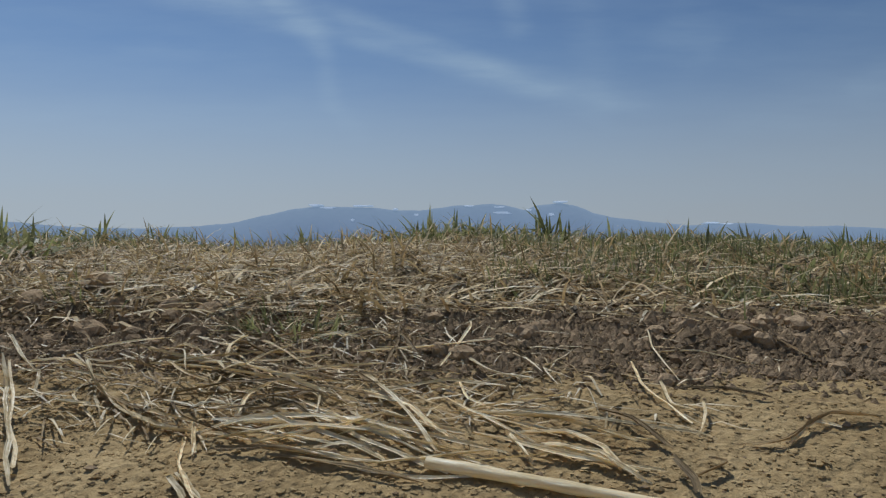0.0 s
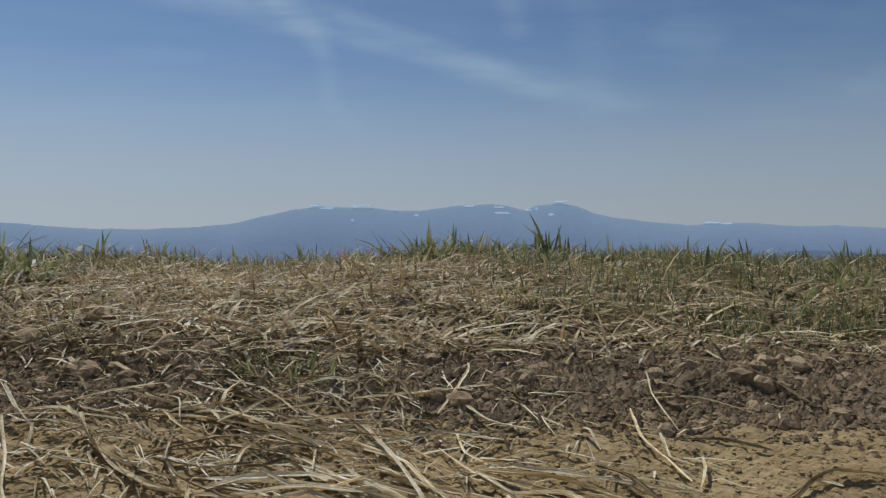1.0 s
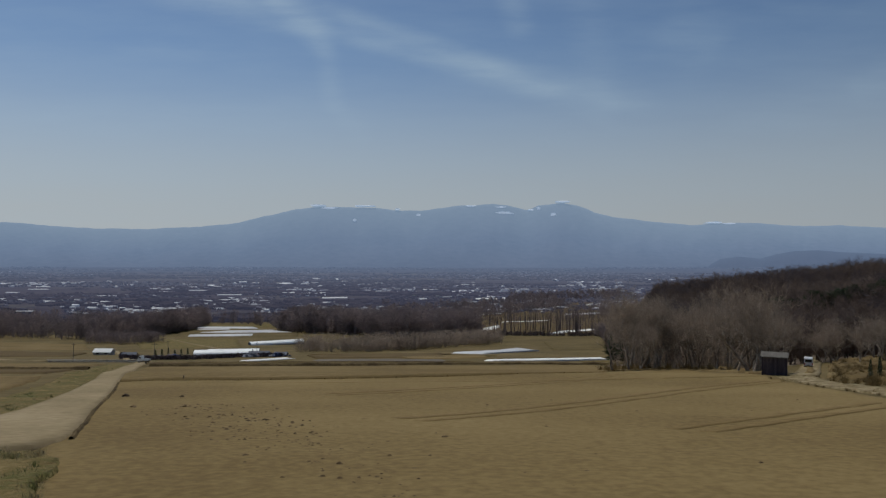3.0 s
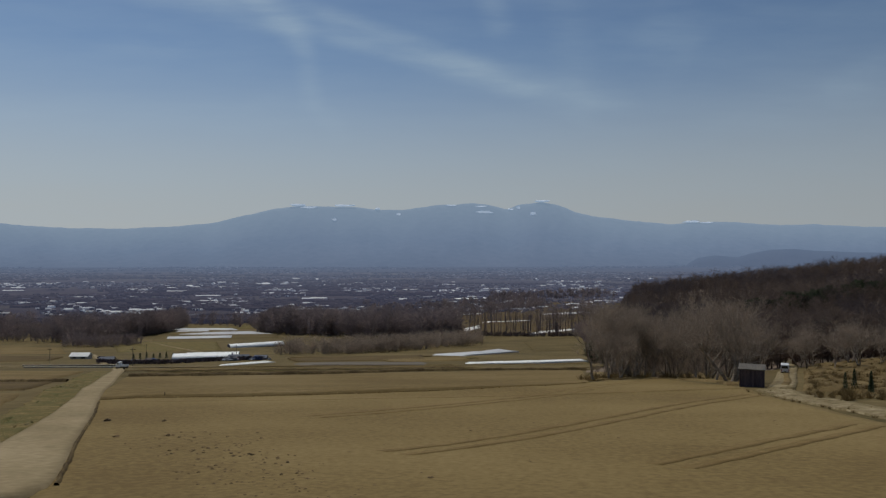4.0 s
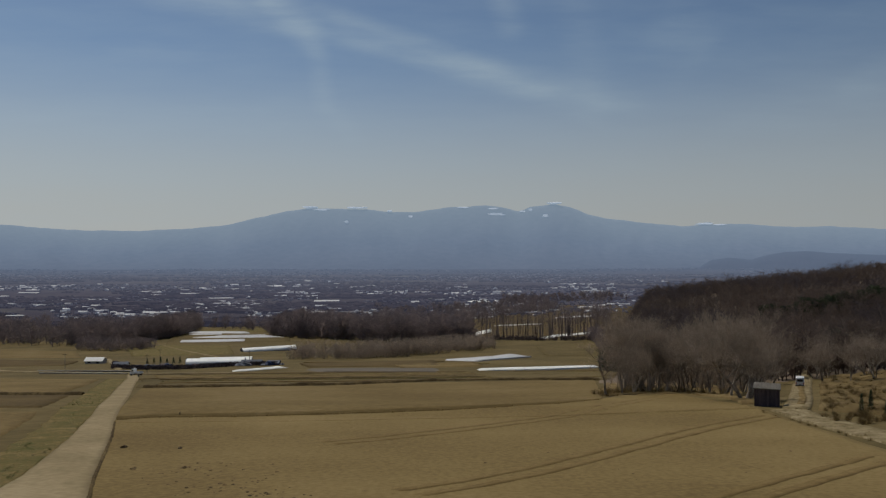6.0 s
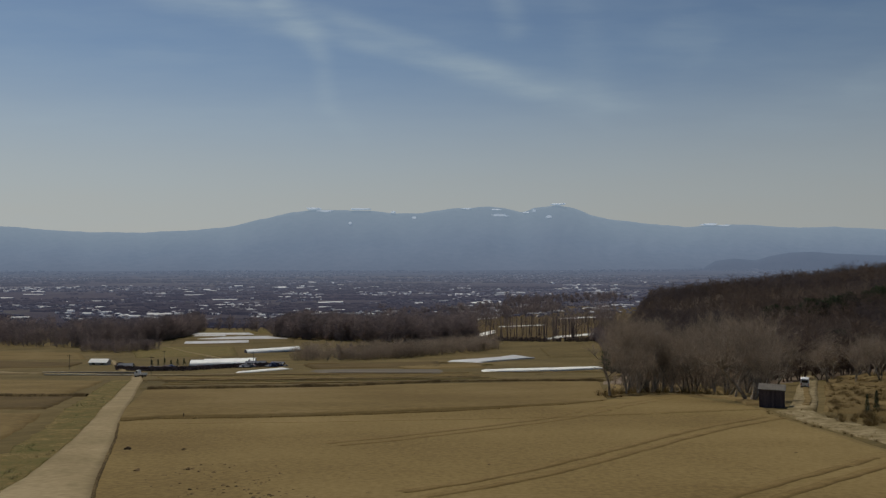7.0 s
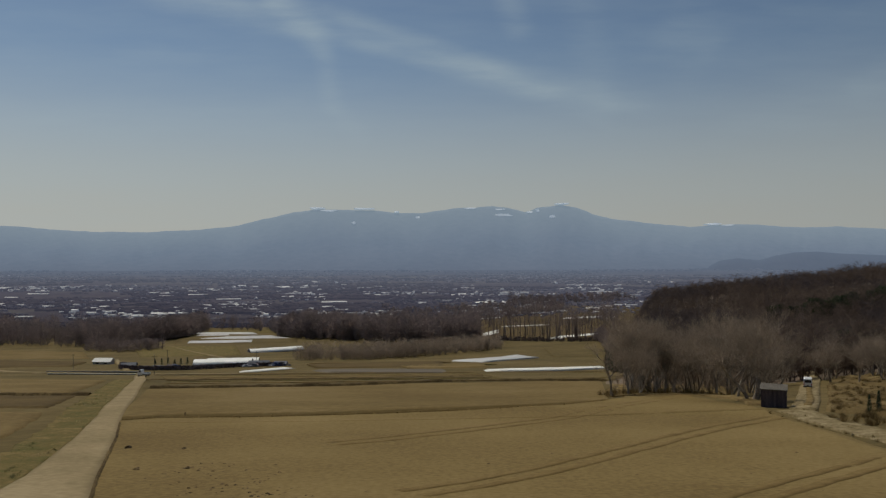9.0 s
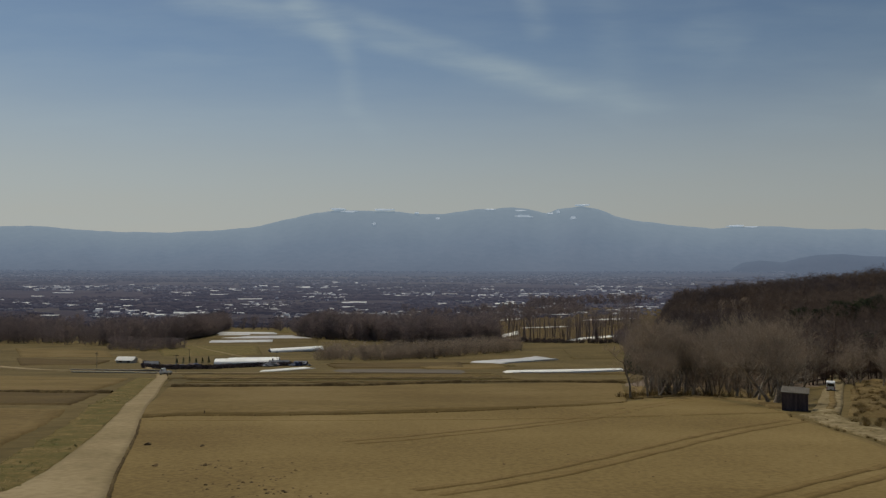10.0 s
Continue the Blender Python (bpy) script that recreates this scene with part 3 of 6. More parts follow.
drape("field_left_light", [(-66, 70.8), (-52, 57), (-40, 44), (-32, 33)], [(-36.6, 70.0), (-31.6, 57), (-27.4, 44), (-24.0, 33)], M_FIELD_LEFT, 0.12, 24, 20,
      "light tan tilled field beside the lane", "field", rough=0.04, wave=0.3)
drape("field_left_far", [(-120, 190), (-100, 140), (-84, 104)], [(-76, 172), (-60, 130), (-50, 101)], M_FIELD2, 0.2, 30, 20,
      "brown fallow field beside the lane", "field", rough=0.05, wave=0.3)

# lane, side track and cross road
LANE_LEFT = [(-26, 20.5), (-20.6, 25.8), (-18.3, 29.8), (-19.4, 34.7), (-22.7, 44.6), (-24.9, 51.2), (-28.4, 61), (-33.4, 75), (-42.8, 100), (-60.4, 146.5), (-72.6, 179), (-88, 217)]
LANE_RIGHT = [(-20, 14.8), (-14.6, 18.6), (-11.7, 21.6), (-11.9, 24.2), (-14.25, 30.3), (-16.05, 34.7), (-19.75, 44.6), (-22.2, 51.2), (-26.1, 61), (-31.1, 75), (-40.3, 100), (-57.8, 146.5), (-69.9, 179), (-85, 217)]
drape("road_lane", LANE_LEFT, LANE_RIGHT,
      M_ROAD, 0.14, 120, 9, "narrow worn pale concrete farm lane", "road", rough=0.02, wave=0.18, crown=0.04)
drape("road_cross", [(-190, 307), (-149, 275), (-103, 246), (-87, 234), (-60, 245)], [(-183, 294), (-140, 262), (-98, 236), (-84, 226), (-58, 238)],
      M_ROAD, 0.35, 40, 6, "pale paved cross road", "road", crown=0.05, wave=0.1)
drape("road_track", [(30.4, 67.8), (36.5, 80), (45.1, 98), (54.6, 118), (66, 141), (84, 180)], [(32.6, 67.0), (39, 79.5), (47.8, 97.6), (57.4, 117.4), (68.8, 140), (87, 179)],
      M_GRAVEL, 0.14, 60, 8, "pale gravel farm track beside the grove", "road", rough=0.03, wave=0.2, crown=0.06)
drape("road_track_bend", [(29.8, 69.0), (28.8, 60), (27.8, 53.6), (27.4, 48.4), (26.6, 38)], [(33.0, 68.6), (32.3, 62.6), (31.4, 54.6), (31.0, 49), (30.2, 38)],
      M_GRAVEL, 0.12, 60, 12, "pale gravel farm track along the field", "road", rough=0.05, wave=0.25, crown=0.05)

drape("track_middle", [(33.2, 71), (38.3, 81), (46.2, 98), (55.6, 118)], [(33.9, 70.8), (39.0, 80.8), (46.9, 97.8), (56.3, 117.8)], M_BRUSH, 0.24, 40, 6,
      "strip of dry grass between the wheel tracks", "grass verge", rough=0.08, wave=0.25)

# verges of rough grass
drape("verge_lane", [(x - 2.6 - 0.012 * y, y + 0.4) for x, y in LANE_LEFT[2:11]], [(x + 0.1, y) for x, y in LANE_LEFT[2:11]], M_VERGE, 0.12, 110, 16,
      "rough green and straw coloured verge beside the lane", "grass verge", rough=0.10, wave=0.5)
drape("verge_spur", [(-11.5, 7.5), (-14.2, 14), (-14.6, 18.2)], [(-4.9, 9.0), (-6.0, 11.4), (-7.7, 14.8), (-9.2, 17.6), (-11.3, 21.3)], M_VERGE, 0.16, 60, 30,
      "rough grassy corner between lane and field", "grass verge", rough=0.12, wave=0.5)
drape("verge_track", [(33.4, 67.5), (40, 80), (49, 98), (58.6, 117), (70, 139)], [(41, 62), (52, 77), (62, 95), (74, 114), (90, 134)], M_BRUSH, 0.25, 50, 16,
      "slope of dry straw coloured grass beside the track", "grass verge", rough=0.3, wave=0.5)
drape("grove_floor", [(20.6, 96.5), (22.5, 108), (26, 120), (30, 138)], [(36.5, 92), (43, 104), (50, 121), (58, 138)], M_BRUSH, 0.10, 40, 20,
      "dry grass and leaf litter under the grove", "ground cover", rough=0.08, wave=0.6)
drape("verge_grove", [(19.2, 92), (26.5, 97.5), (31.5, 96), (32.6, 88), (31.2, 80), (29.0, 73.5)], [(21, 95.5), (28, 101.5), (34.5, 99), (36, 88), (35, 80), (32.5, 74.5)],
      M_BRUSH, 0.18, 50, 8, "dry grass edge under the grove", "grass verge", rough=0.15, wave=0.3)


def bund(name, line, width, tall, material, label):
    s = Shape()
    n = 140
    pts = resample(line, n)
    prof = [(-0.5, -0.15), (-0.32, 0.55), (-0.05, 1.0), (0.22, 0.75), (0.5, -0.15)]
    for i, p in enumerate(pts):
        d = (pts[min(i + 1, n - 1)] - pts[max(i - 1, 0)]).normalized()
        side = Vector((d.y, -d.x, 0))
        h = tall * (0.85 + 0.4 * noise.noise(p * 0.25) + 0.25 * noise.noise(p * 1.7))
        for u, v in prof:
            q = p + side * (u * width + 0.25 * width * noise.noise(p * 0.9))
            s.v.append((q.x, q.y, height(q.x, q.y) + v * max(0.05, h) + (0.08 if v > 0 else 0)))
    for i in range(n - 1):
        for j in range(4):
            k = i * 5 + j
            s.f.append((k, k + 1, k + 6, k + 5))
    s.m = [0] * len(s.f)
    return tagged(part(name, s, material, smooth=True), label, "field bank", kind="structure")


bund("bund_upper", [(x, y + 0.4) for x, y in UPPER_LINE], 0.40, 0.09, M_RUT, "low earth bank with dry grass between fields")
bund("bund_lower", [(x, y + 0.6) for x, y in LOWER_LINE], 1.4, 0.62, M_BUND, "dark earth bank between terraced fields")
bund("bund_far", [(-66, 169), (-30, 178), (10, 205), (51, 226)], 1.3, 0.35, M_BUND, "earth bank between far fields")
bund("bund_lane", [(x + 0.06, y) for x, y in LANE_RIGHT[3:9]], 0.22, 0.07, M_BUND, "low dark soil edge along the lane")
bund("bund_left", [(-70, 99), (-55, 99.5), (-46, 99)], 1.0, 0.35, M_BUND, "low earth bank beside the lane")

# narrow strips of different soil and dry growth across the far fields
for k, (a, b, deep, m, label) in enumerate([((-52, 136), (37, 170), 5, M_FIELD_LEFT, "strip of brown turned soil"), ((-56, 148), (41, 181), 4, M_VERGE, "strip of dry olive grass"),
                                            ((-61, 160), (45, 200), 4, M_FIELD_DARK, "dark narrow strip of turned soil"), ((-66, 180), (53, 232), 6, M_FIELD_LEFT, "strip of brown turned soil"),
                                            ((-72, 204), (56, 246), 5, M_VERGE, "strip of dry olive grass"), ((-76, 218), (58, 255), 7, M_FIELD_DARK, "dark narrow strip of turned soil"),
                                            ((-80, 232), (60, 268), 6, M_FIELD2, "strip of pale brown soil"), ((-58, 318), (24, 330), 9, M_VERGE, "strip of dry olive grass"),
                                            ((-62, 345), (4, 352), 9, M_FIELD_LEFT, "strip of brown turned soil")]):
    mid = ((a[0] + b[0]) / 2, (a[1] + b[1]) / 2 + (4 if k % 2 else -3))
    drape("field_strip", [(a[0], a[1] + deep), (mid[0], mid[1] + deep * 0.8), (b[0], b[1] + deep)], [a, mid, b], m, 0.34, 40, 6, label, "field", rough=0.05, wave=0.8)
# more plots further down the slope
PLOTS = [("field_olive", [(-221, 546), (-171, 430)], [(-148, 546), (-119, 448)], M_VERGE, "olive green plot of young grass"),
         ("field_olive_far", [(-262, 776), (-243, 722)], [(-171, 802), (-159, 752)], M_VERGE, "olive green plot among greenhouses"),
         ("field_brown_left", [(-300, 505), (-246, 418)], [(-227, 482), (-194, 418)], M_FIELD2, "pale brown plot on the slope"),
         ("field_dark_left", [(-236, 398), (-184, 313)], [(-171, 367), (-157, 323)], M_FIELD_DARK, "dark tilled plot on the slope"),
         ("field_fallow", [(-61, 337), (-51, 304)], [(-2, 369), (0, 313)], M_FIELD_DARK, "dark fallow plot on the slope"),
         ("field_straw", [(67, 526), (60, 421)], [(114, 546), (92, 431)], M_SHEET, "dry grass plot below the wood"),
         ("field_pale_strip", [(-20, 322), (-14, 298)], [(16, 348), (18, 310)], M_FIELD2, "pale brown strip on the slope"),
         ("field_brown_strip", [(8, 254), (13, 160)], [(60, 228), (38, 180)], M_SHEET, "strip of dry stubble beside the grove")]
for nm, far_near_l, far_near_r, m, label in PLOTS:
    drape(nm, far_near_l, far_near_r, m, 0.4, 24, 18, label, "field", rough=0.08, wave=1.0)
drape("path_far", [(-197, 546), (-160, 482), (-120, 418)], [(-195, 543), (-157, 479), (-117, 416)], M_ROAD, 0.6, 20, 4, "pale path between plots", "road", wave=0.3)
drape("path_farm", [(-173, 400), (-150, 350), (-122, 291)], [(-170, 399), (-147, 349), (-119, 290)], M_ROAD, 0.5, 20, 4, "pale path to a farmyard", "road", wave=0.3)

# low concrete wall along the cross road
def low_wall(line, tall, label):
    root = thing("road_wall", (*line[0], 0), label, "wall")
    root.matrix_basis = Matrix.Identity(4)
    face, cap = Shape(), Shape()
    for (x0, y0), (x1, y1) in zip(line, line[1:]):
        turn = math.atan2(y1 - y0, x1 - x0)
        n = max(1, int(math.hypot(x1 - x0, y1 - y0) / 3))
        for k in range(n):
            xa, ya = x0 + (x1 - x0) * k / n, y0 + (y1 - y0) * k / n
            z = height(xa, ya)
            face.box(0, -.15, -1.0, math.hypot(x1 - x0, y1 - y0) / n, .15, tall, turn, (xa, ya, z))
            cap.box(0, -.22, tall, math.hypot(x1 - x0, y1 - y0) / n, .22, tall + .16, turn, (xa, ya, z))
    part("wall_face", face, M_CURB, root)
    part("coping", cap, M_KERB, root, "pale concrete coping")


low_wall([(-142, 273), (-125, 270), (-106, 266)], 0.5, "low wall with a pale coping along the cross road")
low_wall([(-126, 243), (-108, 238), (-92, 233)], 0.3, "low pale kerb wall along the cross road")

# tyre ruts pressed into the tilled field
RUTS = [[(28.0, 91.4), (16.0, 71.0), (8.6, 61.8), (2.5, 55.4), (-3.3, 50.0), (-7.2, 47.0)], [(26.9, 92.5), (14.9, 72.1), (7.5, 62.9), (1.5, 56.5), (-4.3, 51.1), (-8.2, 48.1)],
        [(28.8, 64.4), (21.1, 56.7), (15.1, 49.5), (9.3, 41.8), (4.9, 36.1), (1.4, 32.5), (-1.4, 30.3)], [(27.8, 65.4), (20.1, 57.7), (14.1, 50.5), (8.3, 42.8), (3.9, 37.1), (0.4, 33.5), (-2.4, 31.3)],
        [(24.5, 40.6), (22.2, 38.4), (18.5, 35.1), (15.6, 32.5), (12.8, 29.9), (9, 26.4)], [(23.5, 41.6), (21.2, 39.4), (17.5, 36.1), (14.6, 33.5), (11.8, 30.9), (8.0, 27.4)]]
for line in RUTS:
    drape("rut", [(x - 0.26, y + 0.23) for x, y in line], [(x + 0.26, y - 0.23) for x, y in line], M_RUT, 0.060, 90, 5,
          "tyre rut pressed into tilled earth", "tyre rut", rough=0.025, wave=0.10, edge=0.02)

# mulch film sheets and film tunnels on the slope
drape("film_strip_long", [(13.5, 287), (65.4, 311)], [(14.7, 264), (64.7, 297)], M_FILM, 0.5, 20, 6,
      "long white plastic mulch film strip on a field", "plastic film", rough=0.08)
drape("film_strip_broad", [(2.3, 371), (43.7, 445)], [(17.9, 356), (51.8, 417)], M_FILM_DULL, 0.6, 20, 10,
      "broad pale plastic mulch film on a field", "plastic film", rough=0.08)
drape("film_strip_small", [(-75.8, 281), (-64, 314)], [(-72.4, 270), (-58.8, 304)], M_FILM, 0.3, 14, 6,
      "small white plastic mulch film strip", "plastic film", rough=0.03, edge=0.05)
drape("film_grey", [(-51, 287), (-31, 294), (1.6, 291)], [(-40, 262), (-26, 250), (2, 240)], M_FILM_GREY, 0.45, 16, 10,
      "greyish mulched field", "plastic film", rough=0.06)


# ---------------------------------------------------------------- bare trees
def branch(wood, twigs, start, way, length, radius, level, rng, sides, depth, twig_w):
    n = 5 if level == 0 else 3
    pts, radii = [start], [radius]
    d = way.normalized()
    for i in range(n):
        d = (d + Vector((rng.uniform(-1, 1), rng.uniform(-1, 1), rng.uniform(-0.5, 0.9) if level else rng.uniform(-0.2, 0.6))) * (0.24 if level == 0 else 0.36)).normalized()
        pts.append(pts[-1] + d * length / n)
        radii.append(radius * (1 - 0.62 * (i + 1) / n))
    wood.tube(pts, radii, sides if level < 2 else 3, cap=False)
    if level >= depth:
        for _ in range(8):
            i = rng.randrange(0, n + 1)
            t = (d + Vector((rng.uniform(-1, 1), rng.uniform(-1, 1), rng.uniform(-0.2, 1.1))) * 0.9).normalized()
            a = pts[i]
            b = a + t * length * rng.uniform(0.45, 0.95)
            mid = a.lerp(b, 0.5) + Vector((rng.uniform(-1, 1), rng.uniform(-1, 1), rng.uniform(-1, 1))) * 0.07 * length
            w = Vector((rng.uniform(-1, 1), rng.uniform(-1, 1), rng.uniform(-1, 1))).cross(t).normalized() * twig_w
            twigs.add([a - w, a + w, mid + w * 0.7, mid - w * 0.7, b], [(0, 1, 2, 3), (3, 2, 4)])
        return
    kids = {0: 8, 1: 5, 2: 4}[level]
    for k in range(kids):
        f = rng.uniform(0.48, 1.0) if level == 0 else rng.uniform(0.25, 1.0)
        i = min(n - 1, int(f * n))
        p = pts[i].lerp(pts[i + 1], f * n - i)
        spread = Vector((rng.uniform(-1, 1), rng.uniform(-1, 1), rng.uniform(-0.1, 0.7)))
        t = (pts[-1] - pts[0]).normalized() * 0.55 + spread.normalized() * 0.85
        branch(wood, twigs, p, t, length * rng.uniform(0.42, 0.68), radius * (1 - 0.6 * f) * 0.55, level + 1, rng, sides, depth, twig_w)


def bare_tree(seed, tall, depth=3, twig_w=0.012, stems=1, lean=0.12, stout=1.0):
    rng = random.Random(seed)
    wood, twigs = Shape(), Shape()
    for s in range(stems):
        way = Vector((rng.uniform(-1, 1) * lean * (1 + s), rng.uniform(-1, 1) * lean * (1 + s), 1))
        branch(wood, twigs, Vector((0.25 * s * rng.uniform(-1, 1), 0.25 * s * rng.uniform(-1, 1), -0.3)), way, tall * rng.uniform(0.55, 0.68),
               tall * rng.uniform(0.016, 0.025) * stout, 0, rng, 6, depth, twig_w)
    return wood, twigs


TREE_KINDS = []
for k in range(7):
    wood, twigs = bare_tree(40 + k, 7.6, 3, 0.009, 1 + k % 3, 0.14 + 0.07 * (k % 3))
    TREE_KINDS.append((wood.mesh("trunk", M_BARK, smooth=True), twigs.mesh("crown", M_TWIG)))

wood, twigs = bare_tree(93, 8.4, 3, 0.009, 4, 0.19, 1.25)
TREE_KINDS.append((wood.mesh("trunk", M_BARK, smooth=True), twigs.mesh("crown", M_TWIG)))


def plant_tree(kind, x, y, scale, turn, group, label):
    root = thing("bare_tree", (x, y, height(x, y)), label, "tree", group, turn)
    root.scale = (scale, scale, scale)
    for nm, me in zip(("trunk", "crown"), TREE_KINDS[kind]):
        o = new(nm, me)
        o.parent = root
    return root


rng = random.Random(7)
grove_front = [(20.5, 93.5), (23.0, 96.5), (25.3, 98.6), (27.6, 100.5), (29.8, 101.0), (32.2, 99.6), (34.4, 97.0), (35.2, 91.5), (34.8, 85.5), (33.6, 80.0)]
for i, (x, y) in enumerate(grove_front):
    plant_tree(i % 7, x + rng.uniform(-.4, .4), y + rng.uniform(-.4, .4), rng.uniform(0.8, 1.08), rng.uniform(0, 360), "grove beside the field",
               "bare grey brown deciduous tree at the field edge")
for i in range(48):
    y = rng.uniform(96, 138)
    x = rng.uniform(0.222 * y, 0.425 * y - 1.5)
    if y < 101 and x < 33:
        y += 8
    plant_tree(rng.randrange(7), x, y, rng.uniform(1.0, 1.5), rng.uniform(0, 360), "grove beside the field", "bare grey brown deciduous tree in a dense grove")
plant_tree(7, 34.4, 84.6, 1.12, 30, "grove beside the field", "spreading bare tree behind the dark shed")
for i in range(18):
    y = rng.uniform(124, 172)
    x = y * (rng.uniform(0.40, 0.442) if i % 2 else rng.uniform(0.492, 0.53))
    plant_tree(rng.randrange(7), x, y, rng.uniform(0.8, 1.2), rng.uniform(0, 360), "trees beside the track", "bare brown tree on the slope beside the track")
for i in range(20):
    y = rng.uniform(118, 170)
    x = rng.uniform(0.52 * y + 2, 0.64 * y)
    plant_tree(rng.randrange(7), x, y, rng.uniform(0.65, 1.0), rng.uniform(0, 360), "trees beside the track", "bare brown tree on the slope beside the track")


# woods too far to tell tree from tree, and thickets
def wood_mass(name, spots, label, material=M_TWIG_FAR, twigs=70, width=0.10, seed=3):
    """A wood: for every tree a thin stem and a crown of fine slivers, joined into one."""
    rs = np.random.RandomState(seed)
    x, y, tall = (np.array(c, float) for c in zip(*spots))
    n = len(x)
    z = land(x, y)
    lx, ly = rs.uniform(-.06, .06, (2, n)) * tall
    r = tall * 0.016
    o = np.zeros(n)
    stem = np.stack([np.stack(p, -1) for p in ((x - r, y, z - .4), (x + r, y, z - .4), (x, y + r, z - .4), (x + lx, y + ly, z + tall * .8))], 1)
    k = np.arange(n)[:, None, None] * 4
    stem_faces = (k + np.array([[0, 1, 3], [1, 2, 3], [2, 0, 3]])[None]).reshape(-1, 3)
    crown = (tall * rs.uniform(0.30, 0.50, n))[:, None]
    T, X, Y, Z = tall[:, None], x[:, None], y[:, None], z[:, None]
    a = rs.uniform(0, 2 * math.pi, (n, twigs))
    f0 = rs.uniform(0.06, 0.86, (n, twigs))
    out = crown * np.sin(np.clip((f0 + 0.12) / 1.12, 0, 1) * math.pi) ** 0.6 * rs.uniform(0.5, 1.15, (n, twigs))
    rise = T * rs.uniform(0.04, 0.22, (n, twigs))
    w = width * rs.uniform(0.6, 1.5, (n, twigs))
    c, s = np.cos(a), np.sin(a)
    f = rs.uniform(0.05, 0.5, (n, twigs))
    cx, cy, bz = X + lx[:, None] * f0, Y + ly[:, None] * f0, Z + f0 * T
    bx, by = cx + c * out * f, cy + s * out * f
    tz = np.minimum(bz + rise, Z + T)
    tw = np.stack([np.stack(p, -1) for p in ((bx - s * w, by + c * w, bz), (bx + s * w, by - c * w, bz), (cx + c * out, cy + s * out, tz), (bx, by, bz + w * 2))], 2)
    k = (np.arange(n * twigs) * 4 + 4 * n)[:, None, None]
    tw_faces = (k + np.array([[0, 1, 2], [0, 3, 2]])[None]).reshape(-1, 3)
    verts = np.concatenate([stem.reshape(-1, 3), tw.reshape(-1, 3)])
    faces = np.concatenate([stem_faces, tw_faces])
    me = bpy.data.meshes.new(name)
    me.from_pydata(verts.tolist(), [], faces.tolist())
    me.materials.append(material)
    me.update()
    return tagged(new(name, me), label, "woodland", kind="stuff")


rs = np.random.RandomState(11)


def in_band(n, line, depth, tall, spread=0.25):
    """Places along a line, scattered behind it."""
    pts = resample(line, 60)
    out = []
    for _ in range(n):
        k = rs.randint(59)
        p = pts[k].lerp(pts[k + 1], rs.uniform())
        out.append((p.x + rs.uniform(-3, 3), p.y + depth * rs.uniform(0, 1) ** 1.2, tall * rs.uniform(1 - spread, 1 + spread)))
    return out


wood_mass("woodland_left", in_band(700, [(-440, 600), (-340, 565), (-290, 552), (-262, 535), (-232, 570), (-240, 640), (-255, 700)], 130, 15, 0.55), "bare dark wood on the lower slope", seed=5, twigs=80, width=.13)
wood_mass("woodland_centre", in_band(1000, [(-150, 690), (-125, 660), (-83, 628), (-38, 596), (-5, 606), (28, 622)], 150, 15, 0.6), "band of bare dark trees across the slope", seed=6, twigs=80, width=.16)
wood_mass("woodland_behind", in_band(760, [(-90, 890), (0, 880), (60, 940), (120, 1040), (190, 1130)], 260, 8, 0.6), "brown bare wood beyond white plots", material=M_TWIG_FAR, seed=26, twigs=50, width=.2)
wood_mass("woodland_far_grove", in_band(260, [(120, 1290), (200, 1290), (270, 1310), (340, 1350)], 160, 9, 0.6), "brown grove on the edge of the plain", material=M_TWIG_FAR, seed=27, twigs=50, width=.25)
wood_mass("woodland_gap", in_band(110, [(-300, 810), (-250, 790), (-190, 770), (-150, 730), (-140, 700)], 60, 11, 0.7), "thin row of low bare trees beyond white beds", seed=16, twigs=60, width=.13)
wood_mass("woodland_poplars", in_band(120, [(30, 640), (60, 640), (106, 640), (150, 680), (176, 720)], 70, 26, .25), "row of thin bare trees before white fields", material=M_TWIG_FAR, seed=7, twigs=26, width=.06)
wood_mass("woodland_poplars_far", in_band(150, [(20, 790), (70, 800), (140, 830), (190, 880), (220, 960)], 90, 24, .3), "thin bare trees between white fields", material=M_TWIG_FAR, seed=28, twigs=26, width=.07)
wood_mass("woodland_low_row", in_band(260, [(30, 612), (66, 602), (104, 596), (130, 606)], 14, 3.2, .4), "low dark scrub below thin trees", material=M_HILLDARK, seed=19, twigs=60, width=.1)
wood_mass("woodland_hill_foot", in_band(190, [(124, 600), (117, 520), (108, 460), (96, 400)], 40, 10, .4), "low dark scrub at the foot of the hill", seed=17, twigs=60, width=.1)
wood_mass("woodland_brush", in_band(620, [(-76, 385), (-40, 392), (0, 450), (36, 500)], 60, 7.5, .45), "low bare scrub between fields", material=M_SCRUB, seed=8, twigs=60, width=.06)
wood_mass("woodland_scrub_left", in_band(90, [(-233, 497), (-205, 480), (-188, 497)], 22, 8), "low bare scrub beside fields", seed=9, twigs=50, width=.1)
saplings = []
while len(saplings) < 110:
    y = rs.uniform(94, 142)
    x = rs.uniform(0.218 * y, 0.40 * y)
    if y > 98 or x > 33:
        saplings.append((x, y, rs.uniform(1.5, 4.5)))
wood_mass("grove_thicket", saplings, "thicket of thin bare saplings inside the grove", material=M_TWIG, seed=31, twigs=70, width=.016)
hill = []
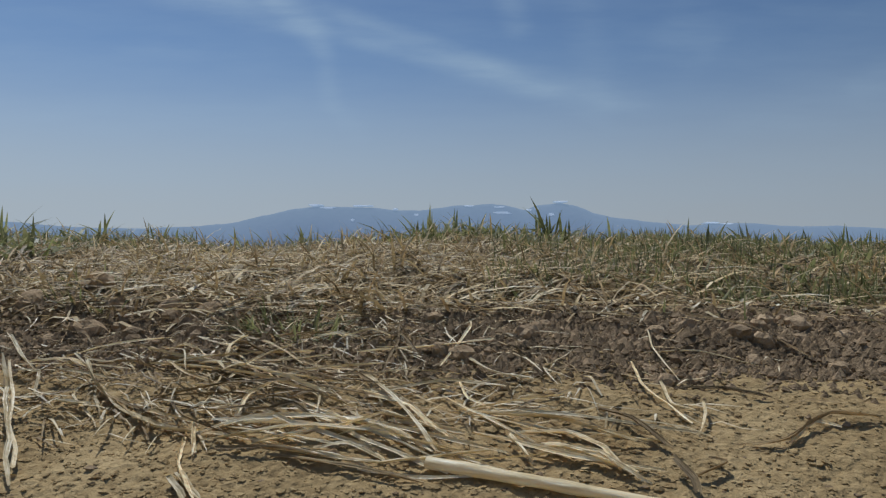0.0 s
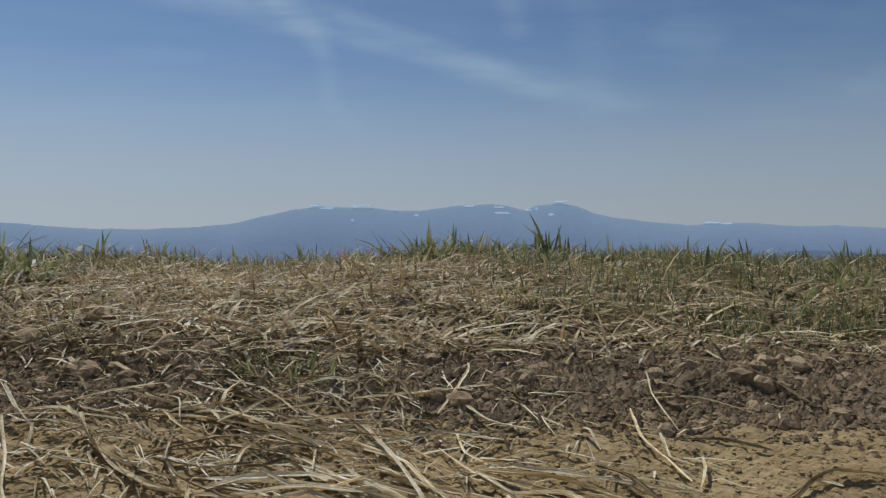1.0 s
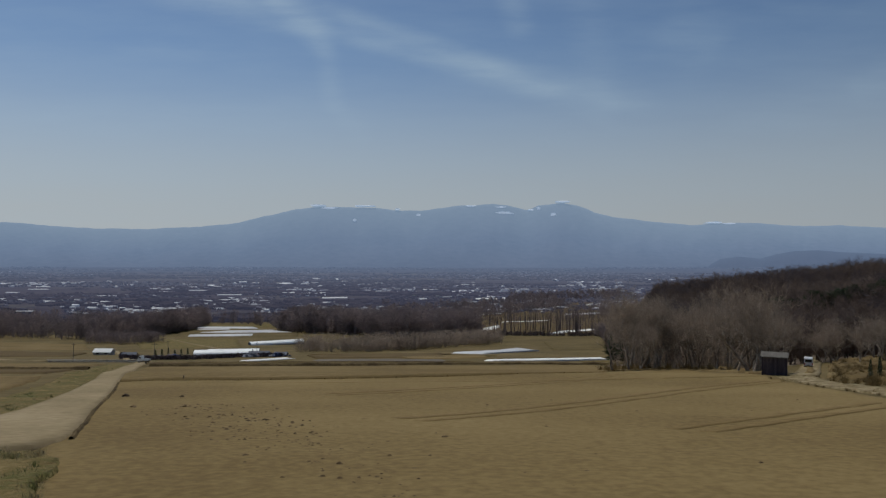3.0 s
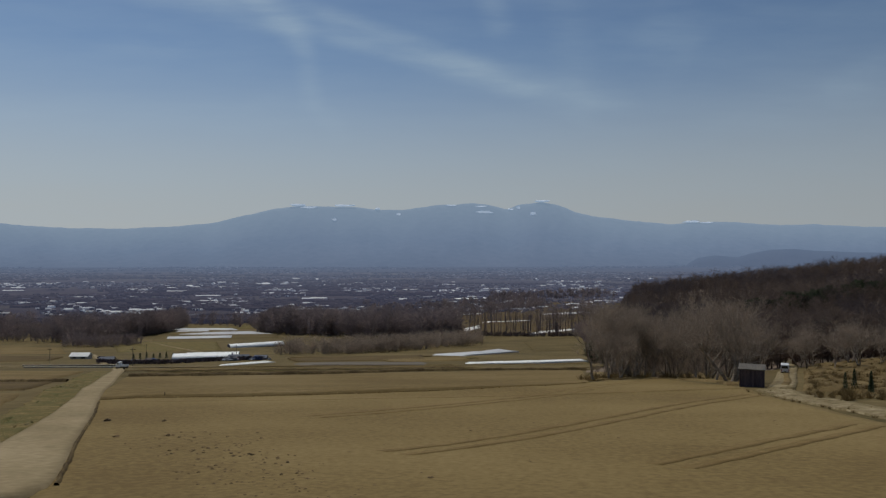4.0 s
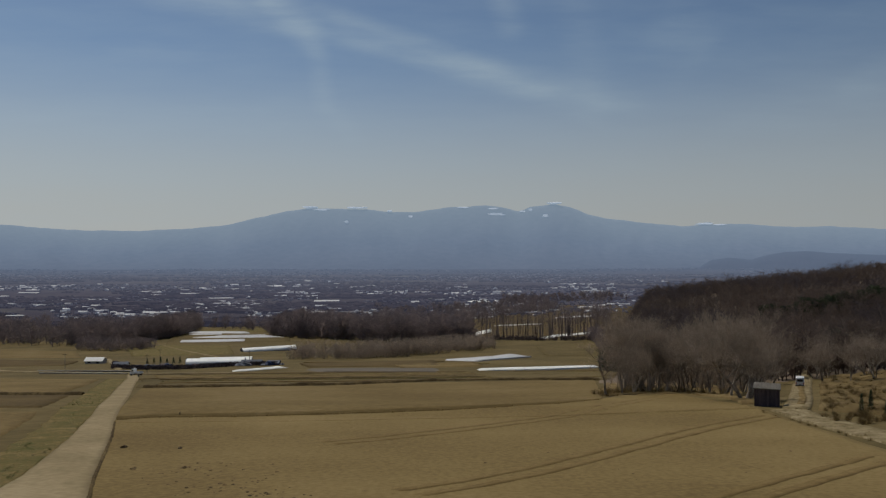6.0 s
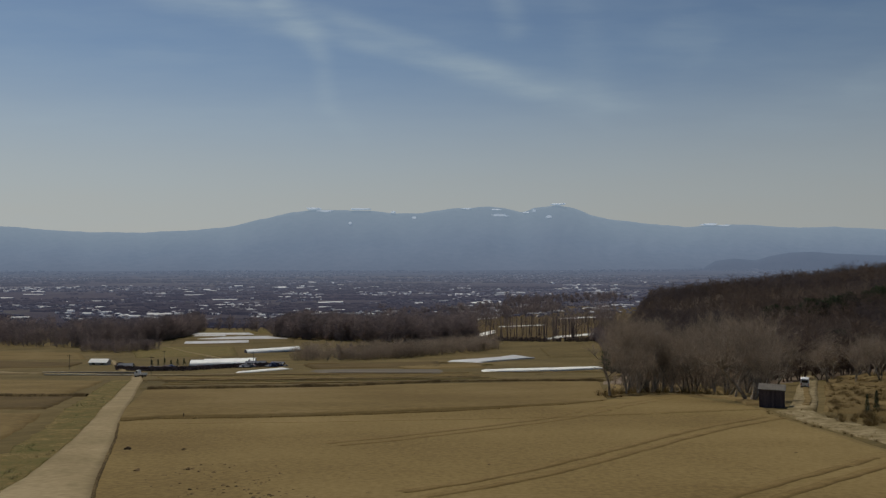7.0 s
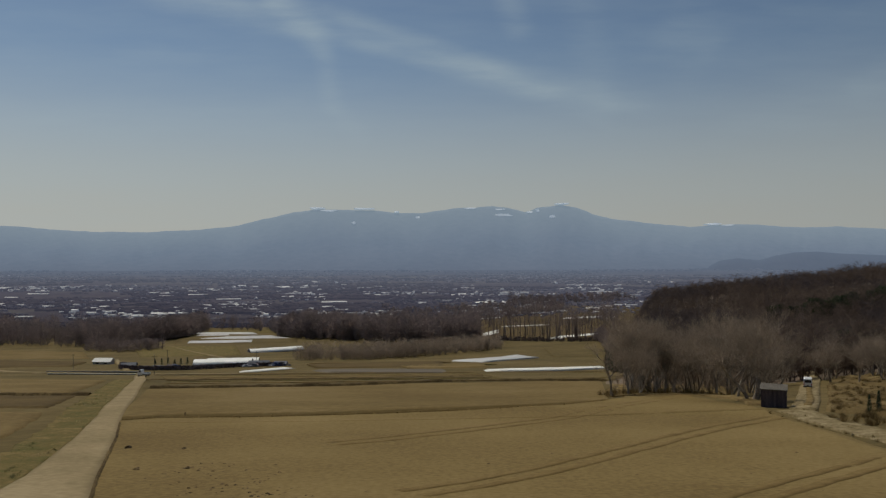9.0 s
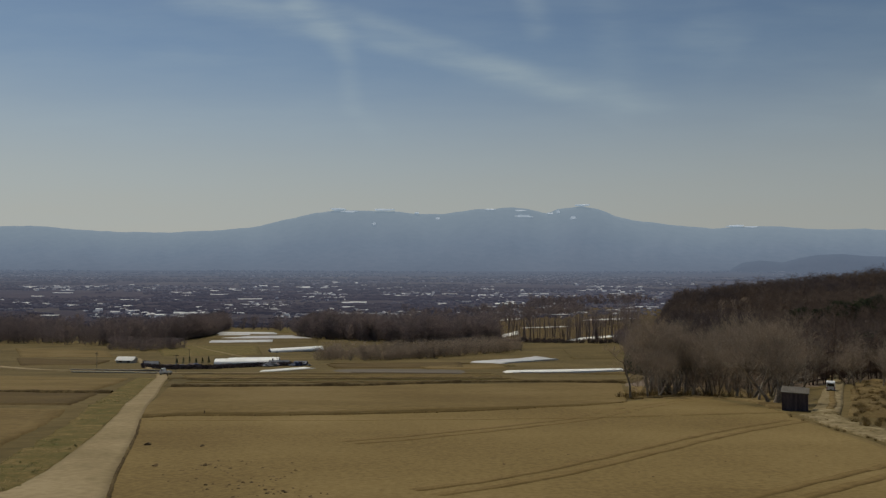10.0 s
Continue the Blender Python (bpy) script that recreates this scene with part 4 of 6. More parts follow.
while len(hill) < 4600:
    y = 140 + 640 * rs.uniform() ** 1.05
    x = 0.246 * y + rs.uniform() * (0.45 * y + 10)
    if y < 215 and x < 0.47 * y + 6:
        if x < 0.25 * y + 4 and y < 160:
            continue
    hill.append((x, y, (rs.uniform(6.5, 11.5) + (3.5 if rs.uniform() < .07 else 0)) * (0.6 + 0.4 * soft(0.245, 0.29, x / y))))
dusky = [p for p in hill if noise.noise(Vector((p[0] * .016, p[1] * .009, 3))) > .08]
hill = [p for p in hill if noise.noise(Vector((p[0] * .016, p[1] * .009, 3))) <= .08]
wood_mass("woodland_hill_dark", dusky, "dark purplish bare wood on the hill", material=M_HILLDARK, seed=18, twigs=80, width=.06)
wood_mass("woodland_hill", hill, "bare brown wood covering the hill", material=M_HILLWOOD, seed=10, twigs=80, width=.06)
pines = [(x + rs.uniform(-9, 9), y + rs.uniform(-7, 7), rs.uniform(7.5, 10.5)) for x, y in ((58, 225), (104, 196), (113, 203), (122, 212), (128, 222), (116, 214), (60, 232), (150, 330), (170, 345), (190, 350), (214, 362)) for _ in range(12)]
wood_mass("woodland_evergreen", pines, "dark evergreen trees among bare wood", material=M_PINE, twigs=170, width=.25, seed=12)
far = []
while len(far) < 9000:
    y = 840 * (3.4 ** rs.uniform())
    x = rs.uniform(-.66, .5) * y
    v = noise.noise(Vector((x * 0.0018, y * 0.008, 2))) + 0.45 * noise.noise(Vector((x * 0.009, y * 0.024, 6)))
    if v > 0.05 and not (x > 0.3 * y and y < 1300) and not (x > 0.02 * y and y < 1260):
        far.append((x, y, rs.uniform(2.2, 5.2) * (1.5 if y < 1000 else 1)))


def mound_mass(name, spots, label, material, seed):
    """Groves far out on the plain: low uneven mounds of treetops, joined into one."""
    r2 = random.Random(seed)
    s = Shape()
    for x, y, tall in spots:
        wx, wy = tall * r2.uniform(.7, 3.2), tall * r2.uniform(.6, 1.6)
        z = height(x, y)
        base = [(x + wx * math.cos(k * .8976) * r2.uniform(.8, 1.25), y + wy * math.sin(k * .8976), z - .5) for k in range(7)]
        rim = [(bx + (x - bx) * r2.uniform(.05, .3), by + (y - by) * .15, z + tall * r2.uniform(.45, .95)) for bx, by, _ in base]
        s.add(base + rim + [(x + wx * r2.uniform(-.3, .3), y, z + tall * r2.uniform(.8, 1.15))],
              [(k, (k + 1) % 7, 7 + (k + 1) % 7, 7 + k) for k in range(7)] + [(7 + k, 7 + (k + 1) % 7, 14) for k in range(7)])
    return tagged(part(name, s, material), label, "woodland", kind="stuff")


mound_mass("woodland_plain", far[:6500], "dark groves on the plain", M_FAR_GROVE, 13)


# ---------------------------------------------------------------- shed, truck, drums by the field
def build_shed():
    root = thing("shed", (31.05, 72.3, height(31.05, 72.3)), "small dark board shed with a pale sheet roof", "shed", turn=-25)
    w, d, h0 = 1.08, 0.8, 1.74
    floor = Shape()
    floor.box(-w, -d, -0.25, w, d, 0.06)
    part("floor", floor, M_CURB, root)
    n = 12
    board = Shape()
    bw = 2 * w / n
    board.box(0.004, -0.014, 0.0, bw - 0.004, 0.014, 1.70)
    me = board.mesh("board", M_SHED)
    for side, y in ((0, -d), (1, d)):
        wall = part("wall_front" if side == 0 else "wall_back", backing(w, h0 - 0.02, y + (0.02 if side == 0 else -0.02)), M_SHED, root)
        for k in range(n):
            o = new("board", me)
            o.parent = wall
            o.matrix_basis = pose(-w + k * bw, y, 0.04 + 0.012 * math.sin(k * 2.3), 0, 0, 0)
    for x in (-w, w):
        s = Shape()
        s.add([(x - .02, -d, 0), (x - .02, d, 0), (x - .02, d, h0 + 0.24), (x - .02, -d, h0), (x + .02, -d, 0), (x + .02, d, 0), (x + .02, d, h0 + 0.24), (x + .02, -d, h0)],
              [(0, 1, 2, 3), (7, 6, 5, 4), (0, 4, 5, 1), (1, 5, 6, 2), (2, 6, 7, 3), (3, 7, 4, 0)])
        part("wall_side", s, M_SHED, root)
    roof = Shape()
    m = 36
    for i in range(m + 1):
        x = -w - 0.12 + (2 * w + 0.24) * i / m
        z = 0.018 * (1 if i % 2 else -1)
        for y, t in ((-d - 0.16, h0 + 0.0), (d + 0.14, h0 + 0.26)):
            roof.v += [(x, y, t + z), (x, y, t + z + 0.03)]
    for i in range(m):
        a = i * 4
        roof.f += [(a + 1, a + 3, a + 7, a + 5), (a, a + 4, a + 6, a + 2), (a, a + 1, a + 5, a + 4), (a + 2, a + 6, a + 7, a + 3)]
    roof.m = [0] * len(roof.f)
    part("roof", roof, M_ROOF, root, "pale weathered corrugated sheet roof")
    trim = Shape()
    trim.box(-w - 0.12, -d - 0.18, h0 - 0.06, w + 0.12, -d - 0.13, h0 + 0.02)
    part("fascia", trim, M_ROOF, root)
    for x in (-w + 0.05, w - 0.05):
        s = Shape()
        s.box(x - .05, -d - .06, -0.2, x + .05, -d - .018, h0)
        part("post", s, M_SHED, root)
    return root


def backing(w, h, y):
    s = Shape()
    s.box(-w, y - 0.006, 0.02, w, y + 0.006, h)
    return s


build_shed()


def build_truck():
    x, y = 54.9, 116.0
    root = thing("small_van", (x, y, height(x, y) + 0.16), "small white boxy van seen from behind on the track", "van", turn=-25)
    prof = [(-1.68, .32), (-1.70, .95), (-1.60, 1.72), (-1.45, 1.82), (0.75, 1.80), (1.30, 1.10), (1.66, .95), (1.70, .40), (1.6, .30)]
    s = Shape()
    for hx, inset in ((-0.735, 0.0), (-0.60, 0.0), (0.60, 0.0), (0.735, 0.0)):
        for (py, pz) in prof:
            k = 0.97 if abs(hx) > 0.7 else 1.0
            nar = 1 - 0.08 * max(0, (pz - 1.0))
            s.v.append((hx * nar, py * k, pz * (0.985 if abs(hx) > .7 else 1)))
    n = len(prof)
    for i in range(3):
        for j in range(n):
            k = (j + 1) % n
            s.f.append((i * n + j, (i + 1) * n + j, (i + 1) * n + k, i * n + k))
    s.f += [tuple(range(n)), tuple(3 * n + j for j in range(n))[::-1]]
    s.m = [0] * len(s.f)
    root.scale = (0.82, 0.82, 0.82)
    body = part("body", s, M_WHITE, root, smooth=False)
    g = Shape()
    g.box(-0.56, -1.70, 1.08, 0.56, -1.64, 1.58)
    part("rear_window", g, M_GLASS, body)
    g = Shape()
    g.box(-0.56, 0.9, 1.12, 0.56, 1.12, 1.6)
    part("windscreen", g, M_GLASS, body)
    for sx in (-1, 1):
        g = Shape()
        g.box(sx * 0.705, -1.35, 1.1, sx * 0.725, 0.55, 1.6)
        part("side_window", g, M_GLASS, body)
        g = Shape()
        g.box(sx * 0.62 - .07, -1.735, 0.62, sx * 0.62 + .07, -1.68, 0.98)
        part("tail_lamp", g, M_RED, body)
        for wy in (-1.05, 1.1):
            t = Shape()
            t.tube([(sx * 0.56, wy, .1), (sx * 0.58, wy, .1), (sx * 0.70, wy, .1), (sx * 0.72, wy, .1)], [.22, .26, .26, .22], 18)
            wheel = part("wheel", t, M_TYRE, root)
            r = Shape()
            r.tube([(sx * 0.715, wy, .1), (sx * 0.735, wy, .1)], [.15, .13], 14)
            part("rim", r, M_ROOF, wheel)
    b = Shape()
    b.box(-0.72, -1.78, 0.26, 0.72, -1.66, 0.46)
    part("bumper", b, M_IRON, root)
    p = Shape()
    p.box(-0.17, -1.80, 0.50, 0.17, -1.70, 0.62)
    part("number_plate", p, M_ROOF, root)
    return root


build_truck()


def build_farm_truck(x, y):
    root = thing("farm_truck", (x, y, height(x, y) + 0.42), "small white flatbed farm truck parked at the road junction", "truck", turn=78)
    cab = Shape()
    prof = [(0.35, 0.25), (0.35, 1.62), (0.95, 1.62), (1.45, 0.95), (1.58, 0.80), (1.58, 0.25)]
    for hx in (-0.70, -0.58, 0.58, 0.70):
        k = 0.95 if abs(hx) > 0.6 else 1.0
        cab.v += [(hx, 0.35 + (py - 0.35) * k, 0.25 + (pz - 0.25) * k) for py, pz in prof]
    n = len(prof)
    for i in range(3):
        cab.f += [(i * n + j, (i + 1) * n + j, (i + 1) * n + (j + 1) % n, i * n + (j + 1) % n) for j in range(n)]
    cab.f += [tuple(range(n)), tuple(3 * n + j for j in range(n))[::-1]]
    cab.m = [0] * len(cab.f)
    cab_ob = part("cab", cab, M_WHITE, root)
    for sx in (-1, 1):
        g = Shape()
        g.box(sx * 0.695 - .012, 0.50, 1.0, sx * 0.695 + .012, 1.05, 1.48)
        part("side_window", g, M_GLASS, cab_ob)
    g = Shape()
    g.add([(-0.55, 1.02, 1.56), (0.55, 1.02, 1.56), (0.55, 1.47, 0.99), (-0.55, 1.47, 0.99), (-0.55, 0.98, 1.50), (0.55, 0.98, 1.50), (0.55, 1.40, 0.95), (-0.55, 1.40, 0.95)],
          [(0, 1, 2, 3), (7, 6, 5, 4), (0, 4, 5, 1), (1, 5, 6, 2), (2, 6, 7, 3), (3, 7, 4, 0)])
    part("windscreen", g, M_GLASS, cab_ob)
    bed = Shape()
    bed.box(-0.70, -1.65, 0.42, 0.70, 0.30, 0.52)
    for x0, y0, x1, y1 in ((-0.70, -1.65, -0.66, 0.30), (0.66, -1.65, 0.70, 0.30), (-0.66, -1.65, 0.66, -1.61), (-0.66, 0.26, 0.66, 0.30)):
        bed.box(x0, y0, 0.52, x1, y1, 0.82)
    part("load_bed", bed, M_WHITE, root)
    chassis = Shape()
    chassis.box(-0.45, -1.6, 0.16, 0.45, 1.5, 0.42)
    part("chassis", chassis, M_IRON, root)
    for sx in (-1, 1):
        for wy in (-1.05, 1.05):
            t = Shape()
            t.tube([(sx * 0.52, wy, .0), (sx * 0.54, wy, .0), (sx * 0.66, wy, .0), (sx * 0.68, wy, .0)], [.22, .26, .26, .22], 16)
            wheel = part("wheel", t, M_TYRE, root)
            r = Shape()
            r.tube([(sx * 0.675, wy, .0), (sx * 0.69, wy, .0)], [.15, .13], 12)
            part("rim", r, M_ROOF, wheel)
    return root


build_farm_truck(-82.2, 209.0)


def build_drum(x, y, top, radius, tall, name, label):
    root = thing(name, (x, y, top - tall), label, "drum")
    r = radius
    s = Shape()
    prof = [(r * .97, 0), (r, .015)]
    for k in range(1, 12):
        z = tall * k / 12
        prof.append((r * (1.018 if k in (4, 8) else 1.0), z))
    prof += [(r, tall - .02), (r * 1.02, tall - .012)]
    s.lathe(prof, 40)
    part("body", s, M_DRUM, root, smooth=True)
    lid = Shape()
    lid.lathe([(r * 1.03, tall - .03), (r * 1.035, tall - .005), (r * 1.0, tall + .004), (r * .95, tall - .006), (r * .3, tall - .003)], 40)
    lid_ob = part("lid", lid, M_LID, root, "pale round lid")
    for px, py in ((-0.05 * r / .29, 0.16 * r / .29), (0.035 * r / .29, -0.13 * r / .29)):
        h = Shape()
        h.tube([(px - .055, py, tall - .004), (px - .05, py, tall + .018), (px + .05, py, tall + .018), (px + .055, py, tall - .004)], [.009] * 4, 6)
        part("handle", h, M_IRON, lid_ob, "dark lid handle")
    return root


build_drum(-2.525, 7.34, -1.28, 0.292, 0.86, "drum", "faded pinkish grey metal drum with a pale lid")
build_drum(-2.62, 6.60, -1.38, 0.175, 0.55, "pail", "smaller faded metal pail with a pale lid")
rod = Shape()
rod.tube([(-2.21, 7.20, -2.1), (-2.22, 7.22, -1.5), (-2.235, 7.235, -1.2), (-2.26, 7.24, -0.88)], [.016, .015, .014, .012], 7)
rod_ob = part("iron_rod", rod, M_IRON)
tagged(rod_ob, "thin rusty iron rod stuck upright beside the drum", "rod")


# ---------------------------------------------------------------- farm buildings, tunnels and poles on the slope
def tunnel(x, y, length, width, tall, turn, label, end_mat=M_BLUE):
    z = min(height(x + dx, y + dy) for dx in (-length / 2, length / 2) for dy in (-width / 2, width / 2)) + 0.3
    root = thing("film_tunnel", (x, y, z), label, "greenhouse", "film tunnels on the slope", turn)
    s = Shape()
    m, n = 12, 16
    for i in range(n + 1):
        for j in range(m + 1):
            a = math.pi * j / m
            bulge = 1 + 0.012 * math.cos(i * math.pi)
            s.v.append((-length / 2 + length * i / n, -width / 2 * math.cos(a) * bulge, 0.5 + (tall - 0.5) * math.sin(a) * bulge))
    for i in range(n):
        for j in range(m):
            k = i * (m + 1) + j
            s.f.append((k, k + 1, k + m + 2, k + m + 1))
    s.m = [0] * len(s.f)
    part("film_cover", s, M_TUNNEL, root, smooth=True)
    for sx in (-1, 1):
        e = Shape()
        pts = [(sx * length / 2, -width / 2 * math.cos(math.pi * j / m), 0.5 + (tall - 0.5) * math.sin(math.pi * j / m)) for j in range(m + 1)]
        pts = [(sx * length / 2, -width / 2, -2.0)] + pts + [(sx * length / 2, width / 2, -2.0)]
        e.add(pts, [tuple(range(len(pts)))])
        part("end_wall", e, end_mat, root)
        w = Shape()
        w.box(-length / 2, sx * width / 2 - .06, -2.0, length / 2, sx * width / 2 + .06, 0.52)
        part("side_skirt", w, end_mat, root, "dark blue side skirt")
    return root


tunnel(-98.5, 341, 25, 8, 2.6, 8, "long white film greenhouse with dark blue sides")
tunnel(-97, 352, 23, 7, 2.6, 8, "white film greenhouse behind another")
tunnel(-107, 486, 34, 8, 2.6, 28, "long white film greenhouse on the slope")
drape("field_mulched", [(-259, 764), (-197, 556)], [(-134, 696), (-115, 600)], M_SHEET, 0.6, 24, 14, "dull olive field between white film beds", "field", rough=0.1)
for far_side, near_side in (([(-240, 748), (-243, 723)], [(-187, 745), (-176, 721)]), ([(-228, 715), (-227, 700)], [(-202, 718), (-198, 706)]),
                            ([(-194, 691), (-210, 654)], [(-161, 705), (-131, 660)]), ([(-204, 613), (-194, 578)], [(-158, 630), (-149, 592)])):
    drape("film_bed", far_side, near_side, M_FILM_DULL, 1.0, 12, 8, "pale plastic covered bed on the slope", "plastic film", rough=0.05, edge=-0.5)


def gable_house(x, y, w, d, h, turn, name, label, category, wall=M_WALL, roof=M_TILE_ROOF, windows=2):
    z = min(height(x - w / 2, y - d / 2), height(x + w / 2, y + d / 2), height(x, y))
    root = thing(name, (x, y, z), label, category, turn=turn)
    s = Shape()
    s.box(-w / 2, -d / 2, -0.5, w / 2, d / 2, h)
    s.add([(-w / 2, -d / 2, h), (-w / 2, d / 2, h), (-w / 2, 0, h + d * .27), (w / 2, -d / 2, h), (w / 2, d / 2, h), (w / 2, 0, h + d * .27)], [(0, 2, 1), (3, 4, 5)])
    part("wall", s, wall, root)
    r = Shape()
    e = 0.4
    for sy in (-1, 1):
        y0, z0 = sy * (d / 2 + e), h - e * .54
        r.add([(-w / 2 - e, y0, z0), (w / 2 + e, y0, z0), (w / 2 + e, 0, h + d * .27 + .02), (-w / 2 - e, 0, h + d * .27 + .02),
               (-w / 2 - e, y0, z0 + .16), (w / 2 + e, y0, z0 + .16), (w / 2 + e, 0, h + d * .27 + .2), (-w / 2 - e, 0, h + d * .27 + .2)],
              [(0, 1, 2, 3), (4, 5, 6, 7), (0, 1, 5, 4), (1, 2, 6, 5), (3, 0, 4, 7)])
    part("roof", r, roof, root)
    for k in range(windows):
        px = -w / 2 + w * (k + 0.5) / windows
        g = Shape()
        g.box(px - .7, -d / 2 - .05, h * .4, px + .7, -d / 2 + .02, h * .8)
        part("window", g, M_GLASS, root)
    return root


gable_house(-154, 346, 7.8, 4.4, 1.7, -2, "barn", "long low white roofed barn beside a field", "barn", roof=M_FILM)
gable_house(-126, 306, 5, 3.6, 1.5, 8, "house", "small pale farmhouse with a slate roof behind a hedge", "house")
gable_house(-79, 326, 8, 4, 1.3, 5, "work_hut", "low dark blue sided work hut among greenhouses", "hut", wall=M_BLUE, windows=1)
gable_house(-71, 332, 5, 3, 1.0, -6, "work_hut", "low dark work hut beside greenhouses", "hut", wall=M_SHED, windows=1)


def hedge(name, line, n, tall, material, label, seed):
    r2 = random.Random(seed)
    pts = resample(line, 60)
    s = Shape()
    for _ in range(n):
        p = pts[r2.randrange(60)]
        x, y = p.x + r2.gauss(0, 0.7), p.y + r2.gauss(0, 0.5)
        z = height(x, y) + tall * r2.uniform(0.0, 0.95)
        a, l = r2.uniform(0, 6.28), r2.uniform(0.25, 0.6)
        c, q = math.cos(a) * l, math.sin(a) * l
        s.add([(x - c, y - q, z - .1), (x + c * .4, y + q * .4, z + l * .2), (x + r2.uniform(-.3, .3), y, z + l * 1.1)], [(0, 1, 2)])
    return tagged(part(name, s, material), label, "hedge")


hedge("hedge", [(-138, 330), (-125.8, 300), (-111.7, 291), (-98, 294), (-85, 318), (-70, 326)], 6400, 1.5, M_HEDGE, "dark leafless hedge round a farmyard", 4)


def cone_tree(x, y, tall, wide, seed, label, group, n=900):
    root = thing("conifer", (x, y, height(x, y)), label, "tree", group)
    t = Shape()
    t.tube([(0, 0, -.2), (0, 0, tall * .5), (0, 0, tall * .93)], [tall * .022, tall * .015, .01], 6)
    part("trunk", t, M_BARK, root)
    r2 = random.Random(seed)
    s = Shape()
    for _ in range(n):
        f = r2.uniform(0.03, 1) ** 0.8
        r = wide * (1 - f) ** 0.75 * r2.uniform(0.35, 1.05) + .03
        a = r2.uniform(0, 6.283)
        z = tall * (0.04 + .96 * f)
        l = wide * r2.uniform(0.18, 0.4)
        px, py = r * math.cos(a), r * math.sin(a)
        ox, oy = math.cos(a + r2.uniform(-.7, .7)) * l, math.sin(a + r2.uniform(-.7, .7)) * l
        s.add([(px - oy * .35, py + ox * .35, z), (px + oy * .35, py - ox * .35, z), (px + ox * .5, py + oy * .5, z + l * .9)], [(0, 1, 2)])
    part("crown", s, M_PINE, root)
    return root


for i, (x, y, h) in enumerate([(36.8, 66.4, 1.75), (37.9, 66.9, 2.0), (39.0, 66.2, 1.5), (39.6, 67.2, 1.8), (41.0, 66.8, 1.6), (38.4, 65.2, 1.1)]):
    cone_tree(x, y, h, 0.23 + .03 * (i % 3), 60 + i, "small dark pointed evergreen beside the track", "evergreens beside the track")
for i in range(7):
    cone_tree(-127 + 2.7 * i, 336 + 0.4 * i, 2.4 + .4 * (i % 3), 0.8, 80 + i, "dark pointed garden evergreen in a row", "row of garden evergreens", 300)


def utility_pole(x, y, tall):
    root = thing("utility_pole", (x, y, height(x, y)), "thin grey utility pole beside the cross road", "pole", "utility poles")
    s = Shape()
    s.tube([(0, 0, -.5), (0, 0, tall * .5), (0, 0, tall)], [.11, .10, .08], 8)
    part("pole", s, M_CURB, root)
    a = Shape()
    a.box(-.9, -.05, tall - .7, .9, .05, tall - .58)
    part("crossarm", a, M_IRON, root)
    return root


for x, y in [(-146, 301), (-132, 365), (-88, 232), (-81, 330)]:
    utility_pole(x, y, 6.2)


def scrub(x, y, tall, seed, label="", group="", material=M_BRUSH, n=160, spread=0.5, into=None):
    """A bush or tuft of thin stems: a thing of its own, or added to a joined mass."""
    r2 = random.Random(seed)
    s = Shape() if into is None else into
    foot = Vector((0, 0, 0)) if into is None else Vector((x, y, height(x, y)))
    for _ in range(n):
        a, f = r2.uniform(0, 6.283), r2.uniform(0.1, 1) * spread
        l = tall * r2.uniform(0.5, 1.1)
        b = Vector((math.cos(a) * f * tall * .35, math.sin(a) * f * tall * .35, -.05))
        b = b + foot
        t = b + Vector((math.cos(a) * f * tall * r2.uniform(.3, 1.3), math.sin(a) * f * tall * r2.uniform(.3, 1.3), l))
        w = Vector((-math.sin(a), math.cos(a), 0)) * 0.008 * (1 + tall * .5)
        s.add([b - w, b + w, b.lerp(t, .6) + w * .8, b.lerp(t, .6) - w * .8, t], [(0, 1, 2, 3), (3, 2, 4)])
    if into is not None:
        return into
    root = thing("bush", (x, y, height(x, y)), label, "bush", group)
    part("foliage", s, material, root)
    return root


def tuft_mass(name, spots, material, label, n=60, spread=1.0, seed=0):
    s = Shape()
    for k, (x, y, tall) in enumerate(spots):
        scrub(x, y, tall, seed + k, n=n, spread=spread, into=s)
    return tagged(part(name, s, material), label, "grass", kind="stuff")


r3 = random.Random(21)
slope_spots = []
for i in range(420):
    y = r3.uniform(58, 132)
    x = 0.49 * y + r3.uniform(1.5, 17) * (y / 95)
    tall = r3.uniform(0.3, 0.8) * (1.4 if i % 5 == 0 else 1)
    if i < 170:
        scrub(x, y, tall, 2000 + i, "dry straw coloured brush on the slope", "brush beside the track", n=150, spread=1.1)
    else:
        slope_spots.append((x, y, tall * .8))
tuft_mass("slope_grass", slope_spots, M_BRUSH, "dry tall grass on the slope beside the track", 110, 1.1, 2600)
for i in range(40):
    t = i / 39
    x, y = 19.5 + 15 * t + r3.uniform(-.5, .5), 93 + 7 * math.sin(t * 3) + r3.uniform(0, 2.5)
    scrub(x, y, r3.uniform(0.5, 1.2), 300 + i, "low dry undergrowth at the foot of the grove", "undergrowth of the grove", n=90, spread=.8)
tuft_mass("grove_grass", [(20 + 14 * t + r3.gauss(0, .6), 92.5 + 7.5 * math.sin(t * 3) + r3.gauss(0, .8), r3.uniform(.2, .5)) for t in (r3.random() for _ in range(160))], M_BRUSH,
          "pale dry grass at the foot of the grove", 50, 1.2, 3300)


def spur_spots(n):
    out = []
    for _ in range(n):
        y = r3.uniform(8.5, 20.8)
        out.append((-5.0 - 0.505 * (y - 9) - r3.uniform(0, 3.4), y, r3.uniform(0.12, 0.34)))
    return out


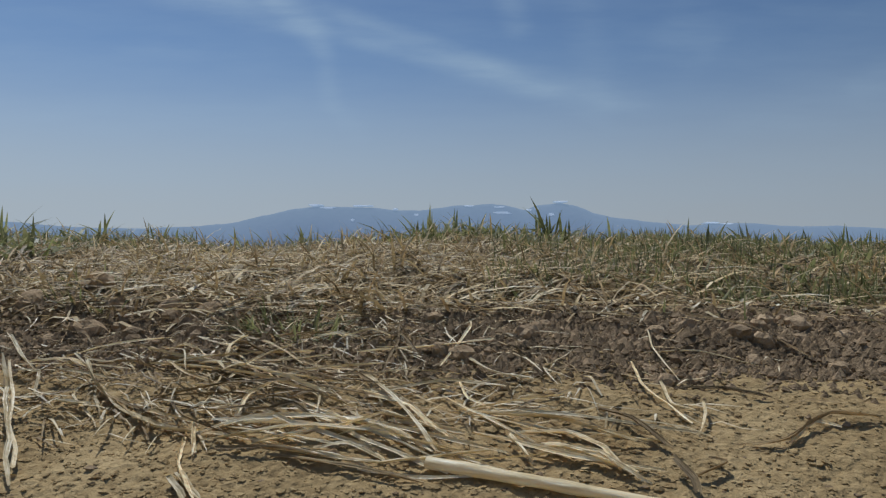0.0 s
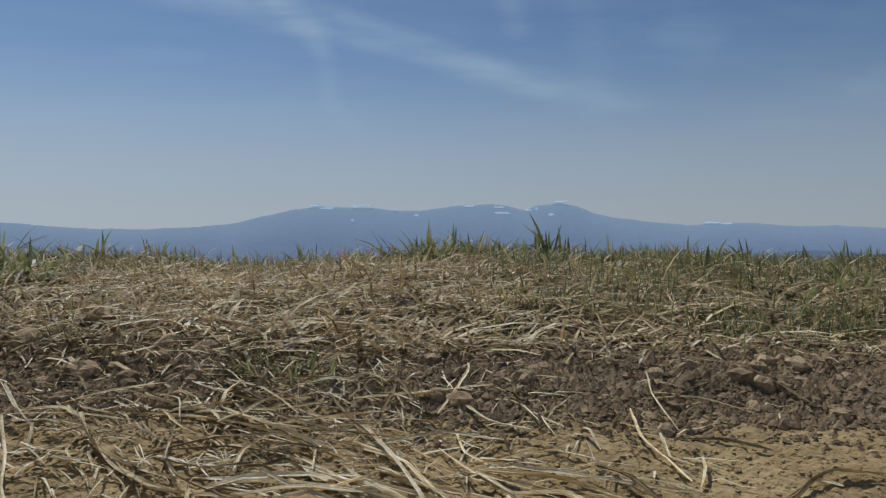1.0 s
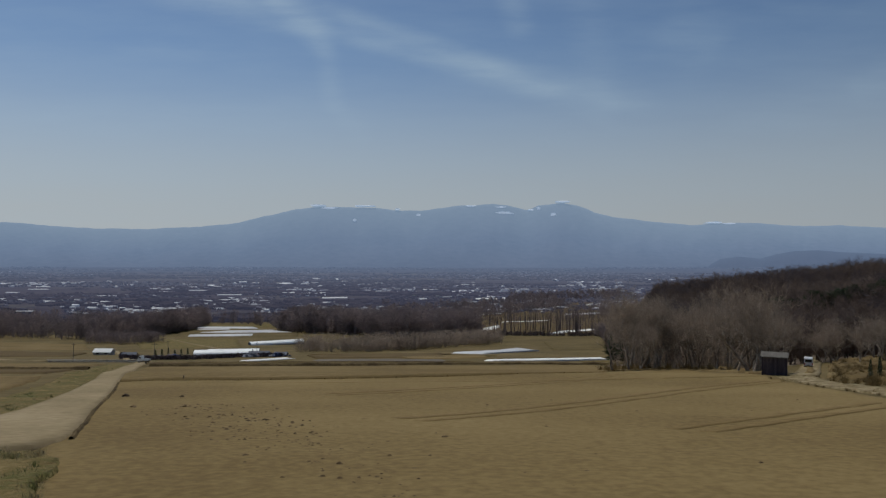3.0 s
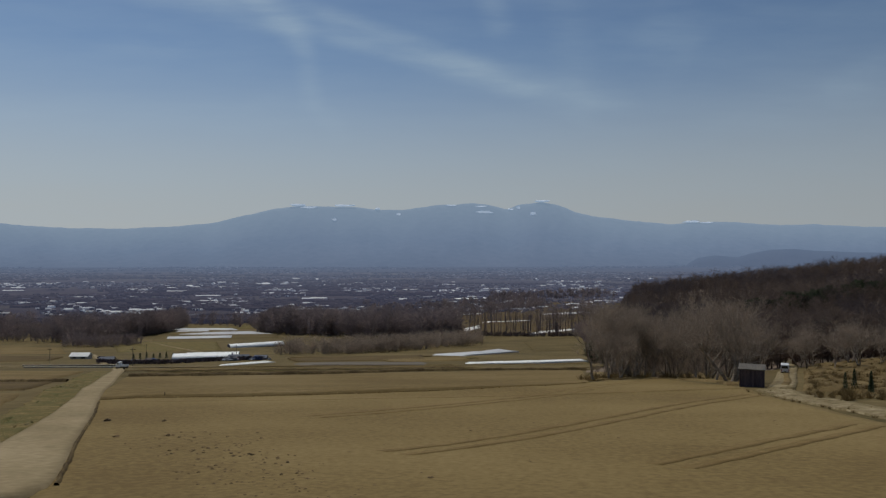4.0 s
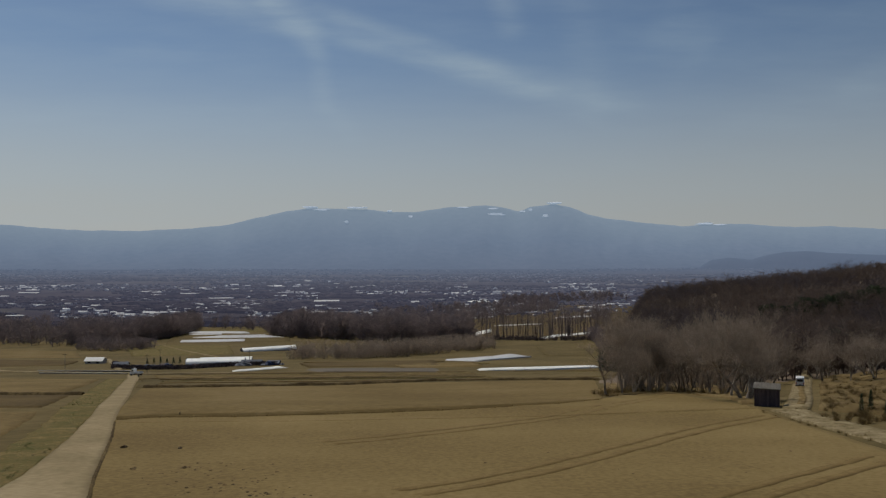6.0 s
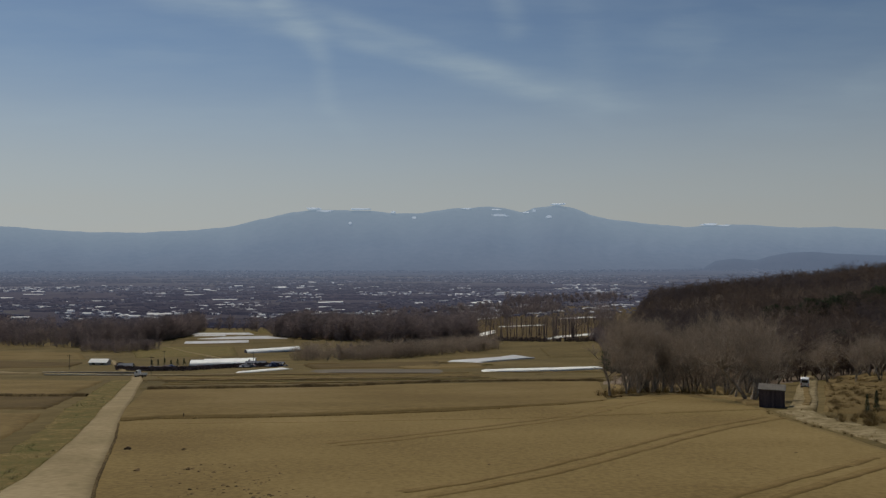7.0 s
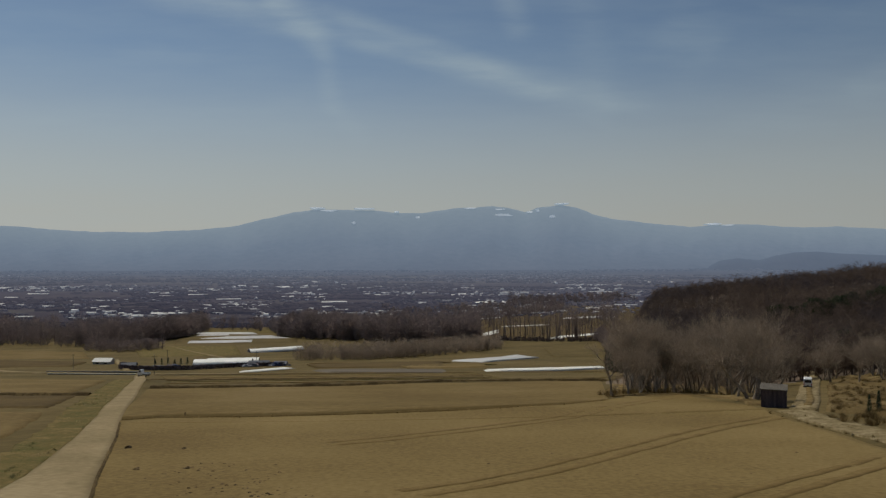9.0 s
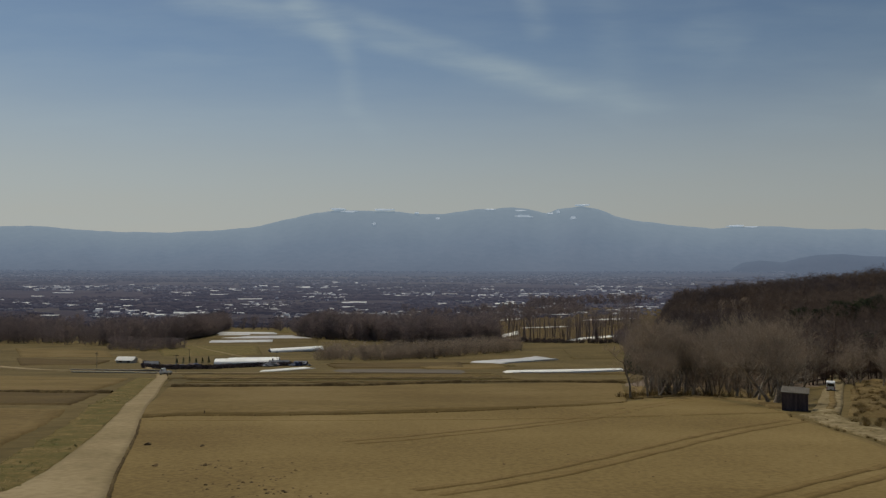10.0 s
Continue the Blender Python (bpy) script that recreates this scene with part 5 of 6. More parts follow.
def lane_spots(n):
    out = []
    for _ in range(n):
        y = r3.uniform(27, 100)
        if noise.noise(Vector((y * .12, 3, n * .01))) > -.2:
            out.append((float(np.interp(y, [p[1] for p in LANE_LEFT[2:]], [p[0] for p in LANE_LEFT[2:]])) - r3.uniform(0.2, 2.9), y, r3.uniform(0.10, 0.30)))
    return out


tuft_mass("spur_green_grass", spur_spots(230), M_GREEN, "rough green grass at the lane corner", 60, 1.0, 4000)
tuft_mass("spur_dry_grass", spur_spots(260), M_DRYGRASS, "rough straw coloured grass at the lane corner", 60, 1.0, 4300)
tuft_mass("lane_green_grass", lane_spots(260), M_GREEN, "rough green grass on the lane verge", 44, 1.0, 4600)
tuft_mass("lane_dry_grass", lane_spots(260), M_DRYGRASS, "rough straw coloured grass on the lane verge", 44, 1.0, 4900)


# ---------------------------------------------------------------- clods in the tilled field
def lump(seed, material=M_CLOD, flat=0.8):
    r2 = random.Random(seed)
    bm = bmesh.new()
    bmesh.ops.create_icosphere(bm, subdivisions=2, radius=1.0)
    off = Vector((r2.uniform(0, 50), r2.uniform(0, 50), 0))
    for v in bm.verts:
        v.co *= 1 + 0.5 * noise.noise(v.co * 1.1 + off) + 0.45 * noise.noise(v.co * 2.4 + off) + 0.2 * noise.noise(v.co * 5 + off)
        v.co.z *= flat
    me = bpy.data.meshes.new("clod")
    bm.to_mesh(me)
    bm.free()
    me.materials.append(material)
    return me


LUMPS = [lump(k) for k in range(8)]
FIELD_LUMPS = [lump(k + 20, M_CLOD_FIELD) for k in range(6)]


def clod(x, y, r, label, group, sink=0.2):
    r *= .9
    o = new("soil_clod", FIELD_LUMPS[r3.randrange(6)])
    o.matrix_basis = pose(x, y, height(x, y) + r * (0.5 - sink), 0, 0, r3.uniform(0, 360)) @ Matrix.Diagonal((r * r3.uniform(.8, 1.4), r * r3.uniform(.8, 1.2), r, 1))
    return tagged(o, label, "soil clod", group)


FIELD_CLODS = [(-19.2, 46.0, .22), (-5.4, 20.6, .09), (-2.66, 19.2, .10), (-0.6, 17.3, .07), (0.0, 25.0, .10), (1.9, 18.1, .06), (3.4, 18.3, .06), (2.8, 16.6, .05),
               (-1.5, 20.6, .08), (-0.4, 20.6, .07), (-6.2, 15.5, .05), (8.0, 19.4, .09), (-15.3, 37.5, .14), (-15.7, 45.6, .15), (-12.9, 37.9, .14), (5.1, 12.6, .05), (4.6, 12.4, .04)]
for x, y, r in FIELD_CLODS:
    clod(x, y, r, "dark clod of turned earth on the tilled field", "clods on the field")
def strew(x, y, r, into):
    """A clod added to the joined rest."""
    me = FIELD_LUMPS[r3.randrange(6)]
    a, sx = r3.uniform(0, 6.28), r * r3.uniform(.8, 1.4)
    z = height(x, y) + r * .3
    ca, sa = math.cos(a), math.sin(a)
    into.add([(x + (v.co.x * ca - v.co.y * sa) * sx, y + (v.co.x * sa + v.co.y * ca) * sx, z + v.co.z * r) for v in me.vertices], [tuple(p.vertices) for p in me.polygons])


rest = Shape()
for i in range(620):
    t = min(1.2, max(0, r3.gauss(.52, .32)))
    y = 15.5 + 20 * t
    x = -1.2 - 9.6 * t + r3.gauss(0, 0.8 + 0.9 * t)
    r = r3.uniform(.03, .072) * (0.6 + y / 45)
    if i < 200:
        clod(x, y, r, "dark clod of turned earth on the tilled field", "clods on the field")
    else:
        strew(x, y, r * .75, rest)
for i in range(150):
    y = r3.uniform(9, 44)
    strew(r3.uniform(-.34, .55) * y, y, r3.uniform(.012, .05) * (0.5 + y / 40), rest)
tagged(part("field_crumbs", rest, M_CLOD_FIELD), "small clods scattered over the tilled field", "soil clods", kind="stuff")
tuft_mass("track_tufts", [(r3.choice((28.6 - 1.3 * t, 32.6 - 1.9 * t, 30.7 - 1.5 * t)) + r3.gauss(0, .35), 69 - 26 * t, r3.uniform(.12, .4)) for t in (r3.random() for _ in range(70))], M_BRUSH,
          "dark tufts of dry grass on the gravel track", 50, 1.1, 5200)
bank_line = resample(UPPER_LINE, 100)
tuft_mass("bund_tufts", [(p.x, p.y + r3.gauss(0, .2), r3.uniform(.10, .30)) for p in (bank_line[r3.randrange(100)] for _ in range(120))], M_BRUSH,
          "small dry tufts on the earth bank", 36, 1.2, 5400)
post = Shape()
post.tube([(0, 0, -.3), (0, 0, .2), (.02, 0, .38)], [.05, .045, .04], 7)
post_ob = part("field_post", post, M_IRON)
post_ob.location = (-22.6, 66.2, height(-22.6, 66.2))
tagged(post_ob, "short dark post on the earth bank", "post")


# heaps and covered stacks in the farmyard
YARD_LUMPS = [lump(k + 60, m, .7) for k, m in enumerate((M_BLUE, M_HEDGE, M_SHED, M_BLUE, M_TILE_ROOF, M_HEDGE))]
for i in range(34):
    t = r3.random()
    x, y = (-122 + 26 * t, 300 + 14 * t) if i % 3 == 0 else (-92 + 26 * t, 316 + 12 * t + r3.uniform(-3, 5))
    k = r3.randrange(6)
    o = new("yard_mound", YARD_LUMPS[k])
    r = r3.uniform(.7, 1.7)
    o.matrix_basis = pose(x, y, height(x, y) + r * .35, 0, 0, r3.uniform(-20, 20)) @ Matrix.Diagonal((r * r3.uniform(1, 2.2), r, r * r3.uniform(.7, 1.1), 1))
    tagged(o, ("dark blue covered heap in the farmyard", "dark brush heap in the farmyard", "dark stacked goods in the farmyard", "dark blue covered heap in the farmyard",
               "grey covered stack in the farmyard", "dark brush heap in the farmyard")[k], "mound", "mounds in the farmyard")


# ---------------------------------------------------------------- town on the plain
def town(name, spots, material, label, seed, size):
    r2 = np.random.RandomState(seed)
    V, F = [], []
    for x, y in spots:
        k = 0.8 + y / 3000
        w, d, h = r2.uniform(*size) * k, r2.uniform(*size) * k * 0.45, r2.uniform(1.2, 2.4) * (0.8 + y / 4000)
        t = r2.choice([0.0, 0.12, -0.1, 1.57])
        z = height(x, y)
        c, s = math.cos(t), math.sin(t)
        b = len(V)
        for zz in (z - 1, z + h):
            for px, py in ((-w / 2, -d / 2), (w / 2, -d / 2), (w / 2, d / 2), (-w / 2, d / 2)):
                V.append((x + px * c - py * s, y + px * s + py * c, zz))
        for px in (-w / 2, w / 2):
            V.append((x + px * c, y + px * s, z + h + d * .25))
        F += [(b, b + 1, b + 5, b + 4), (b + 1, b + 2, b + 6, b + 9, b + 5), (b + 2, b + 3, b + 7, b + 6), (b + 3, b, b + 4, b + 8, b + 7),
              (b + 4, b + 5, b + 9, b + 8), (b + 6, b + 7, b + 8, b + 9)]
    me = bpy.data.meshes.new(name)
    me.from_pydata(V, [], F)
    me.materials.append(material)
    me.update()
    return tagged(new(name, me), label, "town", kind="stuff")


def town_spots(n, y0, y1, gate, seed, power=1.0):
    r2 = np.random.RandomState(seed)
    out = []
    while len(out) < n:
        y = y0 * (y1 / y0) ** (r2.uniform() ** power)
        x = r2.uniform(-.66, .66) * y
        if (x > 0.30 * y and y < 2600) or (x > 0.08 * y and y < 1700 and r2.uniform() < .6):
            continue
        v = noise.noise(Vector((x * 0.0016, y * 0.006 * (1000 / y) ** .4, 3.1))) + 0.5 * noise.noise(Vector((x * 0.007, y * 0.016, 5)))
        if v > gate:
            out.append((x, y))
    return out


def cluster(n, u0, u1, y0, y1, seed):
    """A thicker group of buildings between two bearings."""
    r2 = np.random.RandomState(seed)
    y = r2.uniform(y0, y1, n)
    return list(zip(r2.uniform(u0, u1, n) * y, y))


GROUPS = [(-.50, -.355, 930, 1180), (-.35, -.287, 1060, 1240), (-.283, -.224, 1130, 1300), (-.25, -.135, 970, 1210), (-.135, -.06, 960, 1130), (-.21, -.155, 1400, 1650),
          (-.59, -.47, 1750, 1980), (-.35, -.27, 830, 960), (.0, .13, 1350, 1580), (.16, .23, 1750, 2050), (-.11, -.04, 1520, 1680)]
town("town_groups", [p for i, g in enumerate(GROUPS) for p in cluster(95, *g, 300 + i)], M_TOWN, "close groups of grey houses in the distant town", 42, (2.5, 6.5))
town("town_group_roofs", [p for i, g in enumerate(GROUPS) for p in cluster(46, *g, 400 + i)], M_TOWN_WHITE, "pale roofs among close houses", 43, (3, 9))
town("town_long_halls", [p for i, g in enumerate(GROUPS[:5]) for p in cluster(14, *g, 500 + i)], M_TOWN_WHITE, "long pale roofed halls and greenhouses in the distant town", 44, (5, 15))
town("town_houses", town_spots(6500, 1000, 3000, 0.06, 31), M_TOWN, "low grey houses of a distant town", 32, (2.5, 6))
town("town_far", town_spots(3200, 2600, 4500, 0.0, 35), M_TOWN_FAR, "far edge of a town with blue haze painted in", 36, (4, 9))
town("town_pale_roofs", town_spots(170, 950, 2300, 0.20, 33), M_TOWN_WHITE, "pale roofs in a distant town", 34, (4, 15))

r4 = random.Random(90)


def house_kind(w, d, h, roof):
    s, r = Shape(), Shape()
    s.box(-w / 2, -d / 2, -1, w / 2, d / 2, h)
    s.add([(-w / 2, -d / 2, h), (-w / 2, d / 2, h), (-w / 2, 0, h + d * .28), (w / 2, -d / 2, h), (w / 2, d / 2, h), (w / 2, 0, h + d * .28)], [(0, 2, 1), (3, 4, 5)])
    e = .25
    for sy in (-1, 1):
        r.add([(-w / 2 - e, sy * (d / 2 + e), h - .12), (w / 2 + e, sy * (d / 2 + e), h - .12), (w / 2 + e, 0, h + d * .28 + .1), (-w / 2 - e, 0, h + d * .28 + .1),
               (-w / 2 - e, sy * (d / 2 + e), h), (w / 2 + e, sy * (d / 2 + e), h), (w / 2 + e, 0, h + d * .28 + .4), (-w / 2 - e, 0, h + d * .28 + .4)],
              [(0, 1, 2, 3), (4, 5, 6, 7), (0, 1, 5, 4), (1, 2, 6, 5), (3, 0, 4, 7)])
    return s.mesh("wall", M_TOWN), r.mesh("roof", roof)


HOUSES = [house_kind(5.0, 3.6, 2.6, M_TOWN), house_kind(6.0, 4.0, 1.8, M_TOWN_WHITE), house_kind(4.6, 3.2, 2.6, M_TOWN), house_kind(7.0, 4.0, 2.2, M_TILE_ROOF)]
for x, y in town_spots(170, 960, 1450, 0.0, 41):
    root = thing("house", (x, y, height(x, y)), "small two storey house at the edge of the town", "house", "houses at the edge of the town", r4.choice((0, 8, -10, 90)))
    for nm, me in zip(("wall", "roof"), HOUSES[r4.randrange(4)]):
        new(nm, me).parent = root
for i in range(40):
    y = 950 * 2.1 ** r4.random()
    x = r4.uniform(-.6, .22) * y
    w, d, h = r4.uniform(12, 42) * (0.7 + y / 3500), r4.uniform(5, 10), r4.uniform(1.5, 2.6)
    root = thing("warehouse", (x, y, height(x, y)), "long pale roofed hall in the distant town", "hall", "halls of the distant town", r4.uniform(-8, 8))
    s = Shape()
    s.box(-w / 2, -d / 2, -1, w / 2, d / 2, h)
    part("wall", s, M_TOWN, root)
    s = Shape()
    e = 0.3
    s.add([(-w / 2 - e, -d / 2 - e, h), (w / 2 + e, -d / 2 - e, h), (w / 2 + e, 0, h + d * .16), (-w / 2 - e, 0, h + d * .16), (w / 2 + e, d / 2 + e, h), (-w / 2 - e, d / 2 + e, h)],
          [(0, 1, 2, 3), (3, 2, 4, 5), (0, 3, 5), (1, 4, 2), (0, 5, 4, 1)])
    part("roof", s, M_TOWN_WHITE, root)
drape("field_beyond_trees", [(22, 1240), (12, 632)], [(318, 1240), (158, 645)], M_FIELD_DARK, 0.7, 24, 16, "dull olive ground with thin trees", "field", rough=0.15, wave=2.0)
# pale snow and film covered plots behind the thin trees
WHITE_PLOTS = [([(104, 693), (83, 634)], [(145, 730), (138, 699)]), ([(37, 734), (32, 670)], [(55, 786), (51, 726)]), ([(1, 770), (-1, 753)], [(11, 778), (11, 760)]),
               ([(68, 845), (60, 824)], [(118, 869), (116, 853)]), ([(158, 978), (143, 949)], [(221, 1019), (219, 976)]), ([(154, 729), (146, 706)], [(181, 771), (173, 736)]),
               ([(140, 1108), (135, 1083)], [(182, 1129), (179, 1106)]), ([(220, 1188), (211, 1151)], [(305, 1282), (292, 1225)]),
               ([(53, 1325), (46, 1279)], [(91, 1390), (108, 1338)]), ([(40, 963), (37, 934)], [(72, 993), (71, 971)])]
for side_a, side_b in WHITE_PLOTS:
    drape("field_white_plot", side_a, side_b, M_FILM, 0.9, 8, 8, "white covered plot behind thin bare trees", "plastic film", rough=0.2, wave=1.5)


# ---------------------------------------------------------------- far mountains
def skyline(name, crest, dist, foot_z, depth, material, label, seed, rough):
    """A mountain range as relief: crest heights by bearing, spurs running down to the plain."""
    us, vs = [c[0] for c in crest], [c[1] for c in crest]
    n, m = 420, 26
    s = Shape()
    for i in range(n + 1):
        u = us[0] + (us[-1] - us[0]) * i / n
        top = np.interp(u, us, vs) * dist
        top += rough * (noise.noise(Vector((u * 40, seed, 0))) + 0.5 * noise.noise(Vector((u * 110, seed, 1))))
        for j in range(m + 1):
            t = j / m
            y = dist - depth * (1 - t)
            z = foot_z + (top - foot_z) * (t ** 1.25)
            env = math.sin(math.pi * min(1, t * 1.02)) if t < 1 else 0
            q = Vector((u * 26 + 0.6 * math.sin(t * 3), t * 1.3, seed))
            z += env * (16 * noise.noise(q) + 9 * noise.noise(q * 2.7)) * (depth / 900)
            s.v.append((u * y, y, z))
        s.v.append((u * (dist + 120), dist + 120, foot_z))
    w = m + 2
    for i in range(n):
        for j in range(m + 1):
            k = i * w + j
            s.f.append((k, k + w, k + w + 1, k + 1))
    s.m = [0] * len(s.f)
    return tagged(part(name, s, material, smooth=True), label, "mountains", kind="structure")


CREST = [(-0.75, .030), (-0.578, .0353), (-0.533, .0317), (-0.467, .0272), (-0.393, .0265), (-0.32, .0287), (-0.268, .0346), (-0.224, .0449), (-0.194, .0523),
         (-0.165, .0545), (-0.106, .0545), (-0.062, .0508), (-0.032, .0493), (-0.010, .0530), (0.012, .0560), (0.063, .0589), (0.085, .0560), (0.108, .0508),
         (0.122, .0567), (0.152, .0604), (0.174, .0560), (0.196, .0471), (0.218, .0420), (0.27, .0361), (0.321, .0309), (0.351, .0331), (0.402, .0346), (0.439, .0317),
         (0.468, .0302), (0.513, .0317), (0.577, .0280), (0.75, .025)]
# the blue haze on range and hill is emission in their materials
skyline("backdrop_mountains", CREST, 4650, -100, 900, M_MOUNT, "long mountain range with traces of snow, blue haze painted in", 3.3, 5)
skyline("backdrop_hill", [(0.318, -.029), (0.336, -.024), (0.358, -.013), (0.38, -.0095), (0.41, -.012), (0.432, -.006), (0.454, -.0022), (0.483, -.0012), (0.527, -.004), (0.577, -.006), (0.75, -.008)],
        3900, -112, 420, M_FARHILL, "low wooded hill with blue haze painted in", 8.1, 2)


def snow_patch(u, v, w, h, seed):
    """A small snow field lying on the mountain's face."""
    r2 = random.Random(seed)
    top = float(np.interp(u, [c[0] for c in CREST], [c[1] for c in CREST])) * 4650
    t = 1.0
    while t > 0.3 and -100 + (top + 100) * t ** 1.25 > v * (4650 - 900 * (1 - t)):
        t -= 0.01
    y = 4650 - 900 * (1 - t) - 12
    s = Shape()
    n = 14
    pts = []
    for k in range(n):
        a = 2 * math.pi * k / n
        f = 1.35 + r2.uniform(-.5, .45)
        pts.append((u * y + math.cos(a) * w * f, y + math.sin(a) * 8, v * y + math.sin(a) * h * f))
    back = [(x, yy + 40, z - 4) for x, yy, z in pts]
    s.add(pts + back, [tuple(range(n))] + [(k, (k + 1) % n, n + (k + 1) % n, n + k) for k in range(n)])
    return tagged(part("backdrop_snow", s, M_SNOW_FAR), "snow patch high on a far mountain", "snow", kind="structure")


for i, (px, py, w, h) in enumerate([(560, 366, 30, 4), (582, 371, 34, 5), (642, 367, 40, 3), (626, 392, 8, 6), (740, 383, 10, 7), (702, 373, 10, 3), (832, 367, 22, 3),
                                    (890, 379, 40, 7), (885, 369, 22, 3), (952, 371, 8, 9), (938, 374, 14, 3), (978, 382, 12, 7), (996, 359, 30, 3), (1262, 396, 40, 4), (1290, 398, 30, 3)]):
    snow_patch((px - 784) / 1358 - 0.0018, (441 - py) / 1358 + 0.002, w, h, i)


# ---------------------------------------------------------------- straw, grass and clods on the bank top
def bank_z(x, y):
    return height(x, y) + relief(x, y)


def stalk(pts, width, lift, label, material=M_STRAW, squash=0.55):
    """A dry stalk through plan points, lying on the soil: flat, cupped strips that twist, kink and split, or a round stem when squash is 1."""
    ctrl = [Vector((x, y, bank_z(x, y) + width * .4 + h)) for (x, y), h in zip(pts, lift)]
    seed = Vector((pts[0][0] * 91, pts[0][1] * 73, 0))
    n = 6
    path = []
    for i in range(len(ctrl) - 1):
        p0, p1, p2, p3 = ctrl[max(i - 1, 0)], ctrl[i], ctrl[i + 1], ctrl[min(i + 2, len(ctrl) - 1)]
        for k in range(n):
            t = k / n
            curve = 0.5 * ((2 * p1) + (p2 - p0) * t + (2 * p0 - 5 * p1 + 4 * p2 - p3) * t * t + (3 * p1 - p0 - 3 * p2 + p3) * t ** 3)
            path.append(curve.lerp(p1.lerp(p2, t), 0.45))
    path.append(ctrl[-1])
    m = len(path)
    s = Shape()
    if squash >= 1:
        ring = [math.cos(i * .42) ** 10 * .12 for i in range(m)]
        path = [p + Vector((noise.noise(p * 40), noise.noise(p * 40 + Vector((9, 0, 0))), 0)) * width * 0.15 for p in path]
        s.tube(path, [width / 2 * (.94 + ring[i] + .05 * noise.noise(p * 150)) * (.8 + .2 * i / m) for i, p in enumerate(path)], 9, .8)
        return tagged(part("straw_stalk", s, material, smooth=True), label, "straw", "straw on the bank")
    strips = 1 if width < .0030 else 2 if width < .0050 else 3
    for q in range(strips):
        off = seed + Vector((q * 5.3, 0, 2.1))
        spread = (q - (strips - 1) / 2) * width * .42
        wide = width * (1.0 if strips == 1 else .62) / 2
        first, last = (0, m) if q == 0 else (int(m * .12 * q), m - int(m * .10 * q))
        verts, faces, count = [], [], 0
        for i in range(first, last):
            p = path[i]
            d = (path[min(i + 1, m - 1)] - path[max(i - 1, 0)]).normalized()
            a = d.cross(Vector((0, 0, 1)))
            a = a.normalized() if a.length > 1e-6 else Vector((1, 0, 0))
            b = a.cross(d)
            turn = 1.1 * noise.noise(p * 22 + off) + .9 * noise.noise(off) + (q - 1) * .3
            c, z = math.cos(turn), math.sin(turn)
            a, b = a * c + b * z, b * c - a * z
            f = i / (m - 1)
            fan = 1 + 2.2 * max(0, f - .65) + 1.2 * max(0, .3 - f)
            at = p + a * spread * fan + Vector((noise.noise(p * 45 + off), noise.noise(p * 45 - off), .6 * abs(noise.noise(p * 60 + off)))) * width * .5
            w = wide * (.35 + .65 * min(1, 5 * min(f + .06, 1.04 - f))) * (1 + .25 * noise.noise(p * 90 + off))
            cup = .55 + .5 * noise.noise(p * 30 - off)
            for u, ridge in ((-1, 0), (-.62, .16), (-.3, -.04), (.05, .14), (.4, -.05), (.7, .12), (1, 0)):
                verts.append(at + a * u * w + b * w * (cup * u * u + ridge))
            verts.append(at + b * w * -.28)
            count += 1
        for i in range(count - 1):
            for k in range(8):
                k2 = (k + 1) % 8
                faces.append((i * 8 + k, i * 8 + k2, i * 8 + 8 + k2, i * 8 + 8 + k))
        faces += [tuple(range(8))[::-1], tuple((count - 1) * 8 + k for k in range(8))]
        s.add(verts, faces)
    return tagged(part("straw_stalk", s, material), label, "straw", "straw on the bank")


W = "pale dry straw stalk lying on bare soil"
stalk([(0.103, 0.355), (0.070, 0.368), (0.033, 0.380), (-0.008, 0.394)], .0087, (.000, .000, .000, .001), "thick pale dry stalk lying on bare soil", squash=1)
stalk([(-0.004, 0.402), (-0.029, 0.420), (-0.072, 0.440), (-0.111, 0.440), (-0.138, 0.426)], .0048, (.003, .005, .005, .005, .001), W)
stalk([(0.010, 0.399), (-0.032, 0.416), (-0.058, 0.428), (-0.091, 0.435), (-0.123, 0.435)], .0038, (.004, .005, .003, .003, .002), W)
stalk([(-0.033, 0.436), (-0.057, 0.424), (-0.081, 0.418), (-0.097, 0.420)], .0038, (.006, .005, .003, .001), W)
stalk([(-0.137, 0.425), (-0.163, 0.432), (-0.198, 0.460), (-0.217, 0.477), (-0.236, 0.495)], .0046, (.001, .002, .003, .006, .018), "curved pale dry leaf blade on bare soil")
stalk([(-0.056, 0.462), (-0.096, 0.493), (-0.130, 0.513), (-0.177, 0.531), (-0.228, 0.561)], .0048, (.002, .003, .003, .003, .003), W)
stalk([(-0.078, 0.476), (-0.111, 0.497), (-0.152, 0.513), (-0.198, 0.519)], .0034, (.002, .003, .003, .002), W)
stalk([(-0.106, 0.489), (-0.119, 0.470), (-0.122, 0.449)], .0026, (.006, .004, .001), W)
stalk([(-0.208, 0.371), (-0.236, 0.418), (-0.258, 0.456), (-0.270, 0.474)], .0044, (.001, .006, .014, .026), "bent dry stalk standing at an angle")
stalk([(-0.268, 0.505), (-0.283, 0.515), (-0.300, 0.530)], .0032, (.004, .014, .022), W)
stalk([(-0.131, 0.401), (-0.136, 0.418), (-0.138, 0.430)], .0034, (.001, .004, .006), W)
stalk([(0.038, 0.425), (0.067, 0.421), (0.085, 0.403), (0.092, 0.383)], .0038, (.002, .004, .004, .001), W)
stalk([(0.035, 0.420), (0.042, 0.404), (0.046, 0.397)], .0040, (.004, .003, .001), W)
stalk([(0.052, 0.413), (0.072, 0.399), (0.096, 0.381)], .0044, (.003, .005, .002), W)
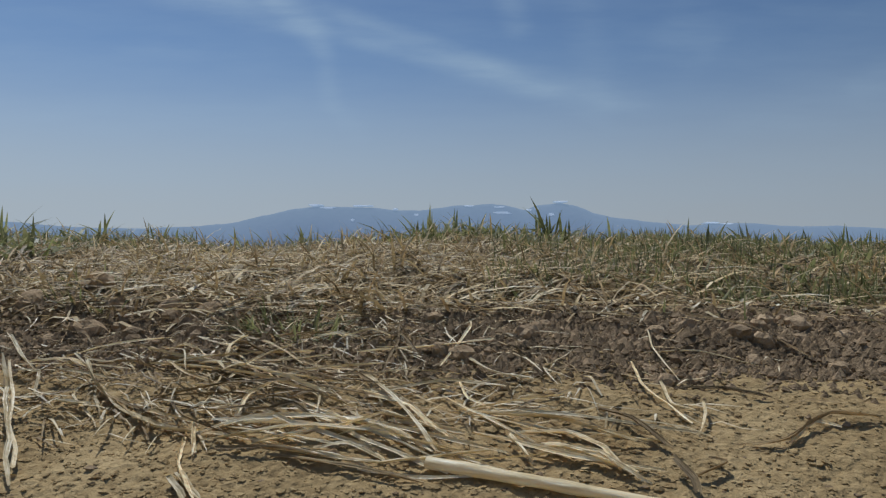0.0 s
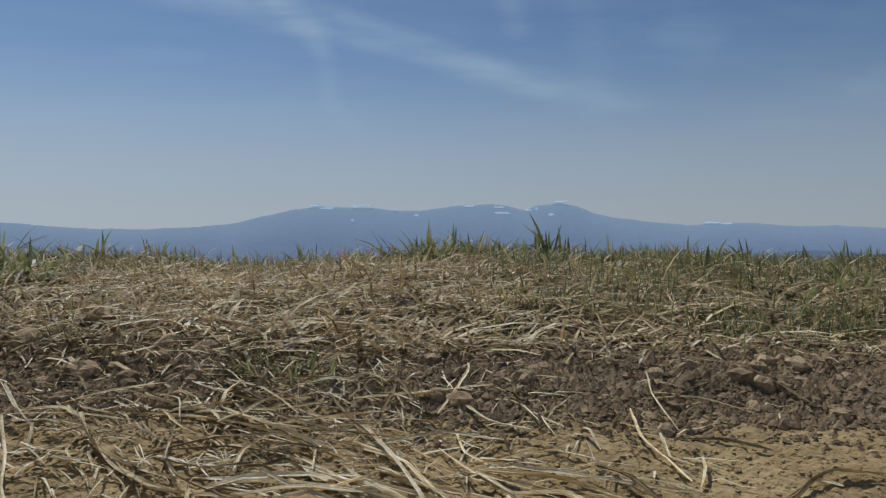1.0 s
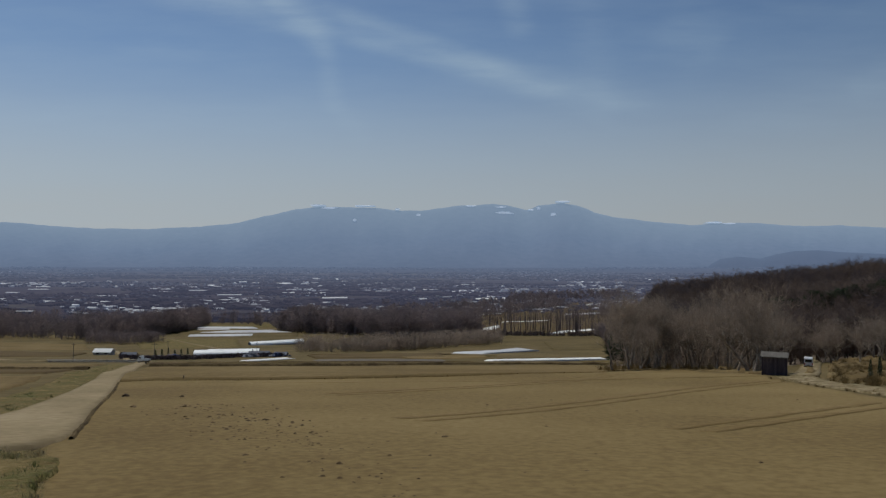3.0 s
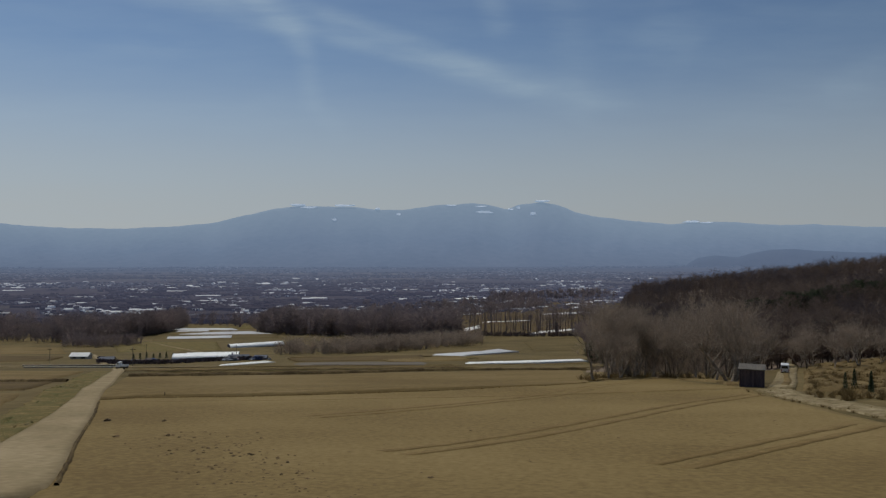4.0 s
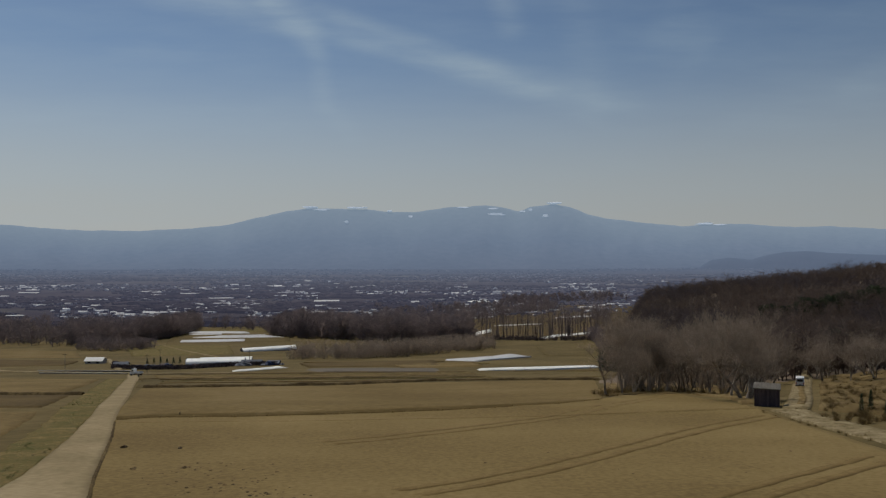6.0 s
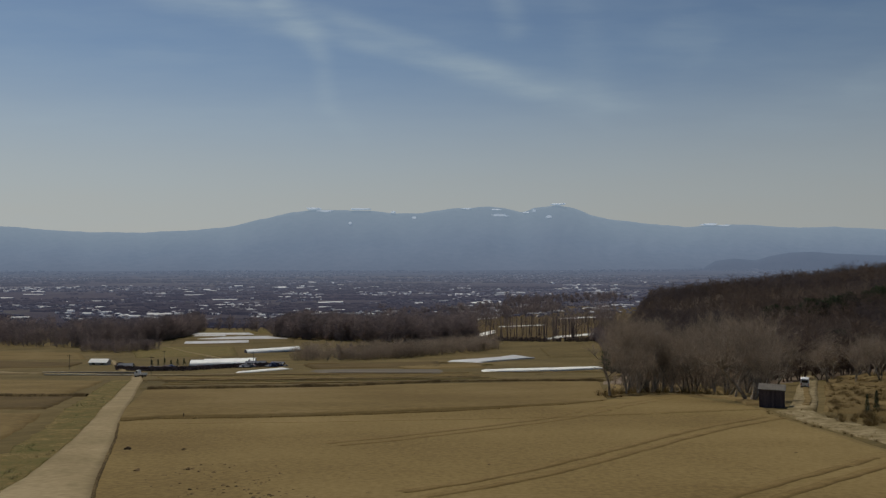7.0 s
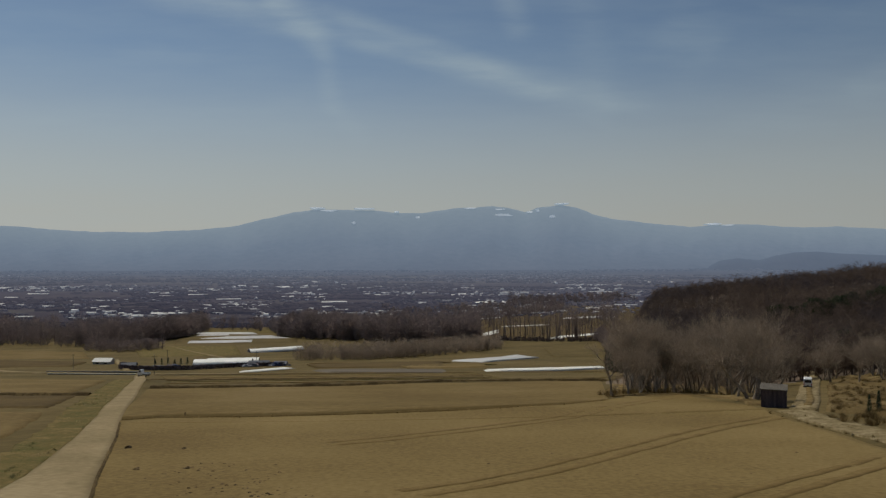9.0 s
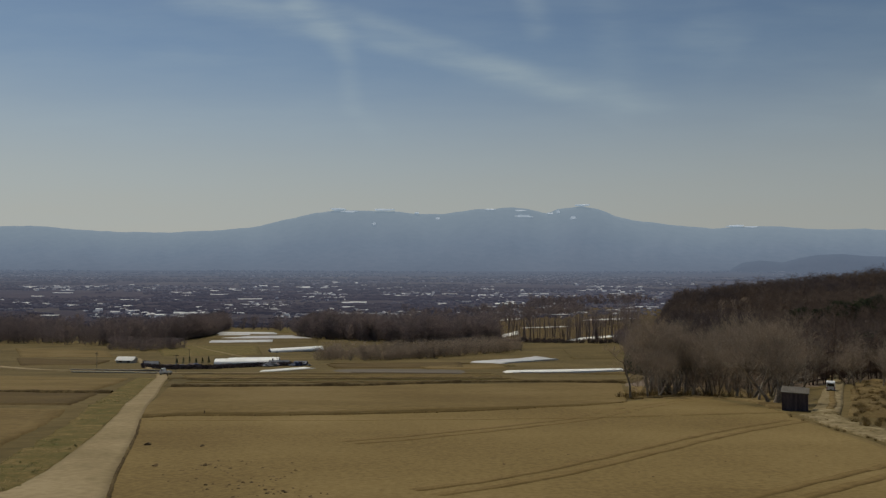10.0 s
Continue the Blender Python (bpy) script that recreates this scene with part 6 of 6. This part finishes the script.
stalk([(0.061, 0.404), (0.081, 0.395), (0.101, 0.372)], .0034, (.003, .005, .002), W)
stalk([(0.090, 0.457), (0.107, 0.433), (0.122, 0.407)], .0034, (.002, .006, .002), "brown dry stalk lying on bare soil", M_STRAW_BROWN)
stalk([(0.141, 0.496), (0.140, 0.472), (0.153, 0.463)], .0022, (.004, .002, .002), W)
stalk([(0.158, 0.466), (0.156, 0.454), (0.148, 0.440)], .0022, (.006, .005, .001), W)
stalk([(0.163, 0.423), (0.190, 0.425), (0.224, 0.443), (0.255, 0.441)], .0034, (.000, .003, .004, .001), "brown dry stalk lying on bare soil", M_STRAW_BROWN)
stalk([(0.193, 0.425), (0.212, 0.439), (0.226, 0.434)], .0024, (.001, .003, .002), W)
stalk([(-0.055, 0.522), (-0.032, 0.466), (-0.012, 0.423), (-0.004, 0.404)], .0027, (.003, .008, .007, .003), W)
stalk([(-0.068, 0.531), (-0.036, 0.478), (-0.021, 0.455)], .0021, (.003, .005, .002), W, M_STRAW_BROWN)
stalk([(-0.134, 0.381), (-0.117, 0.361)], .0050, (.002, .001), W)
stalk([(-0.232, 0.460), (-0.211, 0.457)], .0037, (.002, .002), W)
stalk([(-0.093, 0.403), (-0.053, 0.391), (-0.009, 0.379)], .0027, (.001, .003, .001), W, M_STRAW_BROWN)
stalk([(-0.121, 0.409), (-0.084, 0.403), (-0.042, 0.395)], .0027, (.001, .003, .001), W, M_STRAW_BROWN)
stalk([(0.118, 0.393), (0.121, 0.372), (0.120, 0.362)], .0032, (.006, .005, .002), W, M_STRAW_BROWN)
stalk([(0.140, 0.404), (0.146, 0.396), (0.121, 0.380)], .0024, (.001, .004, .002), W, M_STRAW_BROWN)
r5 = random.Random(55)
for i in range(26):
    x, y = r5.gauss(-.03, .06), r5.gauss(.420, .014)
    a, l = r5.gauss(-0.40, 0.16), r5.uniform(.04, .12)
    c, s_ = math.cos(a), math.sin(a)
    h = r5.uniform(.001, .007)
    kink = r5.uniform(-.14, .14) * l
    stalk([(x - c * l / 2, y - s_ * l / 2), (x - s_ * kink, y + c * kink), (x + c * l / 2, y + s_ * l / 2)], r5.uniform(.0016, .0038), (h * r5.random(), h, h * r5.random()),
          "pale dry straw in a loose bundle on bare soil", M_STRAW, squash=r5.uniform(.3, .7))
for i in range(130):
    y = r5.uniform(0.44, 0.58) if r5.random() < .8 else r5.uniform(.37, .60)
    x = r5.gauss(-0.12, 0.10) if r5.random() < .72 else r5.uniform(-.40, .40)
    a, l = r5.gauss(-0.42, 0.35) if r5.random() < .7 else r5.uniform(0, 6.28), r5.uniform(.02, .10)
    c, s_ = math.cos(a), math.sin(a)
    kink = r5.uniform(-.2, .2) * l
    h = r5.uniform(0, .010)
    pts = [(x - c * l / 2, y - s_ * l / 2), (x - s_ * kink, y + c * kink), (x + c * l / 2, y + s_ * l / 2)]
    stalk(pts, r5.uniform(.0010, .0028), (r5.uniform(0, .004), h, h * r5.uniform(0, 1.4)),
          "short dry straw on bare soil", M_STRAW if r5.random() < .6 else M_STRAW_BROWN, squash=r5.uniform(.3, .8))


def blades(name, spots, material, label, category, seed, kind="stuff"):
    """Many thin curved blades: x, y, length, lean way, lean, width."""
    s = Shape()
    for x, y, l, a, lean, w in spots:
        z = bank_z(x, y) - .002
        c, q = math.cos(a), math.sin(a)
        pts, d = [Vector((x, y, z))], Vector((c * lean * .4, q * lean * .4, 1)).normalized()
        for k in range(3):
            d = (d + Vector((c, q, -.25)) * lean * .38).normalized()
            pts.append(pts[-1] + d * l / 3)
        for k in range(1, 4):
            pts[k].z = max(pts[k].z, bank_z(pts[k].x, pts[k].y) + .003)
        side = Vector((-q, c, 0.25)).normalized() * w / 2
        v = []
        for k, f in enumerate((.8, 1.0, .75)):
            v += [pts[k] - side * f, pts[k] + side * f]
        s.add(v + [pts[3]], [(0, 1, 3, 2), (2, 3, 5, 4), (4, 5, 6)])
    ob = part(name, s, material)
    return tagged(ob, label, category, kind=kind)


def grass_amount(x, y):
    """Where the green grass grows: the rim of the bank, thicker away from the bare straw patch."""
    return noise.noise(Vector((x * 3.1, y * 2.2, 4))) * 0.7 + 0.9 * float(ease(1.0, 1.55, y)) + 0.5 * float(ease(0.0, 0.45, x)) + 0.5 * float(ease(.4, .75, -x)) - 0.40


spots_green, spots_dry, spots_long, spots_fine = [], [], [], []
while len(spots_green) < 6500:
    y = r5.uniform(0.62, 1.78)
    x = r5.uniform(-.68, .68) * y
    if grass_amount(x, y) + r5.uniform(-.3, .3) > 0.18:
        spots_green.append((x, y, r5.uniform(.012, .034) * (1.3 if y > 1.4 else 1), r5.uniform(0, 6.28), abs(r5.gauss(0.7, .5)), r5.uniform(.0008, .0019)))
while len(spots_green) < 8600:
    y = r5.uniform(1.32, 1.76)
    x = r5.uniform(-.68, .68) * y
    if noise.noise(Vector((x * 4, y * 3, 9))) + r5.uniform(-.3, .5) > 0:
        spots_green.append((x, y, r5.uniform(.014, .036), r5.uniform(0, 6.28), abs(r5.gauss(1.0, .7)), r5.uniform(.0012, .0026)))
while len(spots_green) < 13000:
    y = r5.uniform(0.70, 1.72)
    x = r5.uniform(.06, .68) * y
    if noise.noise(Vector((x * 6, y * 5, 2))) + r5.uniform(-.25, .4) > .05:
        spots_green.append((x, y, r5.uniform(.014, .038), r5.uniform(0, 6.28), abs(r5.gauss(0.8, .6)), r5.uniform(.0010, .0022)))
while len(spots_dry) < 12000:
    y = r5.uniform(0.63, 1.78)
    x = r5.uniform(-.68, .68) * y
    if y < 0.72 and r5.random() < .5 and abs(x + .07) > .09:
        continue
    spots_dry.append((x, y, r5.uniform(.015, .065), r5.uniform(0, 6.28), r5.uniform(0.8, 4.0), r5.uniform(.0013, .0030)))
while len(spots_long) < 1900:
    y = r5.uniform(0.63, 1.72)
    x = r5.gauss(-.18, .24) * y if r5.random() < .7 else r5.uniform(-.66, .66) * y
    spots_long.append((x, y, r5.uniform(.04, .10) * (1 if y < 1.2 else .55), r5.uniform(0, 6.28) if r5.random() < .6 else r5.choice([0.0, 3.14]) + r5.gauss(0, .5),
                       r5.uniform(1.3, 3.6), r5.uniform(.0018, .0040)))
while len(spots_fine) < 1500:
    y = r5.uniform(0.43, 0.64)
    x = r5.gauss(-0.11, 0.13)
    spots_fine.append((x, y, r5.uniform(.012, .05), r5.gauss(-.4, .5) + r5.choice((0, 3.14)) if r5.random() < .6 else r5.uniform(0, 6.28), r5.uniform(2.5, 4.5), r5.uniform(.0007, .0019)))
spots_pale = []
while len(spots_pale) < 850:
    y = r5.uniform(0.64, 1.66)
    x = r5.gauss(-.2, .2) * y if r5.random() < .6 else r5.uniform(-.62, .62) * y
    spots_pale.append((x, y, r5.uniform(.035, .11) * (1 if y < 1.2 else .6), r5.uniform(0, 6.28) if r5.random() < .5 else r5.choice([0.0, 3.14]) + r5.gauss(0, .4), r5.uniform(1.8, 4.2), r5.uniform(.0020, .0042)))
spots_chips = []
while len(spots_chips) < 4600:
    y = r5.uniform(0.65, 1.80)
    spots_chips.append((r5.uniform(-.66, .66) * y, y, r5.uniform(.012, .042), r5.uniform(0, 6.28), r5.uniform(2.4, 4.6), r5.uniform(.0018, .0036)))
blades("straw_chips", spots_chips[:2900], M_STRAW, "short broken pale straw lying on the bank", "dry grass", 11)
blades("weathered_chips", spots_chips[2900:], M_STRAW_BROWN, "short broken brown straw lying on the bank", "dry grass", 12)
spots_rim = []
while len(spots_rim) < 300:
    x, y = r5.uniform(-1.05, 1.05), r5.uniform(1.42, 1.66)
    if noise.noise(Vector((x * 5, 3, 1))) + r5.uniform(-.4, .4) > -.05:
        spots_rim.append((x, y, r5.uniform(.030, .070), r5.uniform(0, 6.28), r5.uniform(.3, 1.4), r5.uniform(.0028, .0055)))
spots_stand = []
while len(spots_stand) < 650:
    y = r5.uniform(0.85, 1.64)
    x = r5.gauss(-.16, .26) * y
    spots_stand.append((x, y, r5.uniform(.025, .07), r5.uniform(0, 6.28), r5.uniform(.4, 1.8), r5.uniform(.0016, .0034)))
blades("standing_straw", spots_stand, M_STRAW_MAT, "dry straws leaning up out of the grass mat", "dry grass", 13)
spots_side = []
while len(spots_side) < 12000:
    x, y = r5.uniform(-6, 6), r5.uniform(0.75, 2.3)
    if abs(x) > 0.66 * y:
        spots_side.append((x, y, r5.uniform(.02, .07), r5.uniform(0, 6.28), r5.uniform(0.3, 2.5), r5.uniform(.0015, .0035)))
blades("pale_straw_tangle", spots_pale, M_STRAW, "long pale dry straws lying on the bank", "dry grass", 7)
blades("bank_side_dry_grass", spots_side[:8500], M_STRAW_MAT, "dry grass along the bank", "dry grass", 8)
blades("bank_side_grass", spots_side[8500:], M_GRASS, "short green grass along the bank", "grass", 9)
blades("straw_tangle", spots_long, M_STRAW_MAT, "tangle of long pale dry straws on the bank", "dry grass", 4)
blades("rim_blades", spots_rim, M_GRASS, "longer green grass blades along the bank rim", "grass", 10)
blades("grass_rim", spots_green, M_GRASS, "short green spring grass along the bank rim", "grass", 1)
blades("dry_grass_mat", spots_dry[:7600], M_STRAW_BROWN, "mat of weathered brown dry grass", "dry grass", 2)
blades("straw_mat", spots_dry[7600:], M_STRAW_MAT, "mat of pale dry grass", "dry grass", 3)
blades("straw_litter", spots_fine[:800], M_STRAW_BROWN, "fine weathered straw litter on bare soil", "dry grass", 5)
blades("pale_straw_litter", spots_fine[800:], M_STRAW, "fine pale straw litter on bare soil", "dry grass", 6)


def tuft(x, y, n, tall, spread, seed, label, material=M_GRASS, width=.0062):
    r2 = random.Random(seed)
    sp = []
    for _ in range(n):
        a, r = r2.uniform(0, 6.28), spread * math.sqrt(r2.random())
        sp.append((x + r * math.cos(a), y + r * .5 * math.sin(a), tall * r2.uniform(.45, 1.05), a if r2.random() < .6 else r2.uniform(0, 6.28), abs(r2.gauss(1.25, .6)), width * r2.uniform(.6, 1.3)))
    return tagged(blades("grass_tuft", sp, material, label, "grass tuft", seed), group="tufts on the bank")


G1 = "tuft of fresh green grass on the bank rim"
for x, y, n, tall, sp in [(-.055, 1.56, 60, .105, .060), (.00, 1.60, 60, .085, .06), (.10, 1.60, 80, .080, .07), (.17, 1.60, 70, .080, .06), (.235, 1.58, 34, .115, .035), (-.115, 1.56, 10, .12, .03),
                          (-.64, 1.52, 26, .085, .05), (-.70, 1.50, 22, .09, .05), (-.90, 1.50, 70, .10, .08), (-.80, 1.52, 14, .05, .08), (.36, 1.60, 18, .06, .08), (.46, 1.62, 16, .065, .05),
                          (.74, 1.60, 40, .070, .08), (.82, 1.58, 46, .070, .08), (.91, 1.60, 50, .068, .08), (-.46, 1.58, 10, .055, .10), (-.32, 1.56, 9, .06, .1), (-.55, 1.55, 12, .055, .08),
                          (.55, 1.3, 60, .045, .12), (.62, 1.1, 70, .045, .10), (.34, 1.15, 60, .04, .10), (-.60, 1.05, 60, .055, .08), (-.66, 1.2, 60, .06, .09), (.45, .95, 50, .035, .09),
                          (.20, 1.25, 50, .04, .12), (.00, 1.44, 60, .065, .07), (.10, 1.46, 70, .065, .08), (.20, 1.46, 50, .06, .06), (.62, 1.46, 60, .05, .10), (.42, .80, 40, .03, .06), (-.05, 1.35, 40, .04, .15)]:
    tuft(x, y, n, tall, sp, int(1000 + x * 100), G1)
tuft(-.115, .60, 120, .036, .045, 71, "tuft of green and dry grass in bare soil", width=.0018)
tuft(-.125, .59, 30, .035, .03, 72, "dry grass tuft in bare soil", M_STRAW_BROWN, .002)
tuft(.30, .71, 40, .032, .04, 73, "small grass tuft in bare soil", width=.002)
tuft(-.33, .70, 30, .03, .05, 74, "small grass tuft in bare soil", width=.002)
tuft(-.36, .80, 40, .03, .06, 75, "small grass tuft in bare soil", width=.002)


# crumbs and clods of dark soil on the bank
def bank_clod(x, y, r, label="dark crumbly soil clod on the bank"):
    o = new("soil_clod", LUMPS[r5.randrange(8)])
    o.matrix_basis = pose(x, y, bank_z(x, y) + r * .25, 0, 0, r5.uniform(0, 360)) @ Matrix.Diagonal((r * r5.uniform(.8, 1.3), r, r * r5.uniform(.8, 1.2), 1))
    return tagged(o, label, "soil clod", "clods on the bank")


for x, y, r in [(-.345, .765, .015), (-.30, .70, .010), (-.245, .69, .011), (-.20, .665, .009), (-.36, .67, .011), (.47, .66, .010), (.40, .64, .009), (.065, .77, .011), (.50, .82, .016), (-.29, .64, .008), (.26, .62, .008)]:
    bank_clod(x, y, r)


def loose_spot():
    """A place in the two patches of loose dark soil."""
    if r5.random() < .40:
        return r5.gauss(-.24, .06), r5.uniform(.555, .70)
    return r5.uniform(-.02, .40), r5.gauss(.578, .034)


for i in range(130):
    x, y = loose_spot()
    bank_clod(x, y, abs(r5.gauss(.0028, .0022)) + .0018)


def crumbs(name, n, size, spot, material, label, tall=.45):
    s = Shape()
    for i in range(n):
        x, y = spot()
        r = abs(r5.gauss(0, size)) + size * .4
        z = bank_z(x, y) + r * .12
        ring = [(x + r * math.cos(k * 1.257) * r5.uniform(.7, 1.3), y + r * math.sin(k * 1.257) * r5.uniform(.7, 1.3), z + r * r5.uniform(-.3, .2)) for k in range(5)]
        s.add(ring + [(x + r * .2, y + r * .1, z + r * tall * r5.uniform(.3, 1.2)), (x, y, z - r)], [(k, (k + 1) % 5, 5) for k in range(5)] + [((k + 1) % 5, k, 6) for k in range(5)])
    return tagged(part(name, s, material), label, "soil crumbs", kind="stuff")


def any_spot():
    y = 0.36 + 0.5 * r5.random() ** 1.2
    return r5.uniform(-.64, .64) * y, y


def band_spot():
    """A place in the belt of turned soil below the grass."""
    y = r5.uniform(.52, .69)
    return r5.uniform(-.64, .64) * y, y


crumbs("turned_crumbs", 13000, .0015, band_spot, M_CLOD, "turned dark soil crumbs below the grass", 1.1)
crumbs("dark_crumbs", 14000, .0018, loose_spot, M_CLOD, "loose dark crumbly soil on the bank", 1.1)
crumbs("soil_crumbs", 15000, .0010, any_spot, M_SOIL, "fine soil crumbs on the bank")
crumbs("dark_specks", 350, .0010, any_spot, M_CLOD, "fine dark soil crumbs on the bank")
